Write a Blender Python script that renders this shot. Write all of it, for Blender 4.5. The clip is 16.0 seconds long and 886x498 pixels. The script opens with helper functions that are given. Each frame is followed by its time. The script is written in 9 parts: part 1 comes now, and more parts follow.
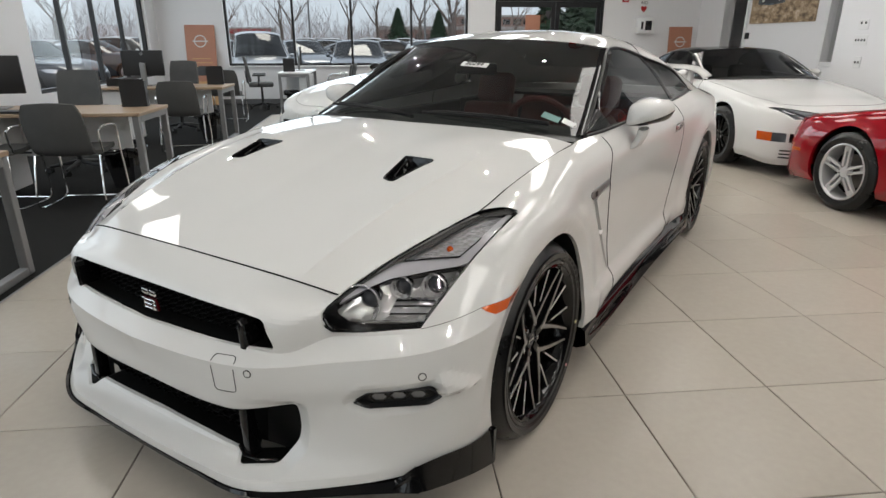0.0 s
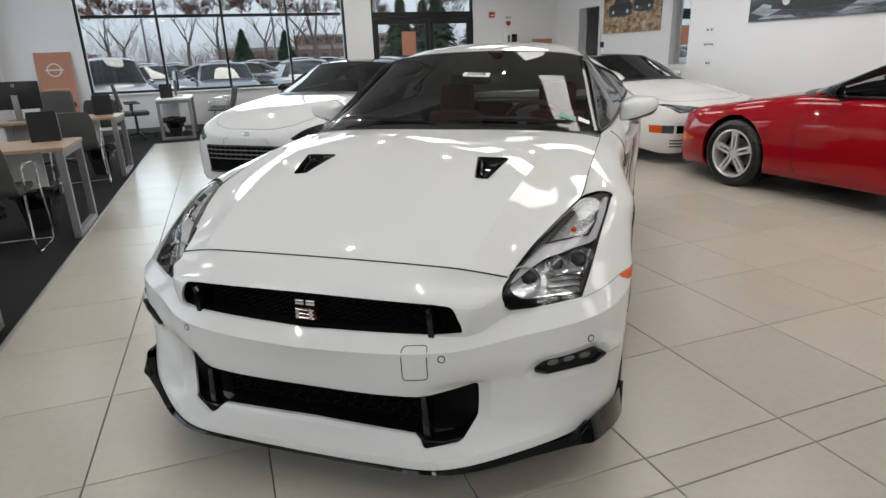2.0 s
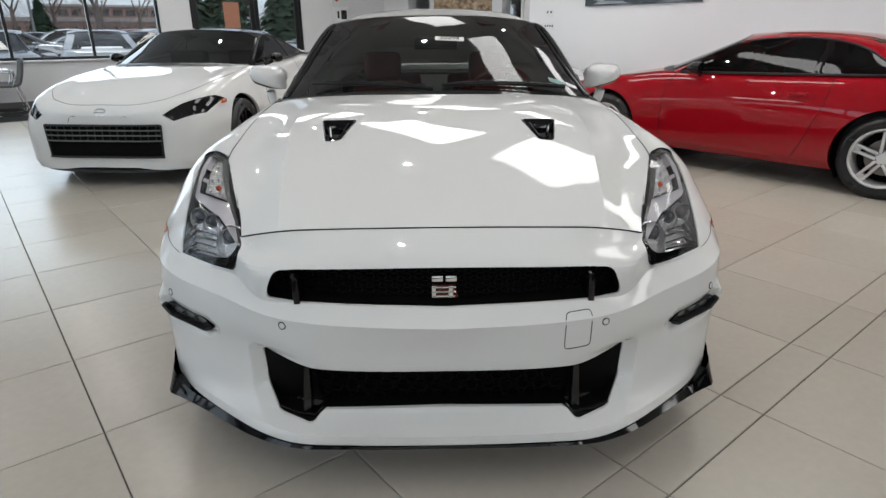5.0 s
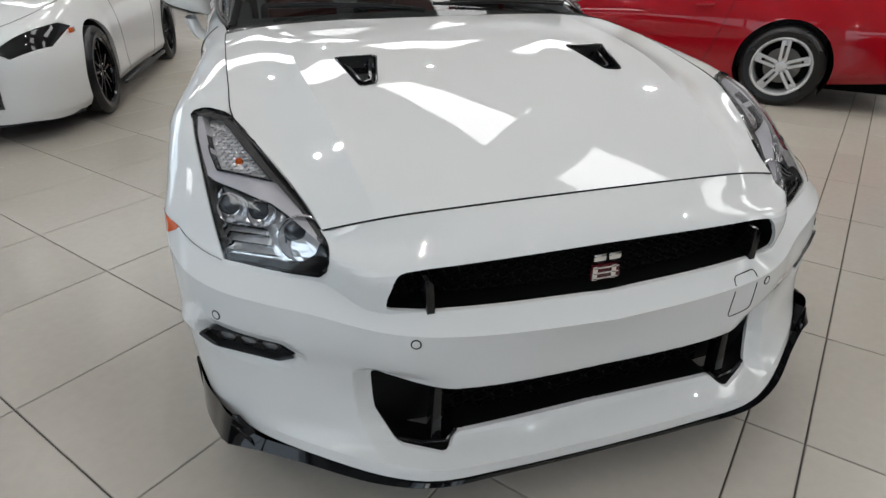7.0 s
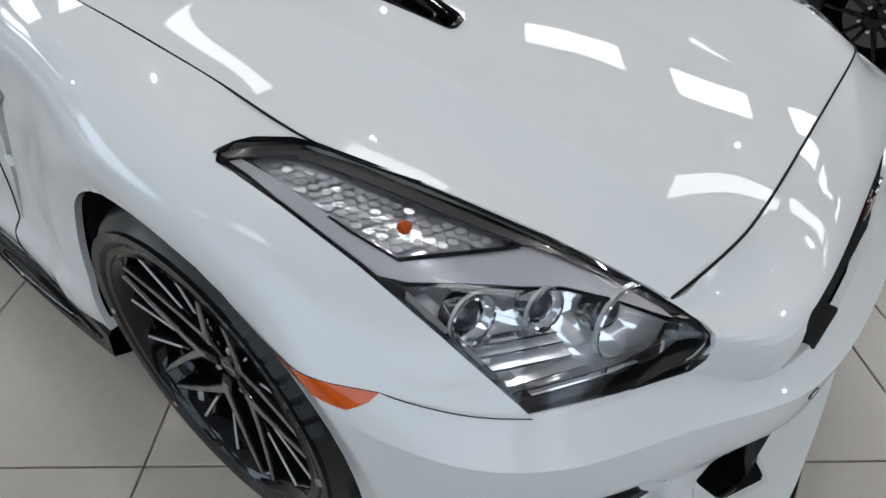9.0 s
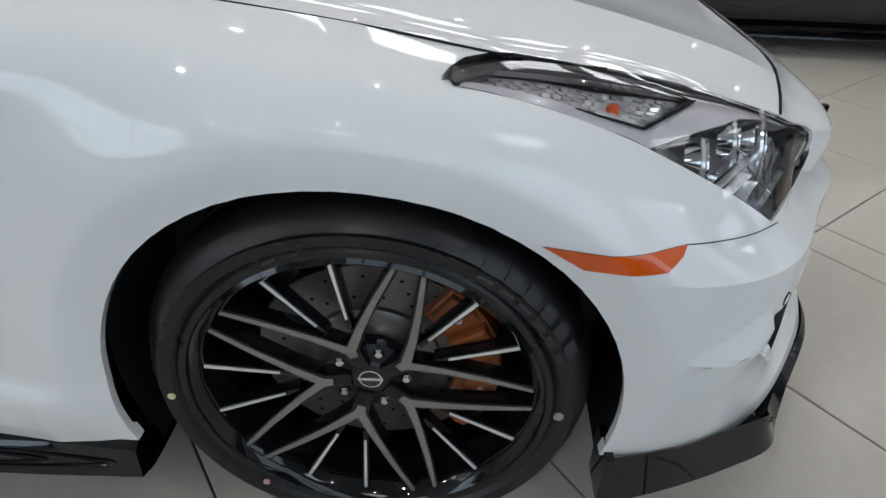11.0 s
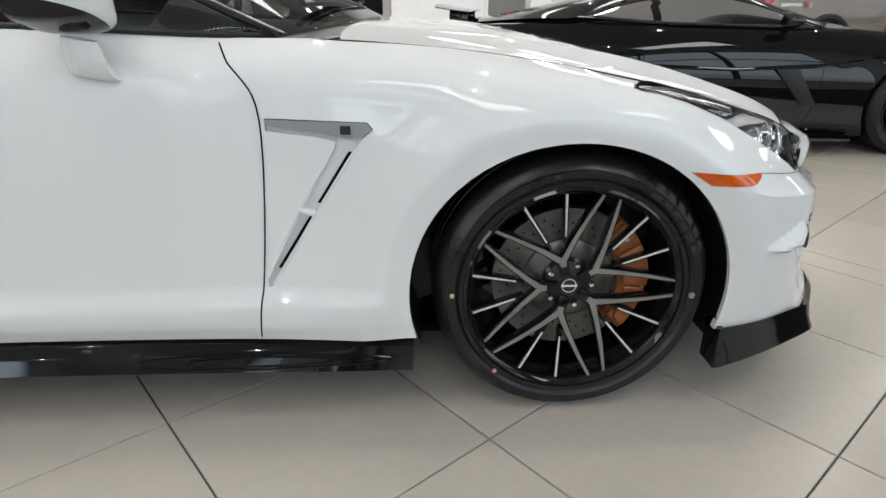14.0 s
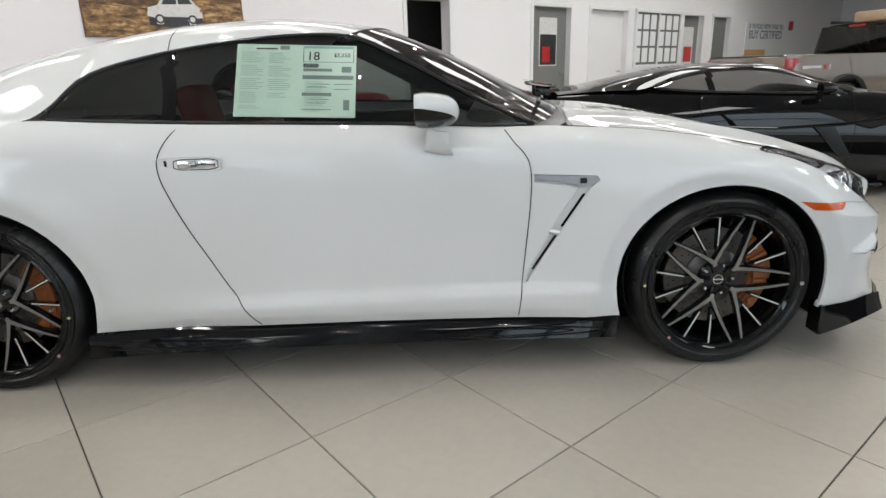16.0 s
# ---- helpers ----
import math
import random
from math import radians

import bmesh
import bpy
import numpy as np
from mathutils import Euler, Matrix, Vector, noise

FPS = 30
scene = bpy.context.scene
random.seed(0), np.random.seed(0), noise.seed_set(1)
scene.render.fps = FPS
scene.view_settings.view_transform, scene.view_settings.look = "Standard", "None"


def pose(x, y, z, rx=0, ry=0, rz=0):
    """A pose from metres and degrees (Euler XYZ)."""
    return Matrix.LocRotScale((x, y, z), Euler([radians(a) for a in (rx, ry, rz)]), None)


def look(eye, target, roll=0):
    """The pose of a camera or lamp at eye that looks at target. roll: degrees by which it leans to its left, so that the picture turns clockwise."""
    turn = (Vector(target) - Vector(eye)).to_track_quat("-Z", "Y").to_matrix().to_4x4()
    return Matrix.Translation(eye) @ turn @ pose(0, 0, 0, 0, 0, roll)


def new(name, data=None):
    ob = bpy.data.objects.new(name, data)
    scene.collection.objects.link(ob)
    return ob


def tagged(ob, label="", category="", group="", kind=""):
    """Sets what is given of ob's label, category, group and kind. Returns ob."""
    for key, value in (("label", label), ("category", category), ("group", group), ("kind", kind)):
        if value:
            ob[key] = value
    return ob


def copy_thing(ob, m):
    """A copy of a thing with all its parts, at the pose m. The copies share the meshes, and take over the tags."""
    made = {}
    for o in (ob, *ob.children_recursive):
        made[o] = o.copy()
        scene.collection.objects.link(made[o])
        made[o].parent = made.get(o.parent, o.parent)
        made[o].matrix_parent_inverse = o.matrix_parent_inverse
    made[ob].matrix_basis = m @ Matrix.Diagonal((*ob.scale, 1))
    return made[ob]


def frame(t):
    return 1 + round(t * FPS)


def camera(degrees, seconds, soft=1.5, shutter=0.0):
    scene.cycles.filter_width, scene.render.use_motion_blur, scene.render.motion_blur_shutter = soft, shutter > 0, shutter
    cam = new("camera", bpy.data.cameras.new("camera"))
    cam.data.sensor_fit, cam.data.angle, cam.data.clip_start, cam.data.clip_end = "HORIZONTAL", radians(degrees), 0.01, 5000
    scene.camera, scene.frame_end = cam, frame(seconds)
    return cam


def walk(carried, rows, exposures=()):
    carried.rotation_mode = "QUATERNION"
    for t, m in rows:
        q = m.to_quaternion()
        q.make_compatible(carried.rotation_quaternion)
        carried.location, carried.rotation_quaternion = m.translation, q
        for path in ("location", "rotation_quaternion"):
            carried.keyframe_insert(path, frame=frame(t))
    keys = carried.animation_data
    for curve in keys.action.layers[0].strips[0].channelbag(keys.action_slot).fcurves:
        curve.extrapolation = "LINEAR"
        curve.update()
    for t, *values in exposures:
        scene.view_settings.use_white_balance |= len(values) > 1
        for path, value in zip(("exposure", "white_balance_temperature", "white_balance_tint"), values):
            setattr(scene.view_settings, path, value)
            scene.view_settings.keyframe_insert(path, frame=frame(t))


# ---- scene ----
cam = camera(73.93, 16.0)
PATH = [
    (0, pose(1.588, -1.723, 1.337, 70.46, -0.03, 32.23)),
    (0.5, pose(1.500, -1.784, 1.328, 70.35, 0.47, 29.24)),
    (1, pose(1.376, -1.935, 1.339, 70.60, 1.08, 25.68)),
    (1.5, pose(1.113, -2.089, 1.344, 71.11, 1.66, 21.81)),
    (2, pose(0.924, -2.263, 1.331, 71.74, 2.01, 17.80)),
    (2.5, pose(0.747, -2.453, 1.316, 71.77, 1.97, 13.65)),
    (3, pose(0.455, -2.566, 1.295, 71.79, 1.77, 10.34)),
    (3.5, pose(0.267, -2.547, 1.274, 71.45, 1.48, 7.16)),
    (4, pose(0.156, -2.383, 1.256, 71.09, 1.02, 4.26)),
    (4.2, pose(0.121, -2.343, 1.253, 70.88, 0.78, 3.00)),
    (6.3, pose(-0.404, -2.115, 1.261, 65.74, 0.01, -9.52)),
    (6.5, pose(-0.480, -2.015, 1.266, 64.74, -0.07, -11.50)),
    (7, pose(-0.671, -1.806, 1.242, 62.35, 0.03, -17.04)),
    (7.5, pose(-0.929, -1.590, 1.238, 60.12, -0.10, -24.05)),
    (8, pose(-1.052, -1.299, 1.228, 57.46, -0.33, -32.59)),
    (8.5, pose(-1.116, -1.038, 1.200, 55.70, -0.75, -42.64)),
    (8.7, pose(-1.153, -0.918, 1.223, 53.39, -0.41, -46.51)),
    (10.8, pose(-1.451, -0.189, 1.105, 54.25, -0.06, -85.37)),
    (11, pose(-1.523, -0.156, 1.077, 54.59, 0.27, -87.03)),
    (11.5, pose(-1.625, -0.060, 1.008, 55.41, 0.56, -90.29)),
    (12, pose(-1.654, -0.001, 0.928, 56.52, 0.69, -91.35)),
    (12.5, pose(-1.672, 0.009, 0.903, 58.12, 0.55, -92.14)),
    (13, pose(-1.781, 0.089, 0.929, 60.96, 0.15, -92.66)),
    (13.5, pose(-2.016, 0.203, 0.972, 64.26, 0.00, -92.55)),
    (14, pose(-2.224, 0.390, 1.017, 67.54, 0.04, -92.69)),
    (14.5, pose(-2.464, 0.637, 1.059, 69.66, 0.49, -91.82)),
    (15, pose(-2.670, 0.823, 1.089, 70.98, 0.73, -92.00)),
    (15.5, pose(-2.863, 0.987, 1.135, 72.34, 1.18, -91.97)),
    (16, pose(-3.003, 1.108, 1.164, 72.92, 1.56, -91.51)),
]
# seconds, stops, kelvin, tint: the camera adapts as it turns from the warm lamps to the daylight
EXPOSURES = [(0.0, .48, 6600, 10), (4.0, .46, 6350, 10), (7.0, .40, 6250, 10), (8.5, .40, 6000, 10), (11.0, .46, 6050, 10), (11.5, .72, 6150, 10), (12.0, .87, 6300, 10), (13.0, .99, 6350, 10), (14.0, .90, 6400, 10), (16.0, .75, 6450, 10)]
walk(cam, PATH, EXPOSURES)

# ---- world and light ----
world = bpy.data.worlds.new("overcast_sky")
scene.world = world
world.use_nodes = True
wn = world.node_tree
sky = wn.nodes.new("ShaderNodeTexSky")
sky.sky_type, sky.sun_disc = "NISHITA", False
sky.sun_elevation, sky.sun_rotation = radians(38), radians(150)
sky.dust_density, sky.air_density = 4.0, 0.8
veil = wn.nodes.new("ShaderNodeMix")
veil.data_type = "RGBA"
veil.inputs["Factor"].default_value = 0.72
veil.inputs["B"].default_value = (8.4, 9.3, 10.6, 1)
wn.links.new(sky.outputs[0], veil.inputs["A"])
wn.links.new(veil.outputs["Result"], wn.nodes["Background"].inputs["Color"])
wn.nodes["Background"].inputs["Strength"].default_value = 0.08
sun = new("sun", bpy.data.lights.new("sun", "SUN"))
sun.data.energy, sun.data.angle, sun.data.color = 0.7, radians(20), (1.0, 0.96, 0.9)
sun.matrix_world = look((0, 0, 20), (6, -9, 0))

# The building's walls and tiles stand turned against the car by this angle.
TURN = radians(38.0)
CU, SU = math.cos(TURN), math.sin(TURN)
BUILD = Matrix.Rotation(TURN, 4, "Z")


def at(u, v, z=0.0):
    """World place of a place on the building's own axes."""
    return Vector((u * CU - v * SU, u * SU + v * CU, z))


def place(u, v, z=0.0, turn=0.0):
    """Pose on the building's axes, turned by degrees from them."""
    return Matrix.Translation(at(u, v, z)) @ Matrix.Rotation(TURN + radians(turn), 4, "Z")


def daylight(name, u, v, z, w, h, facing, power):
    lamp = bpy.data.lights.new(name, "AREA")
    lamp.shape, lamp.size, lamp.size_y = "RECTANGLE", w, h
    lamp.energy, lamp.color = power, (0.80, 0.91, 1.0)
    ob = new(name, lamp)
    ob.matrix_world = look(at(u, v, z), at(*facing))
    return ob


ROOM_H = 3.7
daylight("window_daylight", -0.4, 11.95, 2.1, 5.4, 2.7, (-0.4, 0, 2.1), 100)
daylight("side_window_daylight", -4.95, 0.5, 2.05, 20.0, 2.9, (6, 0.5, 2.05), 160)

# ---- materials ----
def material(name, color, rough=0.5, metal=0.0, coat=0.0, vary=0.06, scale=6.0, fine=90.0, bump=0.0, rough_vary=0.08,
             transmission=0.0, ior=1.45, alpha=1.0, emit=None, strength=0.0, spec=0.5, per_piece=0.0, coat_rough=0.03):
    """A surface with colour and roughness that vary at a broad and a fine scale, and fine relief."""
    m = bpy.data.materials.new(name)
    m.use_nodes = True
    nt = m.node_tree
    b = nt.nodes["Principled BSDF"]
    co = nt.nodes.new("ShaderNodeTexCoord")
    n1, n2 = nt.nodes.new("ShaderNodeTexNoise"), nt.nodes.new("ShaderNodeTexNoise")
    n1.inputs["Scale"].default_value, n2.inputs["Scale"].default_value = scale, fine
    n1.inputs["Detail"].default_value, n2.inputs["Detail"].default_value = 4, 3
    for n in (n1, n2):
        nt.links.new(co.outputs["Object"], n.inputs["Vector"])
    if per_piece:       # every piece is cut from another place of the pattern
        who, shift = nt.nodes.new("ShaderNodeObjectInfo"), nt.nodes.new("ShaderNodeVectorMath")
        shift.operation = "MULTIPLY_ADD"
        shift.inputs[1].default_value = (61.0, 37.0, 19.0)
        nt.links.new(who.outputs["Random"], shift.inputs[0])
        nt.links.new(co.outputs["Object"], shift.inputs[2])
        for n in (n1, n2):
            nt.links.new(shift.outputs[0], n.inputs["Vector"])
    add = nt.nodes.new("ShaderNodeMath")
    add.operation = "ADD"
    nt.links.new(n1.outputs["Fac"], add.inputs[0])
    nt.links.new(n2.outputs["Fac"], add.inputs[1])
    ramp = nt.nodes.new("ShaderNodeMapRange")
    ramp.clamp = False
    ramp.inputs["From Min"].default_value, ramp.inputs["From Max"].default_value = 0.6, 1.4
    ramp.inputs["To Min"].default_value, ramp.inputs["To Max"].default_value = 1 - vary, 1 + vary
    nt.links.new(add.outputs[0], ramp.inputs["Value"])
    val = ramp.outputs[0]
    if per_piece:
        info = nt.nodes.new("ShaderNodeObjectInfo")
        pr = nt.nodes.new("ShaderNodeMapRange")
        pr.inputs["To Min"].default_value, pr.inputs["To Max"].default_value = 1 - per_piece, 1 + per_piece
        nt.links.new(info.outputs["Random"], pr.inputs["Value"])
        mul = nt.nodes.new("ShaderNodeMath")
        mul.operation = "MULTIPLY"
        nt.links.new(val, mul.inputs[0])
        nt.links.new(pr.outputs[0], mul.inputs[1])
        val = mul.outputs[0]
    sc = nt.nodes.new("ShaderNodeVectorMath")
    sc.operation = "SCALE"
    sc.inputs[0].default_value = color
    nt.links.new(val, sc.inputs["Scale"])
    nt.links.new(sc.outputs[0], b.inputs["Base Color"])
    rr = nt.nodes.new("ShaderNodeMapRange")
    rr.inputs["From Min"].default_value, rr.inputs["From Max"].default_value = 0.3, 0.7
    rr.inputs["To Min"].default_value = max(0.0, rough * (1 - rough_vary))
    rr.inputs["To Max"].default_value = min(1.0, rough * (1 + rough_vary))
    nt.links.new(n1.outputs["Fac"], rr.inputs["Value"])
    nt.links.new(rr.outputs[0], b.inputs["Roughness"])
    b.inputs["Metallic"].default_value = metal
    b.inputs["Coat Weight"].default_value, b.inputs["Coat Roughness"].default_value = coat, coat_rough
    b.inputs["Transmission Weight"].default_value = transmission
    b.inputs["IOR"].default_value = ior
    b.inputs["Alpha"].default_value = alpha
    b.inputs["Specular IOR Level"].default_value = spec
    if emit:
        b.inputs["Emission Color"].default_value = (*emit, 1)
        b.inputs["Emission Strength"].default_value = strength
    if bump:
        bp = nt.nodes.new("ShaderNodeBump")
        bp.inputs["Strength"].default_value, bp.inputs["Distance"].default_value = bump, 0.002
        nt.links.new(n2.outputs["Fac"], bp.inputs["Height"])
        nt.links.new(bp.outputs[0], b.inputs["Normal"])
    return m


def thin_glass(name, tint, clear):
    """A thin pane: part clear (tinted), part mirror by the angle of view."""
    m = bpy.data.materials.new(name)
    m.use_nodes = True
    nt = m.node_tree
    out = nt.nodes["Material Output"]
    nt.nodes.remove(nt.nodes["Principled BSDF"])
    tr, gl, mix, fr = (nt.nodes.new(n) for n in ("ShaderNodeBsdfTransparent", "ShaderNodeBsdfGlossy", "ShaderNodeMixShader", "ShaderNodeFresnel"))
    tr.inputs["Color"].default_value = (*[c * clear for c in tint], 1)
    gl.inputs["Roughness"].default_value = 0.012
    fr.inputs["IOR"].default_value = 1.52
    nt.links.new(fr.outputs[0], mix.inputs["Fac"])
    nt.links.new(tr.outputs[0], mix.inputs[1])
    nt.links.new(gl.outputs[0], mix.inputs[2])
    nt.links.new(mix.outputs[0], out.inputs["Surface"])
    return m


M = {}
M["pearl"] = material("pearl_white_paint", (0.66, 0.66, 0.65), 0.5, 0, 1.0, 0.012, 2.0, 1400, rough_vary=0.04, spec=0.0, coat_rough=0.012)
M["white_paint"] = material("white_car_paint", (0.69, 0.69, 0.68), 0.5, 0, 1.0, 0.012, 2.0, 900, rough_vary=0.04, spec=0.0, coat_rough=0.012)
M["red_paint"] = material("red_car_paint", (0.29, 0.004, 0.010), 0.40, 0, 1.0, 0.03, 2.0, 600, spec=0.0, coat_rough=0.012)
M["black_paint"] = material("black_car_paint", (0.003, 0.003, 0.0035), 0.3, 0, 1.0, 0.1, 2.0, 600, spec=0.0, coat_rough=0.012)
M["bronze_paint"] = material("bronze_truck_paint", (0.20, 0.165, 0.13), 0.33, 0.35, 1.0, 0.05, 2.0, 900)
M["gloss_black"] = material("gloss_black_plastic", (0.004, 0.004, 0.0045), 0.05, 0, 0.0, 0.2, 3.0, 300, rough_vary=0.3)
M["satin_black"] = material("satin_black_plastic", (0.012, 0.012, 0.013), 0.38, 0, 0, 0.2, 5.0, 200)
M["mesh_black"] = material("dark_mesh_plastic", (0.003, 0.003, 0.003), 0.55, 0, 0, 0.2, 8.0, 200, spec=0.12)
M["void"] = material("unlit_cavity", (0.004, 0.004, 0.004), 0.9, spec=0.1)
M["shut"] = material("panel_gap", (0.01, 0.01, 0.01), 0.8, spec=0.15)
M["rubber"] = material("tyre_rubber", (0.006, 0.006, 0.0065), 0.32, 0, 0, 0.2, 10, 220, bump=0.12, spec=0.5, rough_vary=0.25)
M["worn_rubber"] = material("raised_rubber_moulding", (0.032, 0.032, 0.033), 0.6, 0, 0, 0.2, 10, 220, bump=0.1, spec=0.4)
M["chrome"] = material("chrome", (0.85, 0.85, 0.86), 0.07, 1.0, 0, 0.03)
M["machined"] = material("machined_grey_alloy", (0.30, 0.288, 0.275), 0.33, 0.7, 0.3, 0.08, 8, 300)
M["bright_alloy"] = material("bright_machined_alloy", (0.80, 0.79, 0.77), 0.3, 0.5, 0.2, 0.05, 8, 300)
M["silver_wheel"] = material("silver_painted_alloy", (0.62, 0.62, 0.63), 0.34, 0.5, 0.6, 0.04, 8, 200)
M["disc"] = material("brake_disc_steel", (0.20, 0.19, 0.18), 0.40, 0.95, 0, 0.15, 15, 120)
M["caliper"] = material("copper_brake_caliper", (0.33, 0.105, 0.03), 0.34, 0.25, 0.6, 0.12, 12, 150)
M["amber"] = material("amber_reflector", (0.58, 0.085, 0.004), 0.22, 0, 1.0, 0.12, 40, 260, spec=0.2, coat_rough=0.02)
M["lamp_silver"] = material("lamp_satin_silver", (0.76, 0.76, 0.78), 0.22, 0.5, 0.0, 0.04)
M["blade_silver"] = material("satin_metal_blade", (0.40, 0.40, 0.41), 0.30, 0.8, 0.2, 0.06)
M["lamp_chrome"] = material("lamp_chrome", (0.90, 0.90, 0.92), 0.08, 0.7, 0.0, 0.04)
M["lamp_white"] = material("lamp_pale_diffuser", (0.47, 0.465, 0.50), 0.3, 0.1, 0.3, 0.03, 30, 200)
M["lens_glass"] = material("projector_glass", (0.05, 0.055, 0.065), 0.04, 0.3, 1.0, 0.1)
M["lamp_red"] = material("red_tail_lens", (0.35, 0.01, 0.012), 0.12, 0, 1.0, 0.1)
M["car_glass"] = thin_glass("tinted_car_glass", (0.86, 0.96, 0.92), 0.41)
M["dark_glass"] = thin_glass("dark_tinted_glass", (0.9, 0.95, 1.0), 0.12)
M["clear"] = thin_glass("clear_lens", (1, 1, 1), 0.96)
M["pane"] = thin_glass("window_pane", (0.97, 1.0, 0.985), 0.9)
M["red_leather"] = material("red_leather", (0.11, 0.013, 0.012), 0.45, 0, 0, 0.12, 12, 240, bump=0.2)
M["dark_trim"] = material("dark_cabin_trim", (0.018, 0.018, 0.02), 0.6, 0, 0, 0.2, 9, 200, bump=0.2)
M["tile"] = material("beige_porcelain_tile", (0.44, 0.402, 0.35), 0.245, 0, 0.0, 0.045, 1.8, 30, rough_vary=0.04, spec=0.42, per_piece=0.04)
M["grout"] = material("dark_grout", (0.05, 0.046, 0.042), 0.8, 0, 0, 0.15, 20, 300)
M["carpet"] = material("charcoal_carpet", (0.018, 0.018, 0.0175), 0.95, 0, 0, 0.25, 3, 160, bump=0.6, spec=0.1)
M["wall"] = material("white_wall_paint", (0.77, 0.765, 0.775), 0.7, 0, 0, 0.018, 1.2, 180, bump=0.06)
# one even grey, set darker than white so the light panels contrast
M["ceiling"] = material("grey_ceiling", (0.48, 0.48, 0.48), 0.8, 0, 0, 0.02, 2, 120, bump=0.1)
M["frame"] = material("black_window_frame", (0.014, 0.014, 0.015), 0.4, 0.2, 0, 0.1, 8, 150)
M["white_trim"] = material("white_trim_paint", (0.74, 0.74, 0.74), 0.45, 0, 0, 0.02, 3, 100)
M["panel_light"] = material("light_panel_diffuser", (0.9, 0.9, 0.9), 0.5, emit=(1.0, 0.98, 0.94), strength=3.6)
M["spot_light"] = material("downlight_lens", (0.9, 0.9, 0.9), 0.5, emit=(1.0, 0.97, 0.91), strength=800.0)
M["wood"] = material("light_oak_laminate", (0.33, 0.235, 0.155), 0.42, 0, 0, 0.10, 4, 60, bump=0.05)
M["steel_leg"] = material("grey_powder_coated_steel", (0.24, 0.24, 0.245), 0.42, 0.5, 0, 0.05)
M["grey_fabric"] = material("grey_upholstery", (0.085, 0.085, 0.084), 0.85, 0, 0, 0.15, 8, 260, bump=0.4, spec=0.2)
M["grey_plastic"] = material("grey_plastic", (0.12, 0.12, 0.122), 0.5, 0, 0, 0.06)
M["black_plastic"] = material("black_plastic", (0.014, 0.014, 0.015), 0.45, 0, 0, 0.15)
M["screen"] = material("dark_screen", (0.006, 0.006, 0.008), 0.15, 0, 0.4, 0.1)
M["door_grey"] = material("grey_door_paint", (0.17, 0.175, 0.165), 0.5, 0, 0, 0.03)
# near-black colour that carries the shade of the unlit rooms
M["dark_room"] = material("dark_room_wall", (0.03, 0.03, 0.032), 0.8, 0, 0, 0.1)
M["paper"] = material("white_paper", (0.75, 0.76, 0.75), 0.6, 0, 0, 0.02)
M["sticker"] = material("pale_green_sticker_paper", (0.40, 0.53, 0.43), 0.25, 0, 0.4, 0.02)
M["faint_ink"] = material("pale_grey_print", (0.24, 0.33, 0.27), 0.5, 0, 0, 0.05)
M["ink"] = material("grey_print", (0.13, 0.17, 0.15), 0.6, 0, 0, 0.05)
M["black_ink"] = material("black_print", (0.02, 0.02, 0.02), 0.6)
M["teal"] = material("teal_print", (0.16, 0.30, 0.28), 0.5)
M["red_plastic"] = material("red_plastic", (0.42, 0.02, 0.02), 0.4, 0, 0.2, 0.06)
M["emblem_red"] = material("red_emblem_enamel", (0.06, 0.004, 0.007), 0.2, 0, 0.6)
M["asphalt"] = material("asphalt", (0.06, 0.06, 0.062), 0.85, 0, 0, 0.2, 0.4, 40, bump=0.4)
M["lawn"] = material("lawn_grass", (0.055, 0.095, 0.03), 0.9, 0, 0, 0.3, 0.6, 30, bump=0.5)
M["bark"] = material("grey_bark", (0.19, 0.155, 0.14), 0.9, 0, 0, 0.3, 6, 60, bump=0.8)
M["bud"] = material("red_budding_twigs", (0.17, 0.075, 0.06), 0.9, 0, 0, 0.3, 6, 60)
M["needle"] = material("dark_conifer_needles", (0.042, 0.078, 0.044), 0.9, 0, 0, 0.35, 5, 60)
M["brick"] = material("red_brown_brick", (0.27, 0.165, 0.135), 0.8, 0, 0, 0.2, 4, 60)
M["concrete"] = material("pale_concrete", (0.42, 0.41, 0.39), 0.8, 0, 0, 0.1, 3, 60)
M["car_blue"] = material("grey_blue_car_paint", (0.10, 0.12, 0.15), 0.35, 0.3, 1.0, 0.03)
M["car_silver"] = material("silver_car_paint", (0.42, 0.44, 0.46), 0.35, 0.4, 1.0, 0.03)
M["car_dark"] = material("dark_grey_car_paint", (0.03, 0.032, 0.038), 0.35, 0.2, 1.0, 0.03)

# ---- mesh helpers ----
def finish(bm, sharp=32.0, smooth=True):
    """Smooth shading with sharp edges past an angle."""
    bmesh.ops.recalc_face_normals(bm, faces=bm.faces)
    limit = radians(sharp)
    for f in bm.faces:
        f.smooth = smooth
    if smooth:
        for e in bm.edges:
            e.smooth = len(e.link_faces) == 2 and e.calc_face_angle(0.0) < limit
    return bm


def mesh_of(name, bm, mat, sharp=32.0, smooth=True, recalc=True):
    if recalc:
        finish(bm, sharp, smooth)
    me = bpy.data.meshes.new(name)
    bm.to_mesh(me)
    bm.free()
    mats = mat if isinstance(mat, (list, tuple)) else [mat]
    for m in mats:
        me.materials.append(M[m] if isinstance(m, str) else m)
    return me


def part(name, bm, mat, parent, label="", sharp=32.0, smooth=True, recalc=True):
    """Links a bmesh as one mesh object under a thing or a part; its coordinates are those of the thing."""
    ob = new(name, mesh_of(name, bm, mat, sharp, smooth, recalc))
    ob.parent = parent
    if label:
        tagged(ob, label)
    return ob


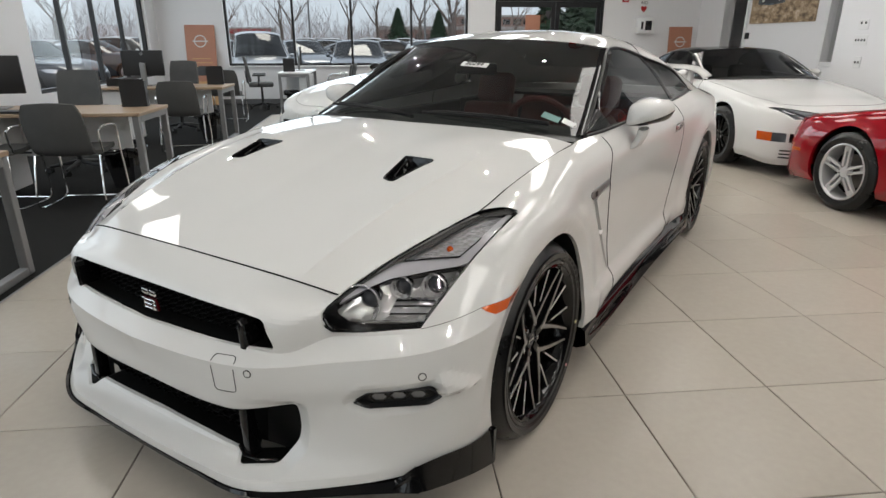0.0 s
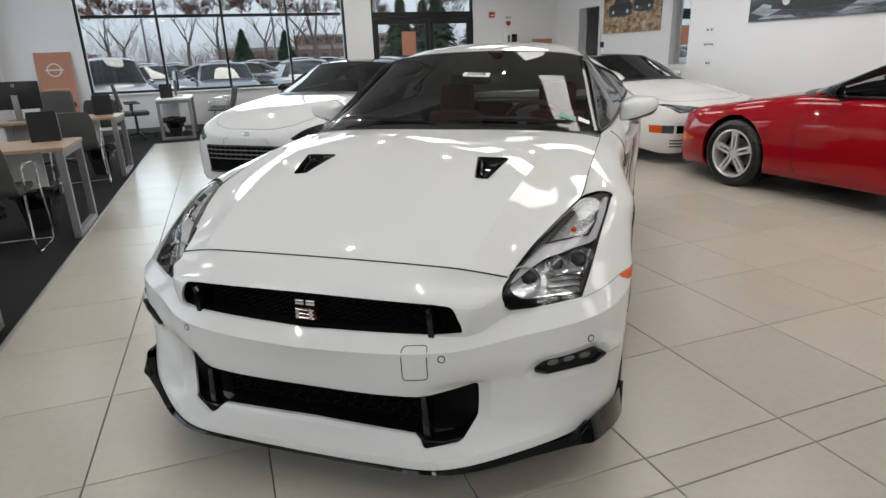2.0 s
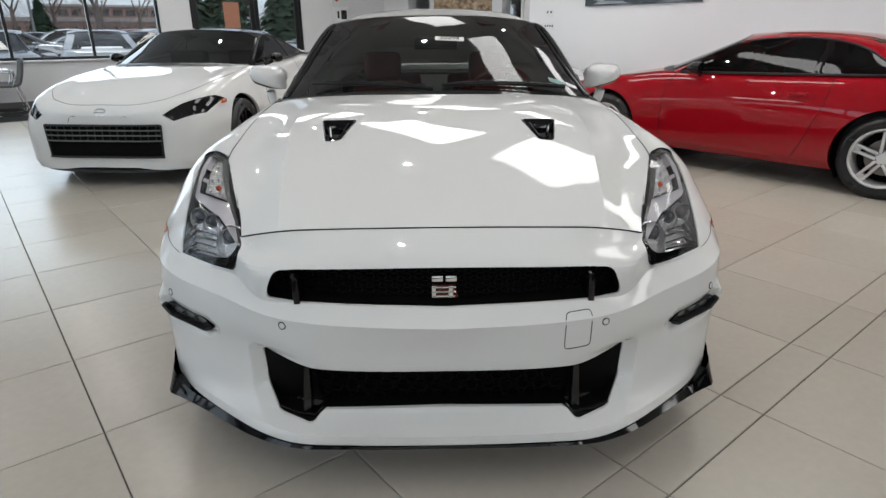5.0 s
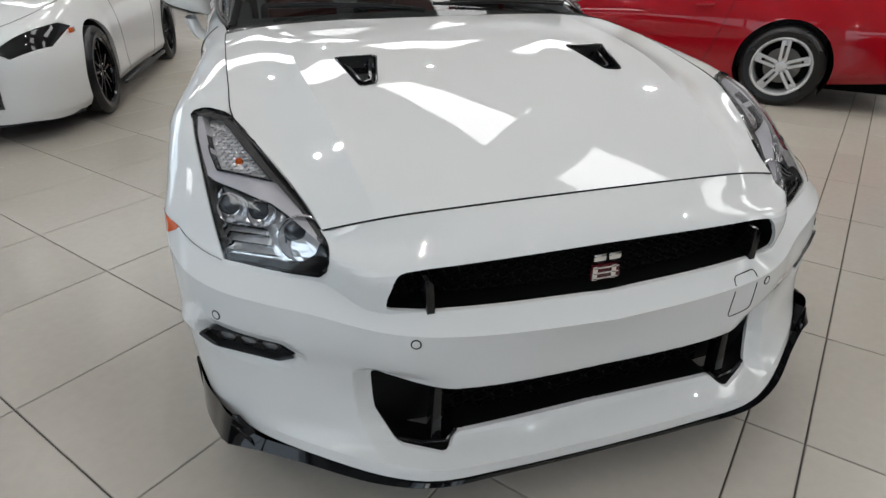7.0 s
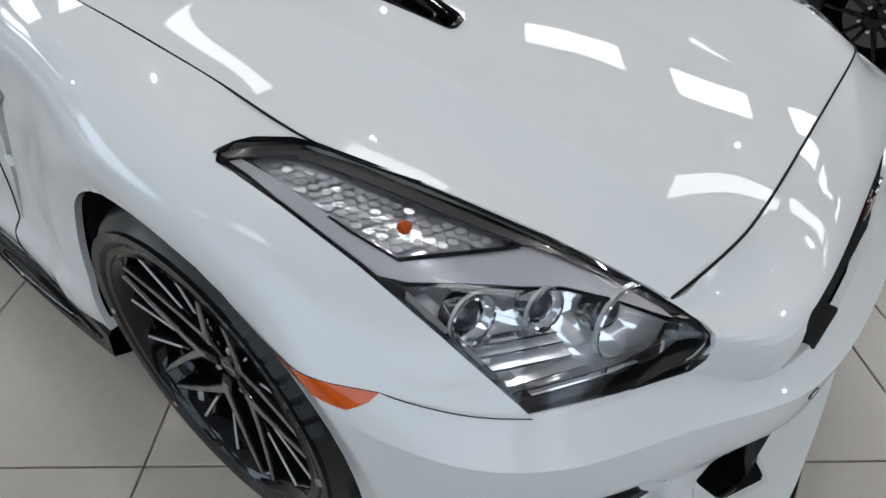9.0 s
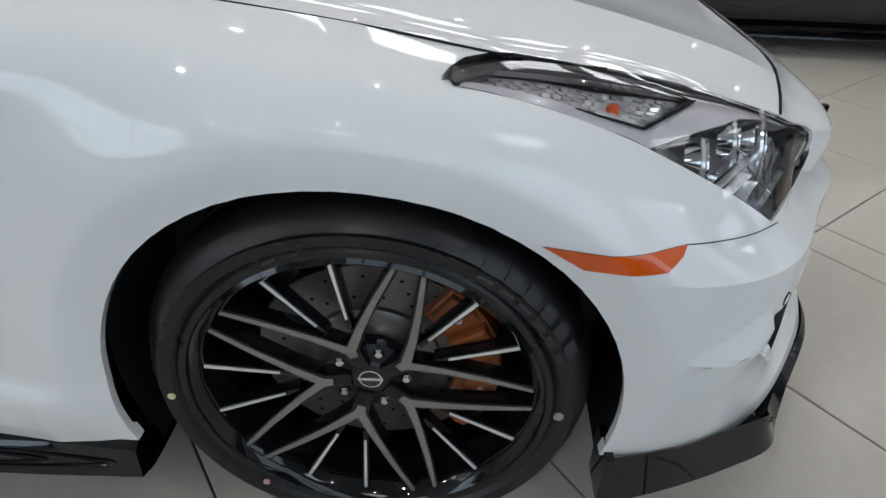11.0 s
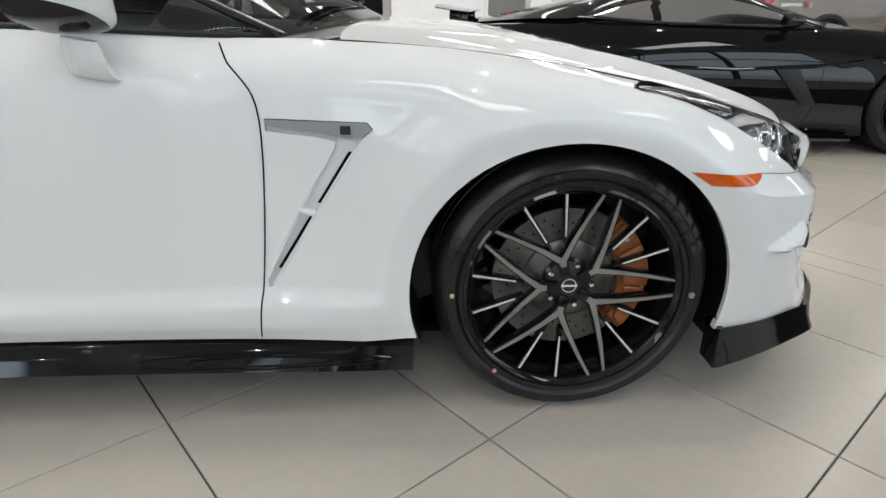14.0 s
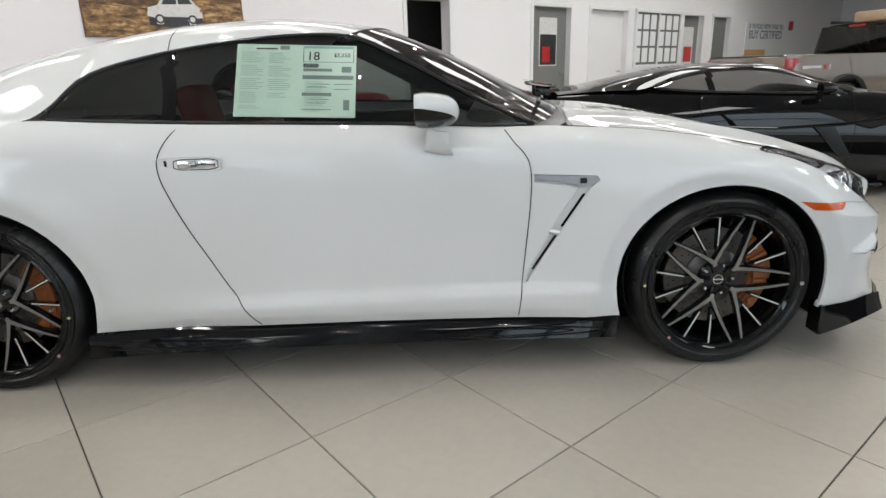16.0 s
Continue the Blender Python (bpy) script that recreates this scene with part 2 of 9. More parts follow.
def thing(name, label, category, m=None, group="", kind=""):
    ob = new(name)
    ob.empty_display_size = 0.1
    if m is not None:
        ob.matrix_world = m
    return tagged(ob, label, category, group, kind)


def solid(name, bm, mat, label, category="", m=None, group="", kind="", sharp=32.0, smooth=True):
    ob = new(name, mesh_of(name, bm, mat, sharp, smooth))
    if m is not None:
        ob.matrix_world = m
    return tagged(ob, label, category, group, kind)


def box(bm, x0, y0, z0, x1, y1, z1, bevel=0.0, seg=2, m=None):
    vs = [bm.verts.new((x, y, z)) for z in (z0, z1) for y in (y0, y1) for x in (x0, x1)]
    fs = [bm.faces.new([vs[i] for i in q]) for q in ((0, 2, 3, 1), (4, 5, 7, 6), (0, 1, 5, 4), (2, 6, 7, 3), (0, 4, 6, 2), (1, 3, 7, 5))]
    if bevel:
        es = list({e for f in fs for e in f.edges})
        r = bmesh.ops.bevel(bm, geom=es, offset=bevel, segments=seg, affect="EDGES", profile=0.5)
        vs = list({v for f in r["faces"] for v in f.verts} | {v for v in vs if v.is_valid})
    if m is not None:
        bmesh.ops.transform(bm, matrix=m, verts=vs)
    return vs


def boxm(x0, y0, z0, x1, y1, z1, bevel=0.0, seg=2, m=None):
    bm = bmesh.new()
    box(bm, x0, y0, z0, x1, y1, z1, bevel, seg, m)
    return bm


def lathe(bm, profile, seg=48, axis="x", m=None, closed=False, arc=2 * math.pi):
    """Turns (radius, height) pairs round an axis."""
    full = abs(arc - 2 * math.pi) < 1e-6
    rings = []
    n = seg if full else seg + 1
    for r, h in profile:
        ring = []
        for i in range(n):
            a = arc * i / seg
            c, s = r * math.cos(a), r * math.sin(a)
            p = (h, c, s) if axis == "x" else (c, s, h)
            ring.append(bm.verts.new(p))
        rings.append(ring)
    pairs = list(zip(rings, rings[1:]))
    if closed:
        pairs.append((rings[-1], rings[0]))
    for a, b in pairs:
        for i in range(seg):
            j = (i + 1) % n
            bm.faces.new((a[i], a[j], b[j], b[i]))
    vs = [v for r in rings for v in r]
    bmesh.ops.remove_doubles(bm, verts=vs, dist=1e-6)
    if m is not None:
        bmesh.ops.transform(bm, matrix=m, verts=[v for v in vs if v.is_valid])
    return bm


def spline(pts, n, t=None):
    """n points along a smooth curve through pts, evenly spaced by length, or at the given fractions."""
    p = np.array(pts, float)
    if len(p) == 2:
        f = np.linspace(0, 1, n) if t is None else np.array(t)
        return p[0] + (p[1] - p[0]) * f[:, None]
    d = np.maximum(np.linalg.norm(np.diff(p, axis=0), axis=1), 1e-6) ** 0.5
    k = np.concatenate([[0], np.cumsum(d)])
    tan = np.zeros_like(p)
    v = np.diff(p, axis=0) / np.diff(k)[:, None]
    h = np.diff(k)
    tan[1:-1] = (v[:-1] * h[1:, None] + v[1:] * h[:-1, None]) / (h[1:] + h[:-1])[:, None]
    tan[0], tan[-1] = 1.5 * v[0] - 0.5 * tan[1], 1.5 * v[-1] - 0.5 * tan[-2]

    def value(s):
        i = np.clip(np.searchsorted(k, s, side="right") - 1, 0, len(k) - 2)
        x = ((s - k[i]) / h[i])[:, None]
        hh = h[i][:, None]
        return ((2 * x**3 - 3 * x**2 + 1) * p[i] + (x**3 - 2 * x**2 + x) * hh * tan[i]
                + (3 * x**2 - 2 * x**3) * p[i + 1] + (x**3 - x**2) * hh * tan[i + 1])
    s = np.linspace(0, k[-1], 40 * len(p))
    q = value(s)
    ln = np.concatenate([[0], np.cumsum(np.linalg.norm(np.diff(q, axis=0), axis=1))])
    f = np.linspace(0, 1, n) if t is None else np.array(t)
    return value(np.interp(f * ln[-1], ln, s))


def loft(lines, nu, nv, creases=()):
    """A grid of points over smooth curves: nu along them (a number, or fractions of the length), nv across each stretch between two curves."""
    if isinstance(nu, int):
        rows = [spline(l, nu) for l in lines]
    else:
        rows, nu = [spline(l, len(nu), nu) for l in lines], len(nu)
    stops = [0, *[c for c in creases], len(lines) - 1]
    out = []
    for a, b in zip(stops, stops[1:]):
        block = np.stack(rows[a:b + 1])
        n = (b - a) * nv + 1
        cols = np.stack([spline(block[:, i], n) for i in range(nu)], 1)
        out.append(cols if b == stops[-1] else cols[:-1])
    return np.concatenate(out)


def grid(bm, g, mirror=False):
    g = np.array(g)
    if mirror:
        g = g * np.array([-1, 1, 1])
    vs = [[bm.verts.new(p) for p in row] for row in g]
    fs = []
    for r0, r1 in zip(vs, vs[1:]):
        for i in range(len(r0) - 1):
            q = (r0[i], r0[i + 1], r1[i + 1], r1[i])
            if len({tuple(round(c, 6) for c in v.co) for v in q}) < 3:
                continue
            fs.append(bm.faces.new(q if not mirror else q[::-1]))
    bmesh.ops.remove_doubles(bm, verts=[v for r in vs for v in r], dist=1e-5)
    return fs


def inside(p, poly):
    c = False
    for (x0, y0), (x1, y1) in zip(poly, poly[1:] + poly[:1]):
        if (y0 > p[1]) != (y1 > p[1]) and p[0] < (x1 - x0) * (p[1] - y0) / (y1 - y0) + x0:
            c = not c
    return c


def carve(bm, loop, along, near=None, keep=False):
    """Cuts the loop's outline (3D points, seen along a direction) into the surface. Takes the faces inside out, and
    gives them as a new bmesh where keep is set. near: a test on a face's middle for the faces to look at."""
    d = Vector(along).normalized()
    e1 = d.orthogonal().normalized()
    e2 = d.cross(e1)
    pts = [Vector(p) for p in loop]
    flat = [(p.dot(e1), p.dot(e2)) for p in pts]
    lo = (min(f[0] for f in flat) - 0.03, min(f[1] for f in flat) - 0.03)
    hi = (max(f[0] for f in flat) + 0.03, max(f[1] for f in flat) + 0.03)

    def close(f):
        c = f.calc_center_median()
        a, b = c.dot(e1), c.dot(e2)
        return lo[0] < a < hi[0] and lo[1] < b < hi[1] and (near is None or near(c))
    for a, b in zip(pts, pts[1:] + pts[:1]):
        n = (b - a).cross(d)
        if n.length < 1e-7:
            continue
        n.normalize()
        l2 = (min(a.dot(e1), b.dot(e1)) - 0.04, min(a.dot(e2), b.dot(e2)) - 0.04)
        h2 = (max(a.dot(e1), b.dot(e1)) + 0.04, max(a.dot(e2), b.dot(e2)) + 0.04)
        fs = []
        for f in bm.faces:
            if close(f):
                c = f.calc_center_median()
                if l2[0] < c.dot(e1) < h2[0] and l2[1] < c.dot(e2) < h2[1]:
                    fs.append(f)
        geom = list({v for f in fs for v in f.verts}) + list({e for f in fs for e in f.edges}) + fs
        bmesh.ops.bisect_plane(bm, geom=geom, dist=1e-5, plane_co=a, plane_no=n)
    take = [f for f in bm.faces if close(f) and inside((f.calc_center_median().dot(e1), f.calc_center_median().dot(e2)), flat)]
    out = None
    if keep:
        out = bmesh.new()
        table = {}
        for f in take:
            for v in f.verts:
                if v not in table:
                    table[v] = out.verts.new(v.co)
            out.faces.new([table[v] for v in f.verts])
    bmesh.ops.delete(bm, geom=take, context="FACES")
    return out


def rim(bm, move, test=None, steps=1):
    """Carries the open edge of a surface inwards, to show thickness. move: a vector, or a function of the place."""
    es = [e for e in bm.edges if e.is_boundary and (test is None or test((e.verts[0].co + e.verts[1].co) / 2))]
    r = bmesh.ops.extrude_edge_only(bm, edges=es)
    for v in [g for g in r["geom"] if isinstance(g, bmesh.types.BMVert)]:
        v.co += move(v.co.copy()) if callable(move) else Vector(move)
    return r


def tube(bm, pts, r, seg=8, closed=False, caps=True):
    """A round bar through points."""
    p = [Vector(q) for q in pts]
    rings = []
    up = None
    n = len(p)
    for i in range(n):
        t = (p[(i + 1) % n] - p[i - 1]) if closed else (p[min(i + 1, n - 1)] - p[max(i - 1, 0)])
        t.normalize()
        if up is None:
            up = t.orthogonal().normalized()
        up = (up - t * up.dot(t))
        up = up.normalized() if up.length > 1e-6 else t.orthogonal().normalized()
        s = t.cross(up)
        rr = r[i] if isinstance(r, (list, tuple)) else r
        rings.append([bm.verts.new(p[i] + (up * math.cos(a) + s * math.sin(a)) * rr) for a in (2 * math.pi * k / seg for k in range(seg))])
    pairs = list(zip(rings, rings[1:])) + ([(rings[-1], rings[0])] if closed else [])
    for a, b in pairs:
        for k in range(seg):
            bm.faces.new((a[k], a[(k + 1) % seg], b[(k + 1) % seg], b[k]))
    if caps and not closed:
        bm.faces.new(rings[0][::-1])
        bm.faces.new(rings[-1])
    return bm


def prism(bm, poly, depth, m=None, bevel=0.0):
    """A flat outline (x, z) given thickness along y."""
    a = [bm.verts.new((x, 0, z)) for x, z in poly]
    b = [bm.verts.new((x, depth, z)) for x, z in poly]
    n = len(poly)
    fs = [bm.faces.new(a), bm.faces.new(b[::-1])]
    for i in range(n):
        fs.append(bm.faces.new((a[i], b[i], b[(i + 1) % n], a[(i + 1) % n])))
    vs = a + b
    if bevel:
        es = list({e for f in fs[:2] for e in f.edges})
        r = bmesh.ops.bevel(bm, geom=es, offset=bevel, segments=2, affect="EDGES", profile=0.5)
        vs = list({v for v in vs if v.is_valid} | {v for f in r["faces"] for v in f.verts})
    if m is not None:
        bmesh.ops.transform(bm, matrix=m, verts=vs)
    return bm


def arc_points(r, a0, a1, n, cy=0.0, cz=0.0):
    """(y, z) along a circle, by degrees."""
    return [(cy + r * math.cos(radians(a0 + (a1 - a0) * i / (n - 1))), cz + r * math.sin(radians(a0 + (a1 - a0) * i / (n - 1)))) for i in range(n)]


def words(name, text, size, mat, m, parent=None, depth=0.0005, align="CENTER"):
    """Lettering in the built-in face, turned into a mesh."""
    cu = bpy.data.curves.new(name, "FONT")
    cu.body, cu.size, cu.extrude, cu.align_x, cu.align_y = text, size, depth, align, "CENTER"
    tmp = new(name + "_curve", cu)
    bpy.context.view_layer.update()
    me = bpy.data.meshes.new_from_object(tmp.evaluated_get(bpy.context.evaluated_depsgraph_get()))
    bpy.data.objects.remove(tmp)
    me.materials.clear()
    me.materials.append(M[mat])
    ob = new(name, me)
    if parent:
        ob.parent = parent
        ob.matrix_basis = m
    else:
        ob.matrix_world = m
    return ob

# ---- the showroom ----
U0, U1, U2 = -4.5, 6.1, 7.5      # side glass, long wall, recessed wall
V0, V1 = -21.0, 11.5             # far end, window wall
WT = 0.2


def slab(name, bits, mat, label, category="wall", kind="structure", bevel=0.0, m=BUILD):
    bm = bmesh.new()
    for b in bits:
        box(bm, *b, bevel)
    return solid(name, bm, mat, label, category, m, kind=kind, smooth=False)


slab("ground", [(-400, -400, -0.32, 400, 400, -0.12)], "asphalt", "grey asphalt ground of the car park around the showroom", "ground")
slab("floor", [(U0, V0, -0.1, U2 + 3, V1, -0.009)], "grout", "dark grout bed below beige porcelain floor tiles", "floor")
slab("ceiling", [(U0 - 0.3, V0 - 0.3, ROOM_H, U2 + 3.3, V1 + 0.3, ROOM_H + 0.2)], "ceiling", "grey painted showroom ceiling", "ceiling")
# window wall
slab("wall_windows", [
    (U0 - 0.2, V1, 0, -3.1, V1 + WT, ROOM_H), (-3.1, V1, 0, 2.15, V1 + WT, 0.8), (2.15, V1, 0, 2.75, V1 + WT, ROOM_H),
    (5.24, V1, 0, U2 + 0.2, V1 + WT, ROOM_H), (-3.1, V1, 3.45, 2.15, V1 + WT, ROOM_H), (2.75, V1, 3.45, 5.24, V1 + WT, ROOM_H)],
    "wall", "white painted wall with tall black-framed windows")
# long wall with its openings
LONG = [(V0, -13.3), (-12.45, -11.95), (-11.05, -8.78), (-7.55, -6.9), (-5.85, -3.85), (-3.0, 5.05)]
DOORWAYS = [(-13.3, -12.45), (-8.78, -7.55), (-6.9, -5.85), (-3.85, -3.0)]
slab("wall_long", [(U1, a, 0, U1 + WT, b, ROOM_H) for a, b in LONG]
     + [(U1, a, 2.2, U1 + WT, b, ROOM_H) for a, b in DOORWAYS]
     + [(U1, -11.95, 2.2, U1 + WT, -11.05, ROOM_H), (U1, -11.95, 0, U1 + WT, -11.05, 1.0)],
     "wall", "long white painted showroom wall with posters and doorways")
slab("wall_rooms_behind", [(U1 + 2.4, V0, 0, U1 + 2.5, 4.0, ROOM_H), (U1 + WT, 3.9, 0, U1 + 2.4, 4.0, ROOM_H)], "wall", "plain white wall of the rooms behind the doorways")
slab("wall_return", [(U1, 5.05, 0, U2 + WT, 5.25, ROOM_H)], "wall", "white wall return beside the recess")
slab("wall_recess", [(U2, 5.25, 0, U2 + WT, 6.45, ROOM_H), (U2, 6.45, 0, U2 + WT, 7.3, 0.98), (U2, 6.45, 2.7, U2 + WT, 7.3, ROOM_H), (U2, 7.3, 0, U2 + WT, 9.62, ROOM_H),
                     (U2, 9.62, 2.25, U2 + WT, 10.45, ROOM_H), (U2, 10.45, 0, U2 + WT, V1, ROOM_H)],
     "wall", "white recessed wall with an interior window and a doorway")
slab("wall_corridor", [(U2 + 2.0, 5.0, 0, U2 + 2.1, V1, ROOM_H), (U2 + WT, 5.05, 0, U2 + 2.0, 5.15, ROOM_H), (U2 + WT, V1 - 0.1, 0, U2 + 2, V1, ROOM_H)], "wall", "plain wall of the corridor beyond the doorway")
slab("wall_end", [(U0, V0 - WT, 0, U2 + 3, V0, ROOM_H)], "wall", "plain white end wall of the showroom")
# side wall: white piers between wide glazing
PIERS = [(V0, -16.5), (-10.2, -9.4), (-2.4, -1.6), (5.6, 6.6), (11.0, V1)]
slab("wall_side", [(U0 - WT, a, 0, U0, b, ROOM_H) for a, b in PIERS]
     + [(U0 - WT, b[1], 0, U0, a[0], 0.62) for b, a in zip(PIERS, PIERS[1:])]
     + [(U0 - WT, b[1], 3.45, U0, a[0], ROOM_H) for b, a in zip(PIERS, PIERS[1:])],
     "wall", "white painted wall with long black-framed windows")


def window(name, along, fixed, a, b, z0, z1, bars, rails, label, thick=0.07):
    """Black-framed glazing in a wall along u or v. bars: places of uprights; rails: heights of crossbars."""
    th = thing(name, label, "window", BUILD, kind="structure")

    def bx(p0, z_0, p1, z_1, d):
        if along == "u":
            return boxm(p0, fixed + 0.06, z_0, p1, fixed + 0.06 + d, z_1, 0.004, 1)
        return boxm(fixed - 0.06 - d, p0, z_0, fixed - 0.06, p1, z_1, 0.004, 1)
    w = 0.055
    for p in (a, b - w):
        part("frame", bx(p, z0, p + w, z1, thick + 0.01), "frame", th, smooth=False)
    for z in (z0, z1 - w):
        part("rail", bx(a + w, z, b - w, z + w, thick + 0.01), "frame", th, smooth=False)
    stops = [a + w, *bars, b - w]
    for p in bars:
        part("mullion", bx(p - 0.025, z0 + w, p + 0.025, z1 - w, thick), "frame", th, smooth=False)
    for r in rails:
        for p, q in zip(stops, stops[1:]):
            part("crossbar", bx(p + 0.025, r - 0.03, q - 0.025, r + 0.03, thick - 0.004), "frame", th, smooth=False)
    for p, q in zip(stops, stops[1:]):
        for s, t in zip([z0 + w, *rails], [*rails, z1 - w]):
            bm = bmesh.new()
            k = fixed + 0.1 if along == "u" else fixed - 0.1
            c = [(p, k, s), (q, k, s), (q, k, t), (p, k, t)] if along == "u" else [(k, p, s), (k, q, s), (k, q, t), (k, p, t)]
            bm.faces.new([bm.verts.new(v) for v in c])
            ob = part("pane", bm, "pane", th, smooth=False)
            ob.visible_shadow = False
    return th


window("window_1", "u", V1, -3.1, 2.15, 0.8, 3.45, [-1.67, -0.42, 0.89], [2.27], "tall black-framed showroom window looking on the car park")
window("window_2", "u", V1, 2.75, 5.24, 2.24, 3.45, [4.0], [], "black-framed transom window over the glass entrance door")
for i, (b, a) in enumerate(zip(PIERS, PIERS[1:])):
    n = max(2, round((a[0] - b[1]) / 1.15))
    window("window_%d" % (i + 3), "v", U0, b[1], a[0], 0.62, 3.45, [b[1] + (a[0] - b[1]) * k / n for k in range(1, n)], [2.45],
           "long black-framed side window with upright mullions")
# window sill board
slab("window_sill", [(-3.1, V1 - 0.05, 0.775, 2.15, V1 + 0.055, 0.805)], "white_trim", "white sill board below the tall window", "window sill", bevel=0.004)

# glass entrance door with two leaves
door = thing("door_1", "black-framed double glass entrance door with paper signs", "door", BUILD, kind="structure")
for a, b in ((2.75, 2.81), (5.18, 5.24)):
    part("frame", boxm(a, V1 + 0.04, 0, b, V1 + 0.16, 2.24, 0.004, 1), "frame", door, smooth=False)
part("header", boxm(2.81, V1 + 0.04, 2.15, 5.18, V1 + 0.16, 2.24, 0.004, 1), "frame", door, smooth=False)
for a, b, hx in ((2.815, 4.13, 4.03), (4.14, 5.175, 4.24)):
    leaf = part("leaf", boxm(a, V1 + 0.06, 0.01, a + 0.09, V1 + 0.11, 2.145, 0.004, 1), "frame", door, smooth=False)
    for q in ((b - 0.09, 0.01, b, 2.145), (a + 0.09, 2.03, b - 0.09, 2.145), (a + 0.09, 0.01, b - 0.09, 0.26)):
        part("rail", boxm(q[0], V1 + 0.06, q[1], q[2], V1 + 0.11, q[3], 0.004, 1), "frame", leaf, smooth=False)
    bm = bmesh.new()
    bm.faces.new([bm.verts.new(v) for v in ((a + 0.09, V1 + 0.085, 0.26), (b - 0.09, V1 + 0.085, 0.26), (b - 0.09, V1 + 0.085, 2.03), (a + 0.09, V1 + 0.085, 2.03))])
    part("pane", bm, "pane", leaf, smooth=False).visible_shadow = False
    bm = bmesh.new()
    tube(bm, [(hx, V1 + 0.06, 0.95), (hx, V1 + 0.01, 0.98), (hx, V1 + 0.01, 1.22), (hx, V1 + 0.06, 1.25)], 0.011)
    part("handle", bm, "steel_leg", leaf)

# baseboards
slab("baseboard_long", [(U1 - 0.012, a + 0.001, 0, U1 - 0.001, b - 0.001, 0.1) for a, b in LONG], "white_trim", "white baseboard along the long wall", "baseboard")
slab("baseboard_windows", [(-4.1, V1 - 0.014, 0, 2.7, V1 - 0.001, 0.1)], "grey_plastic", "grey baseboard under the tall window", "baseboard")

# carpet of the office strip
CARPET = -1.9
slab("carpet_floor", [(U0, -4.0, -0.0088, CARPET, V1, 0.0015), (CARPET, 9.35, -0.0088, 2.2, V1, 0.0015)], "carpet", "charcoal office carpet beside the tiled floor", "carpet")
slab("carpet_trim", [(CARPET + 0.001, -4.0, -0.0088, CARPET + 0.012, 9.338, 0.003), (CARPET + 0.001, 9.338, -0.0088, 2.2, 9.349, 0.003)], "steel_leg", "thin metal edge strip between carpet and tiles", "trim")

# ceiling light panels and downlights
def light_panel(u, v):
    th = thing("ceiling_light", "long white ceiling light panel, switched on", "ceiling light", place(u, v, ROOM_H), "ceiling light panels")
    for b in ((-0.34, -0.65, -0.03, -0.31, 0.65, -0.001), (0.31, -0.65, -0.03, 0.34, 0.65, -0.001), (-0.31, -0.65, -0.03, 0.31, -0.62, -0.001), (-0.31, 0.62, -0.03, 0.31, 0.65, -0.001)):
        part("frame", boxm(*b), "white_trim", th, smooth=False)
    part("diffuser", boxm(-0.308, -0.618, -0.02, 0.308, 0.618, -0.004), "panel_light", th, smooth=False)
    return th


first = None
for u in (-3.4, 2.55, 4.6):
    for iv in range(12):
        v = -12.6 + 2.0 * iv
        if u < 0 and iv % 2:
            continue
        if first is None:
            first = light_panel(u, v)
        else:
            copy_thing(first, place(u, v, ROOM_H))
spot = None
for iu in range(4):
    for iv in range(10):
        u, v = -2.4 + 2.0 * iu, -12.0 + 2.4 * iv
        if spot is None:
            spot = thing("downlight", "small round recessed downlight with a white ring", "downlight", place(u, v, ROOM_H), "ceiling downlights")
            bm = bmesh.new()
            lathe(bm, [(0.031, -0.002), (0.05, -0.012), (0.075, -0.012), (0.08, -0.001)], 24, "z")
            part("ring", bm, "white_trim", spot)
            bm = bmesh.new()
            lathe(bm, [(0.0001, -0.004), (0.030, -0.004)], 24, "z")
            part("lens", bm, "spot_light", spot)
        else:
            copy_thing(spot, place(u, v, ROOM_H))

# ---- the pearl white sports coupe: nose towards -y, front axle at y = 0 ----
def tyre_profile(ro, ri, w):
    """Radius and offset of a tyre's section; the outer side at +w/2."""
    h = w / 2
    return [(ri + 0.004, -h + 0.03), (ri + 0.012, -h + 0.012), ((ro + ri) / 2, -h), (ro - 0.03, -h + 0.006), (ro - 0.008, -h + 0.02), (ro, -h + 0.045),
            (ro, -0.03), (ro - 0.006, -0.028), (ro - 0.006, -0.022), (ro, -0.02), (ro, 0.02), (ro - 0.006, 0.022), (ro - 0.006, 0.028), (ro, 0.03),
            (ro, h - 0.065), (ro - 0.005, h - 0.045), (ro - 0.016, h - 0.024), (ro - 0.036, h - 0.007), ((ro + ri) / 2 + 0.006, h + 0.001), ((ro + ri) / 2 - 0.012, h - 0.002),
            (ri + 0.022, h - 0.01), (ri + 0.018, h - 0.006), (ri + 0.008, h - 0.008), (ri + 0.004, h - 0.016), (ri, h - 0.03)]


def flat_star(bm, outlines, x0, x1, bevel=0.002):
    """Outlines (y, z) given thickness from x0 to x1."""
    for poly in outlines:
        turn = Matrix(((0, 1, 0, x0), (1, 0, 0, 0), (0, 0, 1, 0), (0, 0, 0, 1)))
        prism(bm, poly, x1 - x0, turn, bevel)


def polar(r, deg):
    return (r * math.cos(radians(deg)), r * math.sin(radians(deg)))


def bar_outline(p, q, w0, w1):
    """A tapered bar from p to q in the wheel's plane."""
    d = Vector((q[0] - p[0], q[1] - p[1])).normalized()
    n = Vector((-d.y, d.x))
    return [(p[0] + n.x * w0, p[1] + n.y * w0), (p[0] - n.x * w0, p[1] - n.y * w0), (q[0] - n.x * w1, q[1] - n.y * w1), (q[0] + n.x * w1, q[1] + n.y * w1)]


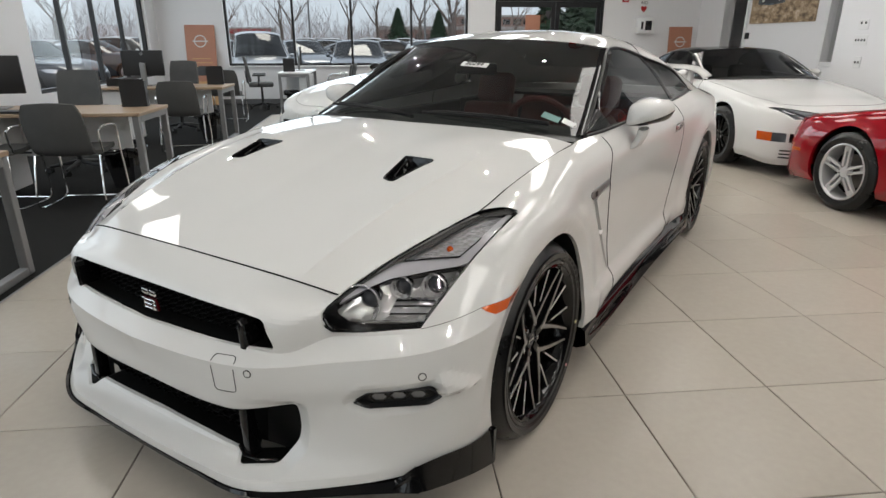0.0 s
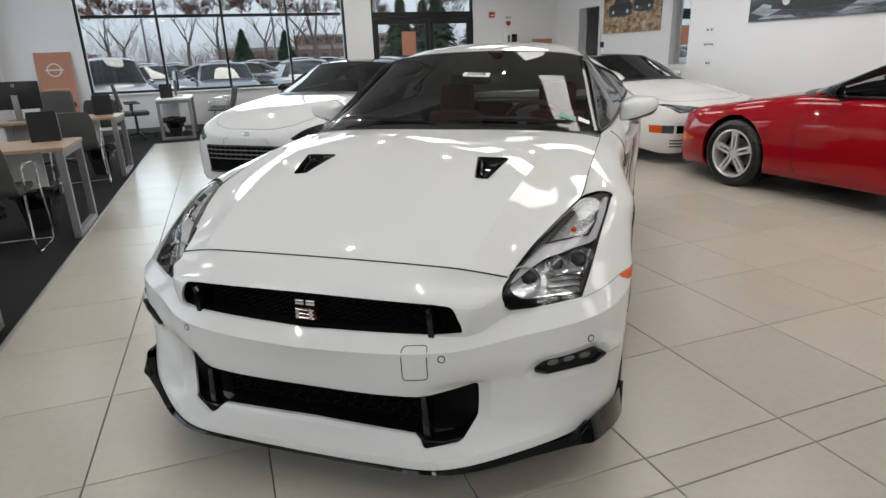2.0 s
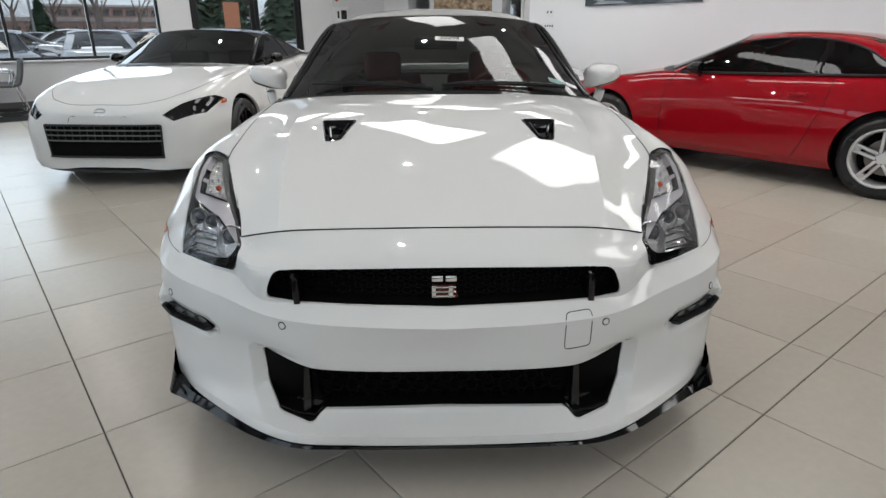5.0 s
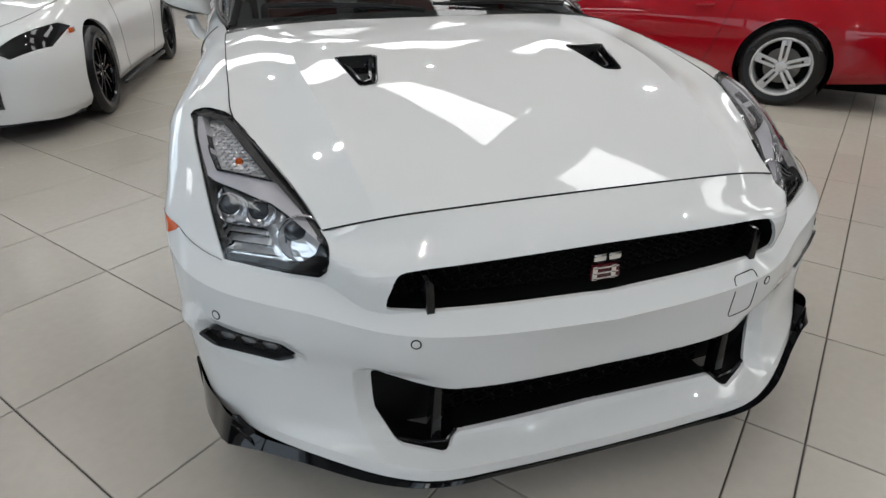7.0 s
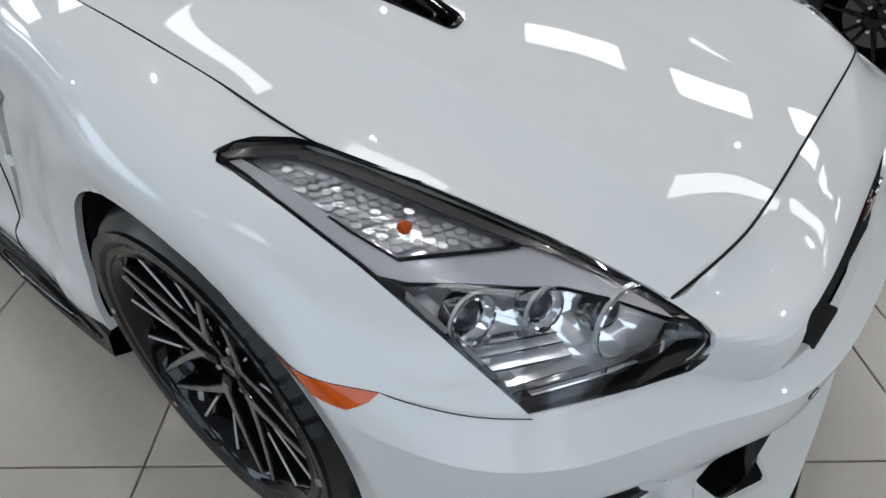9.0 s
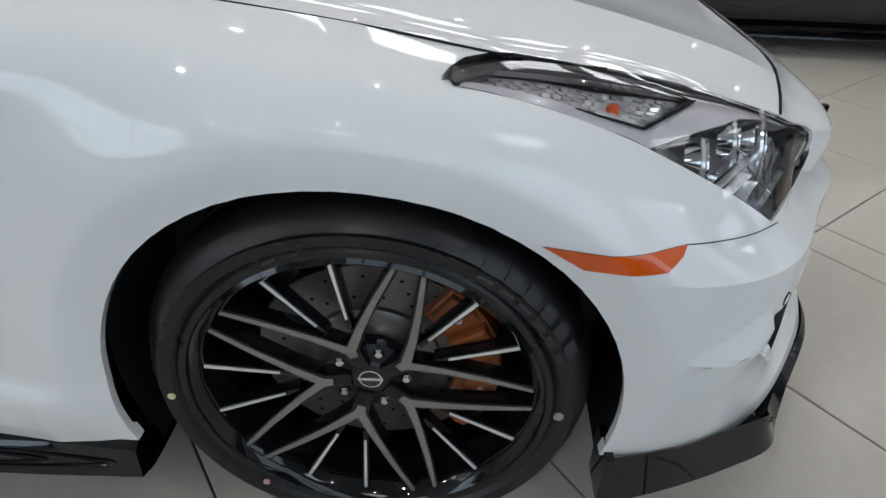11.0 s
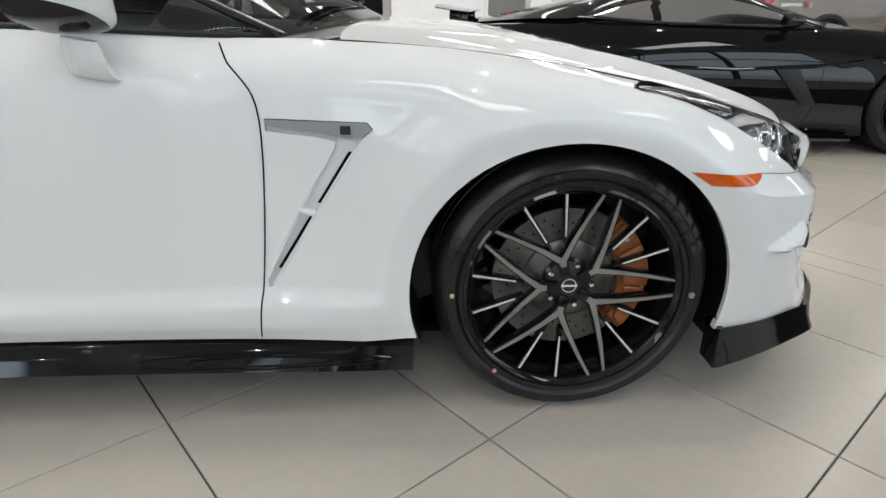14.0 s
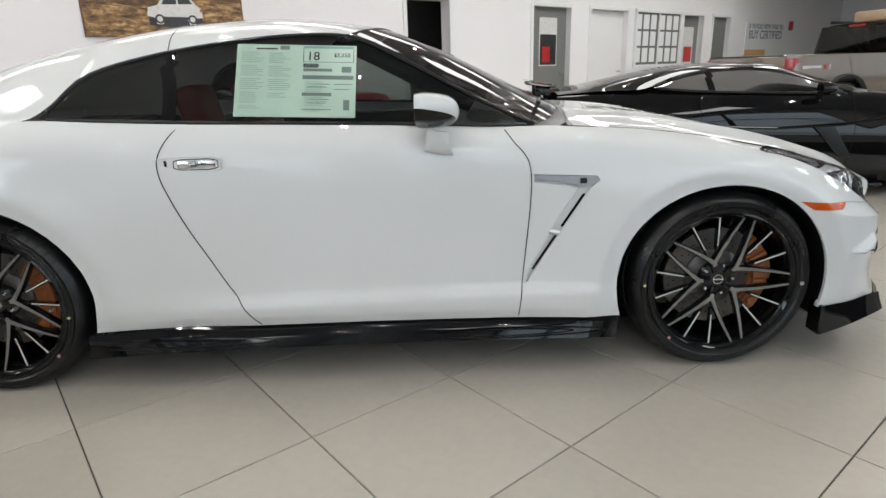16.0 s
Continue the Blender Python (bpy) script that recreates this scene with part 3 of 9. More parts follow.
def split_spoke_wheel(car, y, x, ro, width, side, disc_r, phase, marks):
    """One road wheel with forked spokes, brake and tyre. side: -1 for the car's right."""
    h = width / 2
    m = Matrix.Translation((x * side, y, ro - 0.009))
    if side < 0:
        m = m @ Matrix.Rotation(math.pi, 4, "Z")
    wheel = part("wheel", lathe(bmesh.new(), [(0.264, h - 0.014), (0.272, h - 0.006), (0.279, h - 0.010), (0.281, h - 0.03), (0.272, h - 0.05), (0.258, h - 0.06),
                                              (0.246, -h + 0.05), (0.262, -h + 0.03), (0.27, -h + 0.02), (0.262, -h + 0.03), (0.243, -h + 0.05), (0.243, h - 0.085), (0.252, h - 0.05), (0.259, h - 0.022)], 72, closed=True),
                 "gloss_black", car, "gloss black alloy wheel with forked spokes")
    wheel.matrix_basis = m
    tyre = part("tyre", lathe(bmesh.new(), tyre_profile(ro, 0.272, width), 96), "rubber", wheel, "black low-profile tyre with paint dots")

    def dish(bm):
        """The spokes sink towards the hub."""
        for v in bm.verts:
            v.co.x -= 0.035 * max(0.0, 1 - math.hypot(v.co.y, v.co.z) / 0.2655)
    # spokes: five forks, dark bodies under grey machined faces
    face = h - 0.02
    stems, faces, thin, thin_face = [], [], [], []
    for k in range(5):
        c = phase + 72 * k
        stems.append(bar_outline(polar(0.03, c), polar(0.086, c), 0.013, 0.016))
        for s_ in (-1, 1):
            mid, mid2 = polar(0.128, c + s_ * 17.5), polar(0.192, c + s_ * 26.2)
            tip = polar(0.2655, c + s_ * 31.6)
            stems += [bar_outline(polar(0.074, c + s_ * 1), mid, 0.0115, 0.0095), bar_outline(mid, mid2, 0.0095, 0.0085), bar_outline(mid2, tip, 0.0085, 0.0075)]
            faces += [bar_outline(polar(0.077, c + s_ * 1), mid, 0.0080, 0.0060), bar_outline(mid, mid2, 0.0060, 0.0048), bar_outline(mid2, tip, 0.0048, 0.0032)]
            t0, t1 = polar(0.120, c + s_ * 9.4), polar(0.2655, c + s_ * 11.8)
            thin.append(bar_outline(t0, t1, 0.0045, 0.007))
            thin_face.append(bar_outline(polar(0.144, c + s_ * 9.9), polar(0.265, c + s_ * 11.8), 0.0020, 0.0030))
        faces.append(bar_outline(polar(0.060, c), polar(0.084, c), 0.007, 0.0105))
    for nm, outs, a, b, mt in (("spoke", stems, face - 0.03, face, "gloss_black"), ("spoke_face", faces, face - 0.002, face + 0.0018, "machined"),
                               ("thin_spoke", thin, face - 0.03, face - 0.006, "gloss_black"), ("thin_spoke_face", thin_face, face - 0.008, face - 0.0035, "bright_alloy")):
        bm = bmesh.new()
        if nm.startswith("thin"):
            bm.free()
            for o in outs:
                bm = bmesh.new()
                flat_star(bm, [o], a, b, 0.0009)
                dish(bm)
                part(nm, bm, mt, wheel)
            continue
        flat_star(bm, outs, a, b, 0.0012 if "face" in nm else 0.003)
        dish(bm)
        part(nm, bm, mt, wheel)
    face -= 0.031
    bm = bmesh.new()
    lathe(bm, [(0.0001, face - 0.006), (0.03, face - 0.006), (0.034, face - 0.01), (0.046, face - 0.012), (0.062, face - 0.022), (0.068, face - 0.05), (0.05, face - 0.07)], 40)
    part("hub", bm, "satin_black", wheel)
    bm = bmesh.new()
    lathe(bm, [(0.017, face - 0.006), (0.017, face - 0.0035), (0.0195, face - 0.0035), (0.0195, face - 0.006)], 32, closed=True)
    box(bm, face - 0.006, -0.021, -0.003, face - 0.003, 0.021, 0.003)
    part("hub_emblem", bm, "chrome", wheel)
    for k in range(5):
        yy, zz = polar(0.0585, phase + 36 + 72 * k)
        bm = bmesh.new()
        lathe(bm, [(0.0001, face - 0.002), (0.006, face - 0.003), (0.0095, face - 0.007), (0.0105, face - 0.03)], 6, m=Matrix.Translation((0, yy, zz)))
        part("lug_nut", bm, "chrome", wheel, sharp=20)
    # brake
    bm = bmesh.new()
    lathe(bm, [(disc_r, 0.004), (disc_r, 0.028), (0.115, 0.028), (0.112, 0.034), (0.10, 0.04), (0.06, 0.04)], 64)
    disc = part("brake_disc", bm, "disc", wheel, "drilled steel brake disc")
    bm = bmesh.new()
    for k in range(18):
        for r, o in ((0.135, 0), (0.155, 6), (0.175, 12)):
            yy, zz = polar(r, 20 * k + o)
            lathe(bm, [(0.0001, 0.0286), (0.0032, 0.0286)], 8, m=Matrix.Translation((0, yy, zz)))
    tagged(part("drill_hole", bm, "void", disc), kind="stuff")
    bm = bmesh.new()
    up = -1 if side > 0 else 1      # the caliper reaches further up than down
    a0, a1 = sorted((-44 * up, 52 * up))
    prof = arc_points(0.214, a0, a1, 14) + arc_points(0.140, a1, a0, 12)
    flat_star(bm, [prof], 0.0, 0.044, 0.006)
    for b0, b1, r0, r1, top in ((-42, -24, .150, .205, .058), (-20, -6, .158, .200, .052), (-3, 30, .146, .211, .066), (33, 50, .156, .208, .056)):
        b0, b1 = sorted((b0 * up, b1 * up))
        flat_star(bm, [arc_points(r1, b0, b1, 8) + arc_points(r0, b1, b0, 6)], 0.038, top, 0.006)
    for a, rr in ((13, .176), (-33, .178)):
        yy, zz = polar(rr, a * up)
        lathe(bm, [(0.0001, 0.071), (0.016, 0.069), (0.021, 0.060)], 18, m=Matrix.Translation((0, yy, zz)))
    caliper = part("brake_caliper", bm, "caliper", wheel, "copper coloured brake caliper")
    turn_ = Matrix.Rotation(math.pi if side > 0 else 0.0, 4, "X")
    caliper.matrix_basis = turn_
    for a, rr in ((40, .186), (26, .196), (-13, .186)):
        yy, zz = polar(rr, a * up)
        bm = bmesh.new()
        lathe(bm, [(0.0001, 0.066), (0.0055, 0.065), (0.0065, 0.050)], 6, m=turn_ @ Matrix.Translation((0, yy, zz)))
        part("caliper_bolt", bm, "lamp_silver", wheel, sharp=20)
    bm = bmesh.new()
    lathe(bm, [(0.2425, 0.0), (0.2425, -h + 0.03), (0.08, -h + 0.03), (0.05, 0.0)], 40)
    part("barrel", bm, "gloss_black", wheel)
    if marks:
        for deg, r, mt, sz in marks:
            yy, zz = polar(r, deg)
            bm = bmesh.new()
            lathe(bm, [(0.0001, h + 0.0022), (sz, h + 0.0015), (sz, h - 0.002)], 16, m=Matrix.Translation((0, yy, zz)))
            part("paint_dot", bm, mt, tyre)
        bm = bmesh.new()
        prof_ = [(ri_, xi_) for ri_, xi_ in tyre_profile(ro, 0.272, width)[15:21]][::-1]
        for k in range(6):      # raised blank blocks of the maker's moulding
            a0 = 20 + k * 6.6
            rows_ = []
            for rad in (.302, .312, .322, .332, .341):
                xs_ = float(np.interp(rad, [q[0] for q in prof_], [q[1] for q in prof_]))
                rows_.append([(xs_ + (.0026 if rad not in (.302, .341) else -.001), *polar(rad, a0 + da)) for da in (0, .3, 2.3, 4.3, 4.6)])
            grid(bm, rows_)
        part("sidewall_moulding", bm, "worn_rubber", tyre)
    return wheel


M["hex_grey"] = material("smoke_grey_lens", (0.20, 0.20, 0.205), 0.25, 0.2, 0.5, 0.05)
M["dot_yellow"] = material("pale_yellow_paint_dot", (0.55, 0.5, 0.28), 0.6)
M["dot_pink"] = material("pink_paint_dot", (0.6, 0.3, 0.3), 0.6)
M["dot_grey"] = material("grey_chalk_dot", (0.25, 0.25, 0.25), 0.7)

M["lamp_facet"] = material("faceted_lamp_chrome", (0.84, 0.84, 0.86), 0.12, 0.6, 0.0, 0.05, 60, 150, bump=0.25)
M["lamp_dark"] = material("dark_lamp_trim", (0.075, 0.074, 0.074), 0.22, 0.3, 0.3, 0.1)
gtr = thing("sports_coupe", "pearl white two-door sports coupe parked on beige floor tiles", "car")
BUMPER = [
    [(0, -.935, .172), (.25, -.932, .174), (.414, -.925, .180), (.51, -.89, .186), (.65, -.80, .200), (.785, -.69, .215), (.86, -.60, .232), (.90, -.50, .236), (.915, -.40, .236)],
    [(0, -.935, .200), (.25, -.932, .202), (.41, -.92, .205), (.51, -.878, .210), (.66, -.785, .225), (.785, -.685, .240), (.865, -.59, .256), (.903, -.49, .264), (.917, -.398, .266)],
    [(0, -.858, .236), (.30, -.855, .237), (.37, -.85, .236), (.50, -.838, .232), (.66, -.755, .258), (.785, -.672, .28), (.872, -.575, .30), (.906, -.48, .31), (.92, -.395, .315)],
    [(0, -.85, .31), (.35, -.845, .31), (.525, -.792, .32), (.67, -.732, .34), (.80, -.648, .35), (.882, -.555, .37), (.909, -.47, .38), (.923, -.393, .39)],
    [(0, -.885, .384), (.37, -.868, .387), (.523, -.803, .405), (.68, -.722, .42), (.80, -.652, .43), (.882, -.567, .445), (.910, -.475, .455), (.923, -.393, .46)],
    [(0, -.893, .45), (.42, -.865, .458), (.60, -.778, .475), (.78, -.67, .488), (.876, -.575, .505), (.908, -.475, .525), (.923, -.393, .535)],
    [(0, -.912, .522), (.44, -.860, .532), (.64, -.744, .552), (.81, -.636, .573), (.885, -.546, .586), (.912, -.462, .596), (.923, -.392, .610)],
    [(0, -.862, .558), (.40, -.832, .567), (.515, -.788, .563), (.604, -.706, .600), (.70, -.655, .606), (.80, -.588, .616), (.876, -.485, .632), (.902, -.42, .641), (.924, -.34, .655)],
    [(0, -.826, .657), (.40, -.816, .653), (.465, -.808, .647), (.522, -.786, .648), (.568, -.738, .660), (.615, -.682, .672), (.70, -.605, .685), (.80, -.49, .70), (.868, -.37, .715), (.905, -.25, .735), (.922, -.14, .745)],
    [(0, -.762, .703), (.35, -.752, .698), (.48, -.725, .688), (.575, -.678, .684), (.66, -.588, .726), (.755, -.44, .765), (.82, -.30, .795), (.860, -.18, .818), (.872, -.08, .832)],
    [(0, -.702, .734), (.35, -.70, .731), (.435, -.695, .727), (.52, -.677, .713), (.586, -.656, .697), (.64, -.50, .757), (.70, -.34, .807), (.749, -.20, .838), (.755, -.08, .862)],
]
SIDE_Y = [0, .25, .41, .60, .80, 1.2, 1.6, 2.0, 2.3, 2.5, 2.78, 3.05, 3.3, 3.48, 3.60]
SIDE_X = [
    [.92, .92, .924, .905, .888, .878, .878, .885, .905, .93, .94, .935, .91, .85, .72],
    [.925, .925, .926, .912, .900, .892, .892, .898, .915, .935, .943, .938, .915, .855, .72],
    [.93, .93, .926, .912, .902, .896, .896, .903, .92, .94, .946, .94, .918, .86, .72],
    [.932, .928, .918, .904, .893, .884, .885, .895, .917, .94, .948, .942, .92, .86, .72],
    [.932, .926, .912, .895, .885, .880, .884, .896, .918, .94, .949, .943, .92, .86, .72],
    [.932, .922, .904, .889, .881, .880, .885, .898, .92, .94, .949, .943, .92, .86, .72],
    [.931, .918, .898, .885, .880, .882, .888, .901, .922, .941, .948, .942, .92, .86, .72],
    [.930, .914, .893, .882, .880, .885, .891, .904, .923, .94, .946, .94, .915, .855, .72],
    [.926, .902, .884, .878, .879, .886, .893, .904, .919, .932, .936, .93, .905, .845, .71],
    [.872, .862, .855, .853, .860, .870, .877, .888, .903, .914, .914, .902, .876, .815, .68],
    [.757, .762, .764, .760, .775, .815, .826, .832, .836, .837, .828, .80, .76, .70, .58],
]
SIDE_Z = [
    [.235] * 15, [.27] * 15, [.31] * 15, [.38] * 15, [.45] * 15, [.53] * 15, [.61] * 15, [.68] * 15,
    [.765, .77, .772, .775, .778, .785, .79, .80, .81, .815, .815, .81, .80, .80, .80],
    [.845, .872, .882, .886, .888, .893, .90, .91, .922, .932, .935, .932, .925, .915, .905],
    [.880, .918, .934, .946, .950, .968, .983, .997, 1.012, 1.024, 1.022, 1.004, .985, .972, .962],
]
TAIL = [(.5, 3.68), (.25, 3.70), (0, 3.71)]
SIDES = []
for k in range(11):
    ln = list(BUMPER[k])
    ln += [(x, y, z) for x, y, z in zip(SIDE_X[k], SIDE_Y, SIDE_Z[k])]
    ln += [(x, y, SIDE_Z[k][-1]) for x, y in TAIL]
    SIDES.append(ln)
# the wing's top carries on to the door's top line without a dip
ALONG = np.concatenate([np.linspace(0, .19, 190, endpoint=False), np.linspace(.19, .36, 120, endpoint=False), np.linspace(.36, 1, 130)])
skin = loft(SIDES, ALONG, 6, creases=(1, 6, 7))
HOOD = [
    [(0, -.702, .734), (0, -.60, .763), (0, -.45, .803), (0, -.3, .843), (0, -.15, .880), (0, 0, .913), (0, .2, .950), (0, .50, .985)],
    [(.20, -.702, .733), (.20, -.60, .764), (.20, -.45, .806), (.20, -.3, .847), (.20, -.15, .885), (.20, 0, .918), (.20, .2, .953), (.20, .51, .984)],
    [(.37, -.70, .731), (.37, -.60, .764), (.375, -.45, .808), (.38, -.3, .851), (.385, -.15, .893), (.39, 0, .928), (.39, .2, .960), (.39, .525, .981)],
    [(.47, -.687, .723), (.485, -.60, .764), (.505, -.45, .815), (.525, -.3, .859), (.545, -.15, .894), (.56, 0, .919), (.565, .22, .946), (.57, .55, .971)],
    [(.54, -.671, .708), (.57, -.57, .742), (.61, -.43, .784), (.65, -.28, .823), (.67, -.15, .851), (.675, 0, .882), (.68, .23, .923), (.685, .565, .957)],
    [(.586, -.656, .697), (.61, -.57, .728), (.655, -.45, .773), (.70, -.34, .807), (.749, -.20, .838), (.757, 0, .880), (.762, .25, .918), (.764, .56, .944)],
]
# flared wheel openings: the edge tucks in below a raised brow
for cy_, cz_, r0_ in ((.009, .345, .385), (2.785, .35, .39)):
    far_ = np.hypot((skin[..., 1] - cy_) / 1.05, skin[..., 2] - cz_)
    up_ = np.clip((skin[..., 2] - .22) / .16, 0, 1)
    tuck_ = np.clip((far_ - r0_) / .062, 0, 1)
    fade_ = np.clip((r0_ + .20 - far_) / .138, 0, 1)
    lift_ = np.where(far_ < r0_ + .062, -.007 + .019 * tuck_, .012 * fade_ * fade_ * (3 - 2 * fade_))
    skin[..., 0] += lift_ * up_ * (skin[..., 0] > .80) * (skin[..., 2] < .90)
# the door's foot steps out to a shelf
shelf_ = np.clip((.375 - skin[..., 2] - .02 * np.clip(skin[..., 1] - .8, 0, 1.2)) / .045, 0, 1)
span_ = np.clip((skin[..., 1] - .43) / .10, 0, 1) * np.clip((2.05 - skin[..., 1]) / .25, 0, 1)
skin[..., 0] += .020 * shelf_ * shelf_ * (3 - 2 * shelf_) * span_


def outside_of(pu, pv, poly):
    """Distance of points from a closed outline, negative inside."""
    best = np.full(pu.shape, 9.0)
    ins = np.zeros(pu.shape, bool)
    for (x0, y0), (x1, y1) in zip(poly, poly[1:] + poly[:1]):
        dx, dy = x1 - x0, y1 - y0
        f = np.clip(((pu - x0) * dx + (pv - y0) * dy) / (dx * dx + dy * dy), 0, 1)
        best = np.minimum(best, np.hypot(pu - x0 - f * dx, pv - y0 - f * dy))
        if abs(dy) > 1e-9:
            ins ^= ((y0 > pv) != (y1 > pv)) & (pu < dx * (pv - y0) / dy + x0)
    return np.where(ins, -best, best)


# a slanted facet down the outer side of the lower opening, a shallow dish round the slim lamp
far_ = outside_of(skin[..., 0], skin[..., 2], [(.30, .395), (.524, .406), (.520, .29), (.482, .224), (.30, .224)])
k_ = np.clip(1 - far_ / .042, 0, 1) * np.clip((skin[..., 0] - .36) / .155, 0, 1) * np.clip((.435 - skin[..., 2]) / .03, 0, 1) * (skin[..., 1] < -.5) * np.clip((skin[..., 2] - .20) / .03, 0, 1)
skin[..., 1] += .026 * k_
far_ = outside_of(skin[..., 0], skin[..., 2], [(.676, .435), (.706, .462), (.845, .476), (.878, .455), (.846, .430), (.712, .418)])
k_ = np.clip(1 - far_ / .022, 0, 1) * (skin[..., 1] < -.45)
skin[..., 1] += .010 * k_
skin[..., 0] -= .006 * k_
# a wedge-shaped blade grows out of the corner towards the slim lamp
run_ = np.clip((-.455 - skin[..., 1]) / .12, 0, 1) * np.clip((skin[..., 0] - .845) / .02, 0, 1) * (skin[..., 1] > -.64)
low_, high_ = .455 + 0 * run_, .458 + .062 * run_
z_ = skin[..., 2]
ramp_ = np.where(z_ < low_, np.clip(1 - (low_ - z_) / .012, 0, 1), np.clip((high_ - z_) / np.maximum(high_ - low_, .004), 0, 1))
skin[..., 0] += .026 * run_ * ramp_
skin[..., 1] -= .012 * run_ * ramp_

hood_grid = loft(HOOD, 90, 7, creases=(3,))
from_side = bmesh.new()
grid(from_side, skin)
from mathutils.bvhtree import BVHTree
SKIN_TREE = BVHTree.FromBMesh(from_side)
from_side.free()


def skin_x(y, z):
    """Half width of the body at a place on its side."""
    hit = SKIN_TREE.ray_cast(Vector((2, y, z)), Vector((-1, 0, 0)))
    return hit[0].x if hit[0] else 0.8


ARCH_R = 0.385


def circle_loop(x, cy, cz, r, n=64, wide=1.0):
    return [(x, cy + r * wide * math.cos(2 * math.pi * i / n), cz + r * math.sin(2 * math.pi * i / n)) for i in range(n)]


def smooth_corners(loop, r, seg=4):
    """Rounds a closed outline's corners."""
    p = [Vector(q) for q in loop]
    out = []
    for i in range(len(p)):
        a, b, c = p[i - 1], p[i], p[(i + 1) % len(p)]
        la, lc = (a - b).length, (c - b).length
        k = min(r, la * 0.4, lc * 0.4)
        s, e = b + (a - b).normalized() * k, b + (c - b).normalized() * k
        for j in range(seg + 1):
            t = j / seg
            out.append(s * (1 - t) ** 2 + b * 2 * t * (1 - t) + e * t * t)
    return out


LAMP_DIR = Vector((0.52, -0.62, 0.58)).normalized()
LAMP = [(.852, -.131, .833), (.843, -.126, .841), (.822, -.129, .846), (.80, -.142, .848), (.765, -.177, .844), (.749, -.205, .838), (.70, -.34, .807), (.64, -.50, .757), (.60, -.625, .709), (.586, -.672, .690),
        (.576, -.70, .672), (.573, -.710, .658), (.577, -.715, .643), (.589, -.714, .626), (.606, -.706, .614), (.70, -.652, .617), (.803, -.586, .628), (.814, -.538, .664), (.825, -.454, .712), (.833, -.351, .760),
        (.842, -.231, .802)]
GRILLE = [(-.462, -.8, .652), (-.40, -.8, .657), (0, -.8, .661), (.40, -.8, .657), (.462, -.8, .652), (.485, -.8, .598), (.487, -.8, .572), (.40, -.8, .568), (0, -.8, .560), (-.40, -.8, .568), (-.487, -.8, .572), (-.485, -.8, .598)]
INTAKE = [(-.524, -.8, .406), (-.386, -.8, .384), (0, -.8, .378), (.386, -.8, .384), (.524, -.8, .406), (.520, -.8, .29), (.482, -.8, .224), (.372, -.8, .212), (.348, -.8, .238), (0, -.8, .243),
          (-.348, -.8, .238), (-.372, -.8, .212), (-.482, -.8, .224), (-.520, -.8, .29)]
FOG = [(.676, -.72, .435), (.706, -.70, .462), (.845, -.60, .476), (.878, -.60, .455), (.846, -.62, .430), (.712, -.70, .418)]
IND = [(.9, -.245, .661), (.9, -.432, .649), (.9, -.425, .638), (.9, -.405, .626), (.9, -.30, .627)]
FRONT = lambda c: c.y < -0.5
body_bm = bmesh.new()
grid(body_bm, skin)
carve(body_bm, circle_loop(.9, 0.009, .345, ARCH_R, wide=1.05), (1, 0, 0), lambda c: abs(c.x) > .6 and c.y < .6)
carve(body_bm, circle_loop(.9, 2.785, .35, .39, wide=1.04), (1, 0, 0), lambda c: abs(c.x) > .6 and c.y > 2)
lens_bm = carve(body_bm, LAMP, LAMP_DIR, lambda c: c.x > .5 and c.y < 0, keep=True)
ind_bm = carve(body_bm, IND, (1, 0, 0), lambda c: c.x > .8 and c.y < 0, keep=True)
carve(body_bm, smooth_corners(GRILLE, .02, 3), (0, 1, 0), FRONT)
carve(body_bm, smooth_corners(INTAKE, .014, 3), (0, 1, 0), FRONT)
carve(body_bm, smooth_corners(FOG, .008, 2), (.5, -.8, 0), lambda c: c.x > .6 and c.y < -.5)
VENT = [(.9, .728, .784), (.9, .497, .773), (.9, .486, .757), (.9, .512, .736), (.9, .744, .380), (.9, .757, .374), (.9, .759, .394), (.9, .572, .730), (.9, .610, .740), (.9, .728, .756)]
vent_bm = carve(body_bm, VENT, (1, 0, 0), lambda c: c.x > .8 and .4 < c.y < .85, keep=True)


def inward(c):
    """Where an opening's edge turns in."""
    if c.y < -0.4 and abs(c.x) < .6 and c.z < .68:
        return Vector((0, .012, 0))
    if c.z > .95 or c.y > 3.3 or c.z < .262:
        return Vector((-.0 if c.z > .26 else -.02, 0, 0.0))
    d = Vector((-.014, 0, 0))
    if c.x < .86 and c.y < -.1:
        d = -LAMP_DIR * .03
    return d


# split the skin into panels
def split(bm, test):
    out = bmesh.new()
    table = {}
    take = [f for f in bm.faces if test(f.calc_center_median())]
    for f in take:
        for v in f.verts:
            if v not in table:
                table[v] = out.verts.new(v.co)
        out.faces.new([table[v] for v in f.verts])
    bmesh.ops.delete(bm, geom=take, context="FACES")
    return out


DOOR = [(.9, .835, .975), (.9, .80, .90), (.9, .752, .84), (.9, .737, .77), (.9, .745, .64), (.9, .765, .50), (.9, .785, .38), (.9, .80, .225), (.9, 1.79, .225), (.9, 1.885, .40), (.9, 1.995, .62),
        (.9, 2.070, .82), (.9, 2.072, .88), (.9, 2.045, .94), (.9, 1.985, 1.01)]


def mirrored(bm):
    out = bmesh.new()
    t = {v: out.verts.new((-v.co.x, v.co.y, v.co.z)) for v in bm.verts}
    for f in bm.faces:
        out.faces.new([t[v] for v in reversed(f.verts)])
    return out


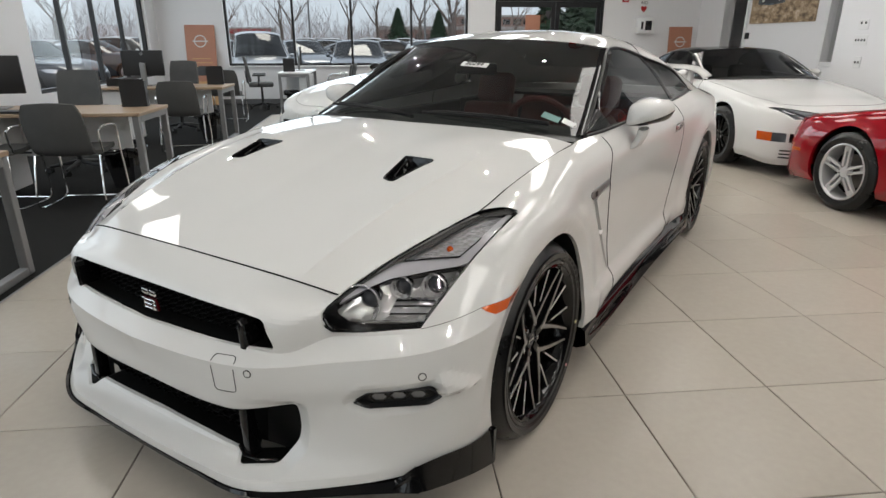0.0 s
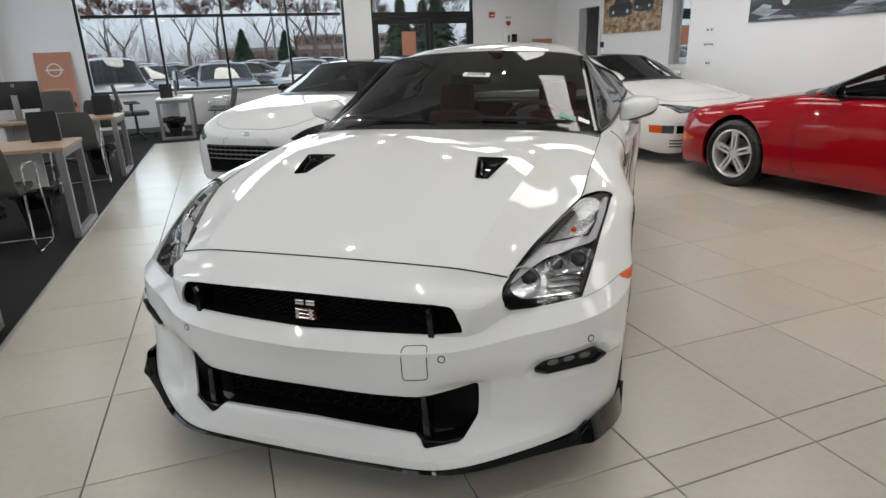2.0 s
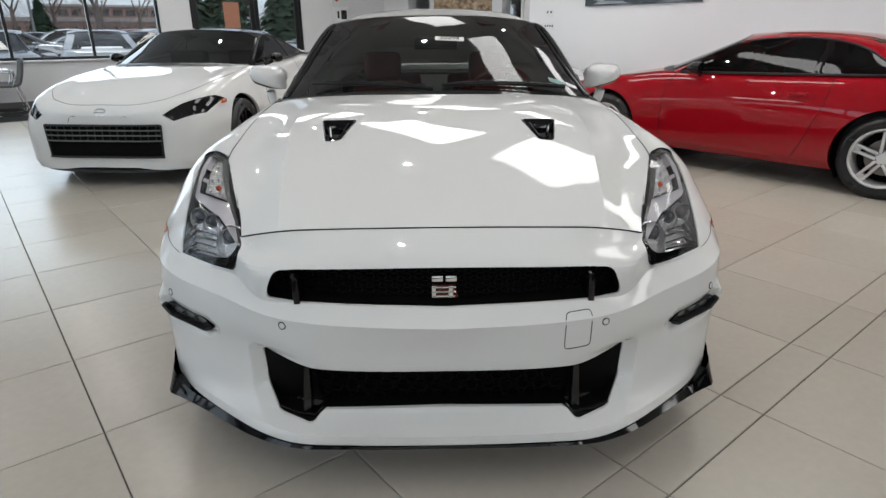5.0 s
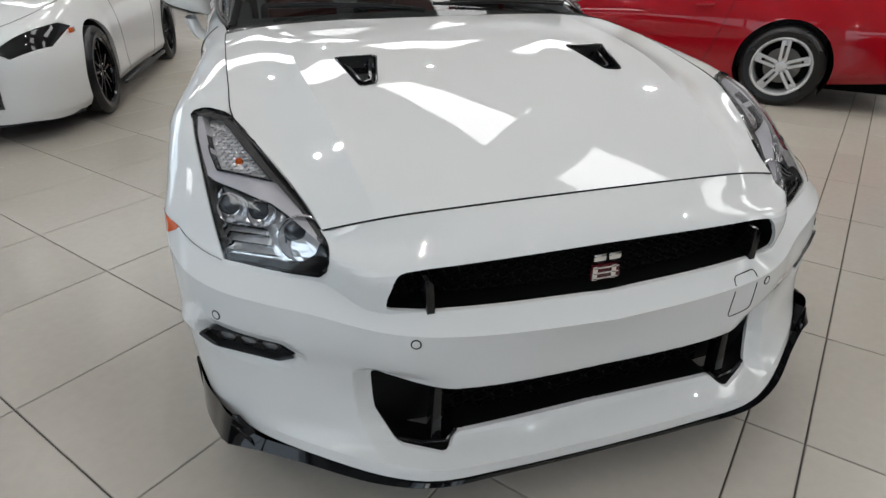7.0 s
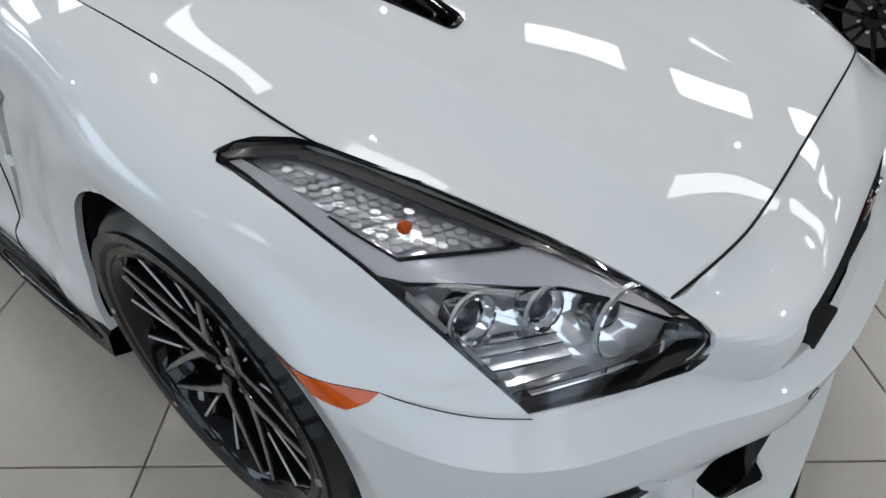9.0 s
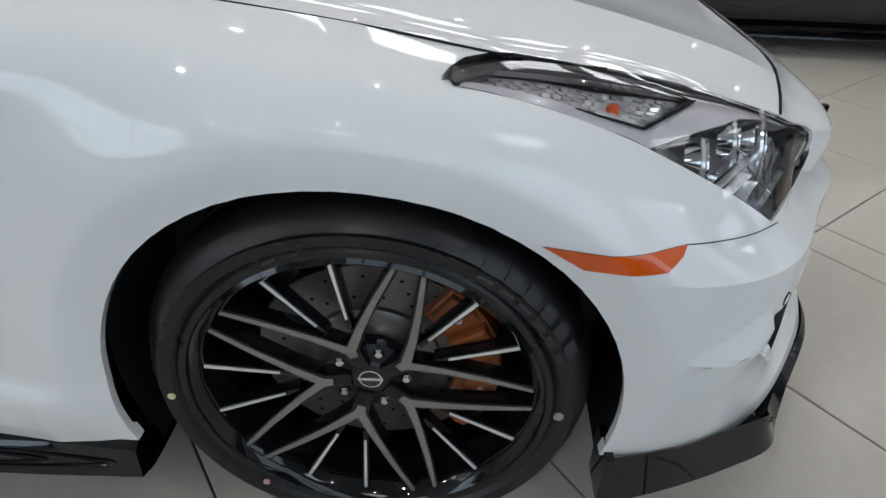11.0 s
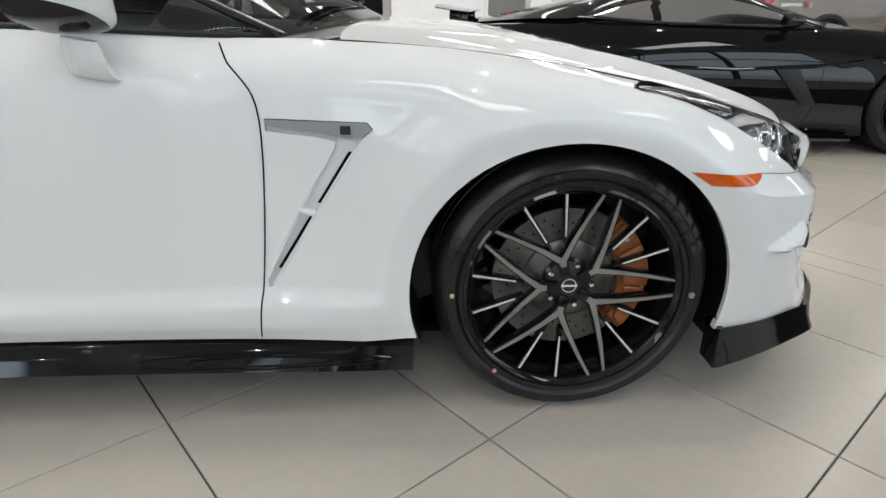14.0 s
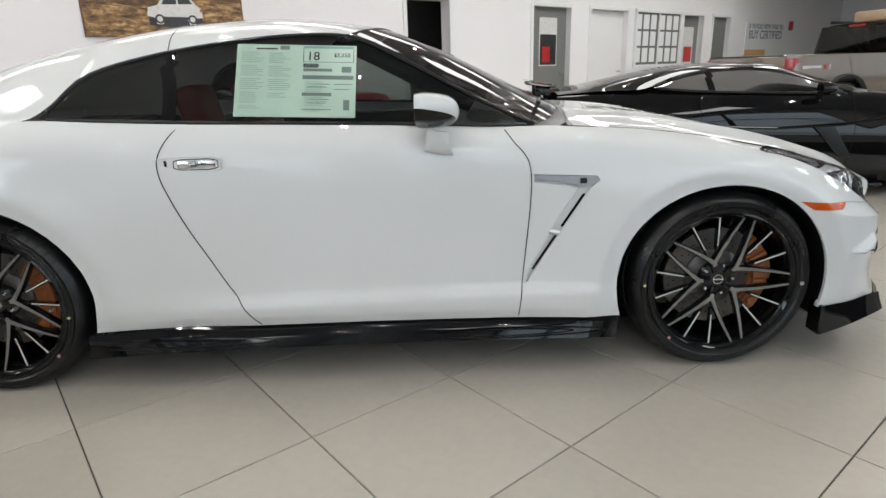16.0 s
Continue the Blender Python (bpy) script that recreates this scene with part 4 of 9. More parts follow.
def both(bm):
    """Joins a half with its mirror image."""
    t = {}
    for v in list(bm.verts):
        t[v] = bm.verts.new((-v.co.x, v.co.y, v.co.z))
    for f in list(bm.faces):
        bm.faces.new([t[v] for v in reversed(f.verts)])
    bmesh.ops.remove_doubles(bm, verts=bm.verts, dist=2e-4)
    return bm


rim(body_bm, inward, lambda c: not (c.x < .002) and not (c.y < .9 and c.z > .86))
door_bm = carve(body_bm, DOOR, (1, 0, 0), lambda c: c.x > .7, keep=True)
nose_bm = split(body_bm, lambda c: c.y < -.25 and (c.z < .64 or (c.x < .6 and c.y < -.62)))
wing_bm = split(body_bm, lambda c: c.y < .9)
part("front_bumper", both(nose_bm), "pearl", gtr, "pearl white front bumper", sharp=13)
for nm, bm, lb in (("front_wing", wing_bm, ""), ("door", door_bm, "pearl white door with a deep sculpted flank"), ("rear_quarter", body_bm, "")):
    other = mirrored(bm)
    part(nm, bm, "pearl", gtr, lb, sharp=40)
    part(nm, other, "pearl", gtr, lb, sharp=40)
doors = [o for o in gtr.children if o.name.startswith("door")]

# hood with its two air vents
hood_bm = bmesh.new()
grid(hood_bm, hood_grid)
HV = [(.450, .028, 1), (.318, .036, 1), (.358, -.160, 1), (.410, -.172, 1)]
carve(hood_bm, smooth_corners(HV, .016, 3), (0, 0, 1), keep=False)
rim(hood_bm, (0, 0.004, -.014), lambda c: c.x > .002)
part("hood", both(hood_bm), "pearl", gtr, "pearl white hood with a raised centre", sharp=9)
for s in (-1, 1):
    bm = bmesh.new()
    loop = smooth_corners(HV, .016, 3)

    def hood_z(x, y):
        i = np.unravel_index(np.argmin((hood_grid[:, :, 0] - x) ** 2 + (hood_grid[:, :, 1] - y) ** 2), hood_grid.shape[:2])
        return hood_grid[i][2]
    cx, cy = .388, -.05
    ring = []
    for k, (gr, dz) in enumerate(((1.03, .0015), (1.0, .0045), (.93, .003), (.86, -.012), (.80, -.03))):
        ring.append([bm.verts.new((s * (cx + (p.x - cx) * gr), cy + (p.y - cy) * gr, hood_z(p.x, p.y) + dz)) for p in loop])
    for a, b in zip(ring, ring[1:]):
        for i in range(len(a)):
            j = (i + 1) % len(a)
            bm.faces.new((a[i], a[j], b[j], b[i]))
    bm.faces.new(ring[-1])
    vent = part("hood_vent", bm, "gloss_black", gtr, "gloss black wedge-shaped hood vent")
    bm = bmesh.new()
    tube(bm, [(s * x, y, hood_z(x, y) + dz) for x, y, dz in ((.345, .005, -.004), (.356, -.05, -.010), (.368, -.105, -.016), (.386, -.118, -.017), (.400, -.105, -.016), (.410, -.05, -.014), (.420, .0, -.012))], .006, 8)
    part("vent_lip", bm, "gloss_black", vent)

# lamp buckets: everything inside follows the bulge of the lens
LENS_TREE = BVHTree.FromBMesh(lens_bm)
LAMP_O, LAMP_A, LAMP_B = Vector((.803, -.588, .626)), Vector((-.213, -.115, .006)), Vector((.022, .438, .212))


def lamp_point(a, b, depth=0.0, s=1):
    """Across (a) and up (b) the lamp, at a depth below its lens."""
    p = LAMP_O + LAMP_A * a + LAMP_B * b
    hit = LENS_TREE.ray_cast(p + LAMP_DIR * .3, -LAMP_DIR)[0] or LENS_TREE.find_nearest(p + LAMP_DIR * .03)[0]
    p += LAMP_DIR * ((hit - p).dot(LAMP_DIR) - depth)
    return Vector((p.x * s, p.y, p.z))


def lamp_ab(p):
    """The across and up of a point of the lamp's outline."""
    m = Matrix((LAMP_A, LAMP_B, LAMP_DIR)).transposed()
    q = m.inverted() @ (Vector(p) - LAMP_O)
    return Vector((q.x, q.y))


LAMP_EDGE = [lamp_ab(p) for p in LAMP]


def inset(k):
    """The lamp's outline drawn in by k metres."""
    pts = [Vector((p.x * .242, p.y * .487)) for p in LAMP_EDGE]
    area = sum(a.x * b.y - b.x * a.y for a, b in zip(pts, pts[1:] + pts[:1]))
    out = []
    for i, p in enumerate(pts):
        t = (pts[(i + 1) % len(pts)] - p).normalized() + (p - pts[i - 1]).normalized()
        n = Vector((-t.y, t.x)).normalized() * (1 if area > 0 else -1)
        q = p + n * k
        out.append((q.x / .242, q.y / .487))
    return out


GUIDE = [(-.098, .991), (-.072, .927), (-.036, .685), (.0, .526), (.100, .481), (.314, .435), (.527, .380), (.707, .342), (.860, .267), (.991, .177), (1.049, .139), (1.050, .212), (.927, .336),
         (.837, .445), (.771, .479), (.543, .508), (.325, .536), (.162, .558), (.100, .676), (.048, .818), (.003, .933), (-.035, .990)]
TURN_PLATE = [(-.005, .983), (.172, .981), (.296, .884), (.512, .701), (.735, .497), (.529, .515), (.153, .561), (.076, .719), (.029, .843)]
INNER_TRIM = [(.085, 1.011), (.203, .966), (.323, .872), (.529, .687), (.747, .492), (.785, .477), (.952, .322), (1.062, .158), (1.118, .136), (1.064, .246), (.874, .440), (.657, .645), (.545, .766), (.447, .870), (.306, .963)]
LOW_SHELF = [(.030, .051), (.255, .036), (.604, .021), (.803, .028), (.966, .066), (1.072, .128), (1.106, .117), (1.114, .070), (1.043, .020), (.905, -.032), (.743, -.033), (.394, -.008), (.012, .022)]
PLATE = [(.063, .471), (.204, .437), (.470, .378), (.633, .345), (.725, .308), (.884, .233), (1.014, .136), (1.044, .110), (.943, .050), (.715, .008), (.402, .010), (.02, .032), (.01, .257)]

for s in (1, -1):
    lamp = part("headlamp", lens_bm.copy() if s > 0 else mirrored(lens_bm), "clear", gtr, "long swept-back clear headlamp with projector lenses")
    lamp.visible_shadow = False
    d = Vector((LAMP_DIR.x * s, LAMP_DIR.y, LAMP_DIR.z))

    def band(name, rings, mat):
        """A skirt through rings of (inset, depth)."""
        bm = bmesh.new()
        rows = [[bm.verts.new(lamp_point(a, b, dep, s)) for a, b in inset(k)] for k, dep in rings]
        for ra, rb in zip(rows, rows[1:]):
            for i in range(len(ra)):
                j = (i + 1) % len(ra)
                bm.faces.new((ra[i], ra[j], rb[j], rb[i]))
        return part(name, bm, mat, lamp)
    band("bezel", [(-.002, .004), (.0045, .003), (.0065, .006)], "gloss_black")
    band("bezel_wall", [(.0065, .006), (.008, .058)], "lamp_dark")

    def shelf(name, ab, depth, mat, thick=.012, under=None, lb="", bulge=None):
        """A plate in the lamp that keeps one depth below the lens, with an edge of its own."""
        bm = bmesh.new()
        bm.faces.new([bm.verts.new((a, b, 0)) for a, b in ab])
        for axis, step in ((0, .12), (1, .06)):
            lo, hi = min(q[axis] for q in ab), max(q[axis] for q in ab)
            for k in range(math.ceil(lo / step), math.floor(hi / step) + 1):
                co, no = [0, 0, 0], [0, 0, 0]
                co[axis], no[axis] = k * step + .0003, 1
                bmesh.ops.bisect_plane(bm, geom=bm.verts[:] + bm.edges[:] + bm.faces[:], dist=1e-5, plane_co=co, plane_no=no)
        for v in bm.verts:
            a, b = v.co.x, v.co.y
            v.co = lamp_point(a, b, depth + (bulge(a, b) if bulge else 0), s)
        rim(bm, -d * thick)
        return part(name, bm, mat, under or lamp, lb, sharp=25)
    shelf("lamp_bowl", inset(.007), .058, "lamp_dark", .002)
    look_out = Vector((d.x * .50, d.y - .40, d.z * .30)).normalized()
    aim = look_out.to_track_quat("X", "Z").to_matrix().to_4x4()
    shelf("reflector_plate", PLATE, .050, "lamp_chrome", .004, None, "", lambda a, b: .006 * math.sin(a * 19 + b * 31))
    # three projectors, the innermost in a wide bowl
    for a, b, r, la, lb_, lr, dep in ((.835, .165, .053, .795, .205, .029, .050), (.530, .292, .031, .520, .298, .0205, .030), (.195, .326, .035, .185, .334, .0230, .030)):
        p = lamp_point(a, b, dep, s)
        bm = bmesh.new()
        lathe(bm, [(r * 1.04, .004), (r * 1.01, .009), (r * .95, .006), (r * .78, -.006), (r * .5, -.016), (.0001, -.020)], 36, m=Matrix.Translation(p) @ aim)
        part("reflector", bm, "lamp_chrome", lamp)
        for q, w in ((r * 1.0, .0016),) if r > .05 else ((r * .98, .0008),):
            bm = bmesh.new()
            lathe(bm, [(q - w, .011), (q, .0135), (q + w, .011), (q, .008)], 36, m=Matrix.Translation(p) @ aim, closed=True)
            part("bowl_ring", bm, "chrome", lamp)
        at_ = Matrix.Translation(lamp_point(la, lb_, dep - .008, s)) @ aim
        bm = bmesh.new()
        lathe(bm, [(0.0001, lr * .55), (lr * .35, lr * .50), (lr * .7, lr * .32), (lr * .95, 0), (lr * .98, -.012)], 28, m=at_)
        part("projector_lens", bm, "lens_glass", lamp)
        bm = bmesh.new()
        lathe(bm, [(lr * .97, -.010), (lr * 1.0, .002), (lr * 1.09, .003), (lr * 1.16, -.006), (lr * 1.18, -.02)], 28, m=at_)
        part("projector_ring", bm, "chrome", lamp)
        for k in range(5):
            yy, zz = polar(r * .72, 40 + 72 * k)
            bm = bmesh.new()
            prism(bm, [(-.003, -.010), (.003, -.010), (.002, .010), (-.002, .010)], .004, Matrix.Translation(p) @ aim @ Matrix.Translation((-.004, yy, zz)) @ Matrix.Rotation(radians(40 + 72 * k), 4, "X"), .0008)
            part("reflector_facet", bm, "chrome", lamp)
    shelf("light_guide", GUIDE, .012, "lamp_white", .022, None, "pale frosted light guide", lambda a, b: -.003 * math.sin(b * 9))
    shelf("guide_edge", [(.055, .485), (.313, .432), (.526, .377), (.706, .339), (.859, .264), (.835, .254), (.695, .328), (.517, .367), (.304, .422), (.072, .470)], .011, "gloss_black", .024)
    shelf("black_shelf", LOW_SHELF, .010, "gloss_black", .03)
    shelf("shelf_lip", [(.10, .058), (.40, .044), (.70, .034), (.70, .028), (.40, .038), (.10, .051)], .009, "chrome", .012)
    # stepped reflector below the projectors
    for k, ab in enumerate(([(.056, .256), (.466, .226), (.492, .203), (.064, .231)], [(.052, .222), (.479, .190), (.477, .165), (.040, .190)], [(.038, .178), (.470, .151), (.458, .112), (.030, .135)],
                            [(.030, .124), (.450, .098), (.473, .060), (.030, .072)])):
        low = min(q[1] for q in ab)
        shelf("reflector_rib", ab, .028 + .003 * k, ("chrome", "lamp_chrome", "lamp_silver", "lamp_chrome")[k], .010, None, "", lambda a, b, low=low: (b - low) * .35)
        shelf("rib_gap", [ab[3], ab[2], (ab[2][0], ab[2][1] - .010), (ab[3][0], ab[3][1] - .010)], .036 + .003 * k, "gloss_black", .006)
    shelf("side_facet", [(.015, .43), (.055, .455), (.06, .26), (.045, .10), (.022, .07), (.012, .25)], .024, "chrome", .02, None, "", lambda a, b: .006 * math.sin(b * 60))
    shelf("inner_trim", INNER_TRIM, .008, "lamp_dark", .022)
    shelf("tip_trim", [(-.125, 1.030), (-.085, 1.040), (.02, 1.052), (.12, 1.040), (.30, .985), (.203, .960), (.036, .985), (-.086, 1.0)], .007, "lamp_dark", .02)
    shelf("outer_trim", [(-.075, .90), (-.040, .685), (.0, .535), (.012, .34), (.022, .07), (.006, .07), (.004, .34), (-.012, .56), (-.058, .80)], .009, "lamp_dark", .02)
    # turn signal: fluted reflector with a round bowl
    shelf("turn_reflector", TURN_PLATE, .034, "lamp_facet", .01, None, "", lambda a, b: .0022 * math.sin(a * 120 - b * 60) + .012 * math.exp(-((a - .36) ** 2 * 18 + (b - .67) ** 2 * 70)))
    for ia in range(12):
        for ib in range(17):
            ca, cb = .02 + .06 * ia + .03 * (ib % 2), .53 + .026 * ib
            if not all(inside((ca + da, cb + db), TURN_PLATE) for da in (-.03, .03) for db in (-.014, .014)) or math.hypot(ca - .34, (cb - .64) * 2) < .075:
                continue
            ta, tb = .05 * math.sin(ia * 2.3 + ib * 1.1), .10 * math.cos(ib * 1.9 + ia * .7)
            shelf("facet", [(ca - .027, cb - .004), (ca - .01, cb - .012), (ca + .024, cb - .008), (ca + .027, cb + .005), (ca + .008, cb + .012), (ca - .022, cb + .007)], .026, "lamp_silver" if (ia + ib) % 3 else "lamp_chrome", .005, lamp, "",
                  lambda a, b, ca=ca, cb=cb, ta=ta, tb=tb: .012 * math.exp(-((a - .36) ** 2 * 18 + (b - .67) ** 2 * 70)) + (a - ca) * ta + (b - cb) * tb)
    shelf("turn_frame", [(.048, .822), (.098, .680), (.160, .562), (.350, .540), (.551, .516), (.735, .494), (.719, .484), (.538, .503), (.338, .527), (.150, .548), (.082, .672), (.036, .815)], .011, "gloss_black", .020)
    shelf("turn_frame", [(.747, .497), (.529, .692), (.323, .878), (.203, .970), (.196, .962), (.312, .872), (.516, .684), (.735, .490)], .010, "chrome", .016)
    bm = bmesh.new()
    bmesh.ops.create_icosphere(bm, subdivisions=2, radius=.010, matrix=Matrix.Translation(lamp_point(.34, .640, .041, s)))
    part("turn_bulb", bm, "amber", lamp)

# side marker lights
for s in (1, -1):
    bm = ind_bm.copy() if s > 0 else mirrored(ind_bm)
    mk = part("side_marker", bm, "amber", gtr, "orange side marker light")
    mk.matrix_basis = Matrix.Translation((0.0015 * s, 0, 0))
    bm = (ind_bm.copy() if s > 0 else mirrored(ind_bm))
    for v in bm.verts:
        v.co.x -= .012 * s
    part("marker_back", bm, "satin_black", mk)

# upper grille: recess, mesh, uprights, badge
bm = bmesh.new()
for sx, y0, y1, z0, z1 in ((.52, -.845, -.775, .54, .68),):
    g = loft([[(-.50, -.74, .555), (-.25, -.775, .553), (0, -.79, .552), (.25, -.775, .553), (.50, -.74, .555)], [(-.50, -.74, .672), (-.25, -.772, .675), (0, -.785, .677), (.25, -.772, .675), (.50, -.74, .672)]], 40, 6)
    grid(bm, g)
part("upper_grille", bm, "void", gtr, "black honeycomb upper grille")


def honeycomb(name, w, z0, z1, yf, pitch, parent, bar=.0035):
    """Hexagon mesh across the nose; yf gives the depth at x."""
    bm = bmesh.new()
    rows = int((z1 - z0) / (pitch * .75)) + 1
    cols = int(2 * w / pitch) + 1
    r = pitch * .5
    for j in range(rows):
        for i in range(cols):
            x, z = -w + pitch * (i + .5 * (j % 2)), z0 + pitch * .62 * j
            if abs(x) > w or z > z1:
                continue
            ring = [(x + r * .98 * math.cos(radians(60 * k)), z + r * .62 * math.sin(radians(60 * k))) for k in range(6)]
            a = [bm.verts.new((px, yf(px), pz)) for px, pz in ring]
            b = [bm.verts.new((x + (px - x) * .84, yf(px) + .001, z + (pz - z) * .84)) for px, pz in ring]
            c = [bm.verts.new((x + (px - x) * .80, yf(px) + .012, z + (pz - z) * .80)) for px, pz in ring]
            for k in range(6):
                q = (k + 1) % 6
                bm.faces.new((a[k], a[q], b[q], b[k]))
                bm.faces.new((b[k], b[q], c[q], c[k]))
    return part(name, bm, "mesh_black", parent, smooth=False)


upper = [o for o in gtr.children if o.name.startswith("upper_grille")][0]
honeycomb("grille_mesh", .46, .56, .668, lambda x: -.795 + .18 * x * x, .034, upper)
for s in (-1, 1):
    bm = bmesh.new()
    prism(bm, [(-.004, 0), (.014, 0), (.012, .07), (.002, .083), (-.008, .083)], .07, Matrix.Translation((s * .400 - .004, -.838, .563)), .004)
    part("grille_upright", bm, "gloss_black", upper)
bm = bmesh.new()
badge_y = -.838
box(bm, -.034, badge_y, .626, -.003, badge_y + .006, .642, .003, 2)
box(bm, .003, badge_y, .626, .034, badge_y + .006, .642, .003, 2)
emblem = part("nose_emblem", bm, "chrome", gtr, "chrome and red emblem in the grille")
PLATE = smooth_corners([(-.036, 0, .578), (.038, 0, .578), (.030, 0, .616), (-.036, 0, .616)], .008, 3)
bm = bmesh.new()
prism(bm, [(p.x, p.z) for p in PLATE], .008, Matrix.Translation((0, badge_y + .001, 0)), .001)
part("emblem_plate", bm, "emblem_red", emblem)
for x0, z0, x1, z1 in ((-.032, .582, .030, .586), (-.032, .595, .030, .599), (-.032, .608, .030, .612), (-.034, .580, -.022, .614), (.012, .580, .024, .614)):
    part("emblem_bar", boxm(x0, badge_y - .0025, z0, x1, badge_y + .002, z1, .001, 1), "chrome", emblem)

# lower intake
bm = bmesh.new()
g = loft([[(-.55, -.70, .20), (-.3, -.765, .20), (0, -.78, .20), (.3, -.765, .20), (.55, -.70, .20)], [(-.55, -.70, .42), (-.3, -.765, .42), (0, -.78, .42), (.3, -.765, .42), (.55, -.70, .42)]], 30, 4)
grid(bm, g)
low = part("lower_grille", bm, "void", gtr, "black honeycomb lower intake grille")
honeycomb("intake_mesh", .345, .245, .385, lambda x: -.80 + .10 * x * x, .05, low)
for s in (-1, 1):
    bm = bmesh.new()
    prism(bm, [(0, 0), (.026, 0), (.012, .175), (-.004, .175)], .04, Matrix.Translation((s * .375 - .008, -.848, .214)) @ Matrix.Diagonal((s, 1, 1, 1)), .003)
    part("intake_upright", bm, "gloss_black", low)
    bm = bmesh.new()
    prism(bm, [(.37, .214), (.485, .226), (.52, .292), (.523, .40), (.39, .384)], .02, Matrix.Translation((0, -.765, 0)) @ Matrix.Diagonal((s, 1, 1, 1)), .002)
    part("intake_side", bm, "mesh_black", low)
    bm = bmesh.new()
    loop = smooth_corners([(.345, -.866, .243), (.372, -.874, .217), (.482, -.852, .228)], .004, 2)
    tube(bm, [(s * .347, -.845, .243), (s * .372, -.852, .219), (s * .43, -.842, .222), (s * .478, -.822, .231)], .0055, 8)
    part("intake_trim", bm, "gloss_black", low)

# black liners inside the two openings
for nm, loop, r, back in (("grille_liner", GRILLE, .02, .075), ("intake_liner", INTAKE, .014, .09)):
    bm = bmesh.new()
    ra, rb = [], []
    for p in smooth_corners(loop, r, 3):
        hit = SKIN_TREE.ray_cast(Vector((abs(p.x), -2, p.z)), Vector((0, 1, 0)))
        y = hit[0].y if hit[0] else -.8
        ra.append(bm.verts.new((p.x, y + .010, p.z)))
        rb.append(bm.verts.new((p.x * .99, y + back, p.z)))
    for i in range(len(ra)):
        j = (i + 1) % len(ra)
        bm.faces.new((ra[i], ra[j], rb[j], rb[i]))
    part(nm, bm, "mesh_black", gtr)

# fog lamp units
for s in (1, -1):
    fdir = Vector((.5 * s, -.8, 0)).normalized()
    bm = bmesh.new()
    pts = [Vector((p[0] * s, p[1], p[2])) for p in smooth_corners(FOG, .008, 2)]
    pts = [p - fdir * (p.dot(fdir) - Vector((.777 * s, -.664, .447)).dot(fdir) + .006) for p in pts]
    c = sum(pts, Vector()) / len(pts)
    ra = [bm.verts.new(c + (p - c) * 1.03 + fdir * .008) for p in pts]
    rb = [bm.verts.new(c + (p - c) * .95 + fdir * .003) for p in pts]
    rc = [bm.verts.new(c + (p - c) * .92 - fdir * .014) for p in pts]
    for a, b in ((ra, rb), (rb, rc)):
        for i in range(len(a)):
            j = (i + 1) % len(a)
            bm.faces.new((a[i], a[j], b[j], b[i]))
    bm.faces.new(rc)
    fog = part("daylight_lamp", bm, "satin_black", gtr, "slim black lamp unit with hexagon cells")
    e1 = Vector((.8 * s, .5, 0)).normalized()
    for k in (-1, 0, 1):
        for nm, r0, r1, dep, mt in (("hex_cell", 1.0, .82, .002, "gloss_black"), ("hex_lens", .78, .001, -.004, "hex_grey")):
            bm = bmesh.new()
            o = c + e1 * (.052 * k) + Vector((0, 0, .002 + .004 * k)) - fdir * .008
            a = [bm.verts.new(o + e1 * (.028 * r0 * math.cos(radians(60 * q))) + Vector((0, 0, .0155 * r0 * math.sin(radians(60 * q)))) + fdir * dep) for q in range(6)]
            b = [bm.verts.new(o + e1 * (.028 * r1 * math.cos(radians(60 * q))) + Vector((0, 0, .0155 * r1 * math.sin(radians(60 * q)))) + fdir * dep) for q in range(6)]
            for q in range(6):
                bm.faces.new((a[q], a[(q + 1) % 6], b[(q + 1) % 6], b[q]))
            part(nm, bm, mt, fog, smooth=False)
    # parking sensors
    for x, y, z, n in ((.441, -.872, .512, (.2, -.97, -.1)), (.829, -.621, .512, (.68, -.72, -.1))):
        bm = bmesh.new()
        nv = Vector(n).normalized()
        seat = SKIN_TREE.ray_cast(Vector((x, y, z)) + nv * .2, -nv)
        if seat[0]:
            (x, y, z), n = seat[0], (nv if seat[1].dot(nv) < 0 else seat[1])
        q = Vector((n[0] * s, n[1], n[2])).normalized().to_track_quat("X", "Z").to_matrix().to_4x4()
        lathe(bm, [(.0088, .0012), (.0102, .002), (.0114, .0012), (.0114, -.004)], 24, m=Matrix.Translation((x * s, y, z)) @ q)
        part("parking_sensor_ring", bm, "shut", gtr)
        bm = bmesh.new()
        lathe(bm, [(.0001, .0026), (.0086, .0014), (.009, -.003)], 24, m=Matrix.Translation((x * s, y, z)) @ q)
        part("parking_sensor", bm, "pearl", gtr)

# black lip under the nose
LIP = [[(0, -.938, .172), (.25, -.936, .172), (.42, -.93, .180), (.53, -.885, .188), (.70, -.765, .204), (.79, -.705, .218), (.842, -.672, .262), (.872, -.60, .260), (.906, -.51, .252), (.926, -.40, .245)],
       [(0, -.940, .164), (.25, -.938, .164), (.42, -.936, .172), (.54, -.893, .178), (.71, -.780, .187), (.80, -.722, .192), (.858, -.688, .196), (.890, -.61, .178), (.92, -.50, .152), (.936, -.395, .127)],
       [(0, -.88, .163), (.25, -.875, .163), (.42, -.86, .170), (.52, -.82, .176), (.66, -.73, .184), (.75, -.67, .188), (.82, -.60, .185), (.85, -.54, .168), (.88, -.46, .142), (.895, -.395, .122)]]
bm = bmesh.new()
grid(bm, loft(LIP, 90, 3, creases=(1,)))
box(bm, .86, -.40, .127, .934, -.385, .244)
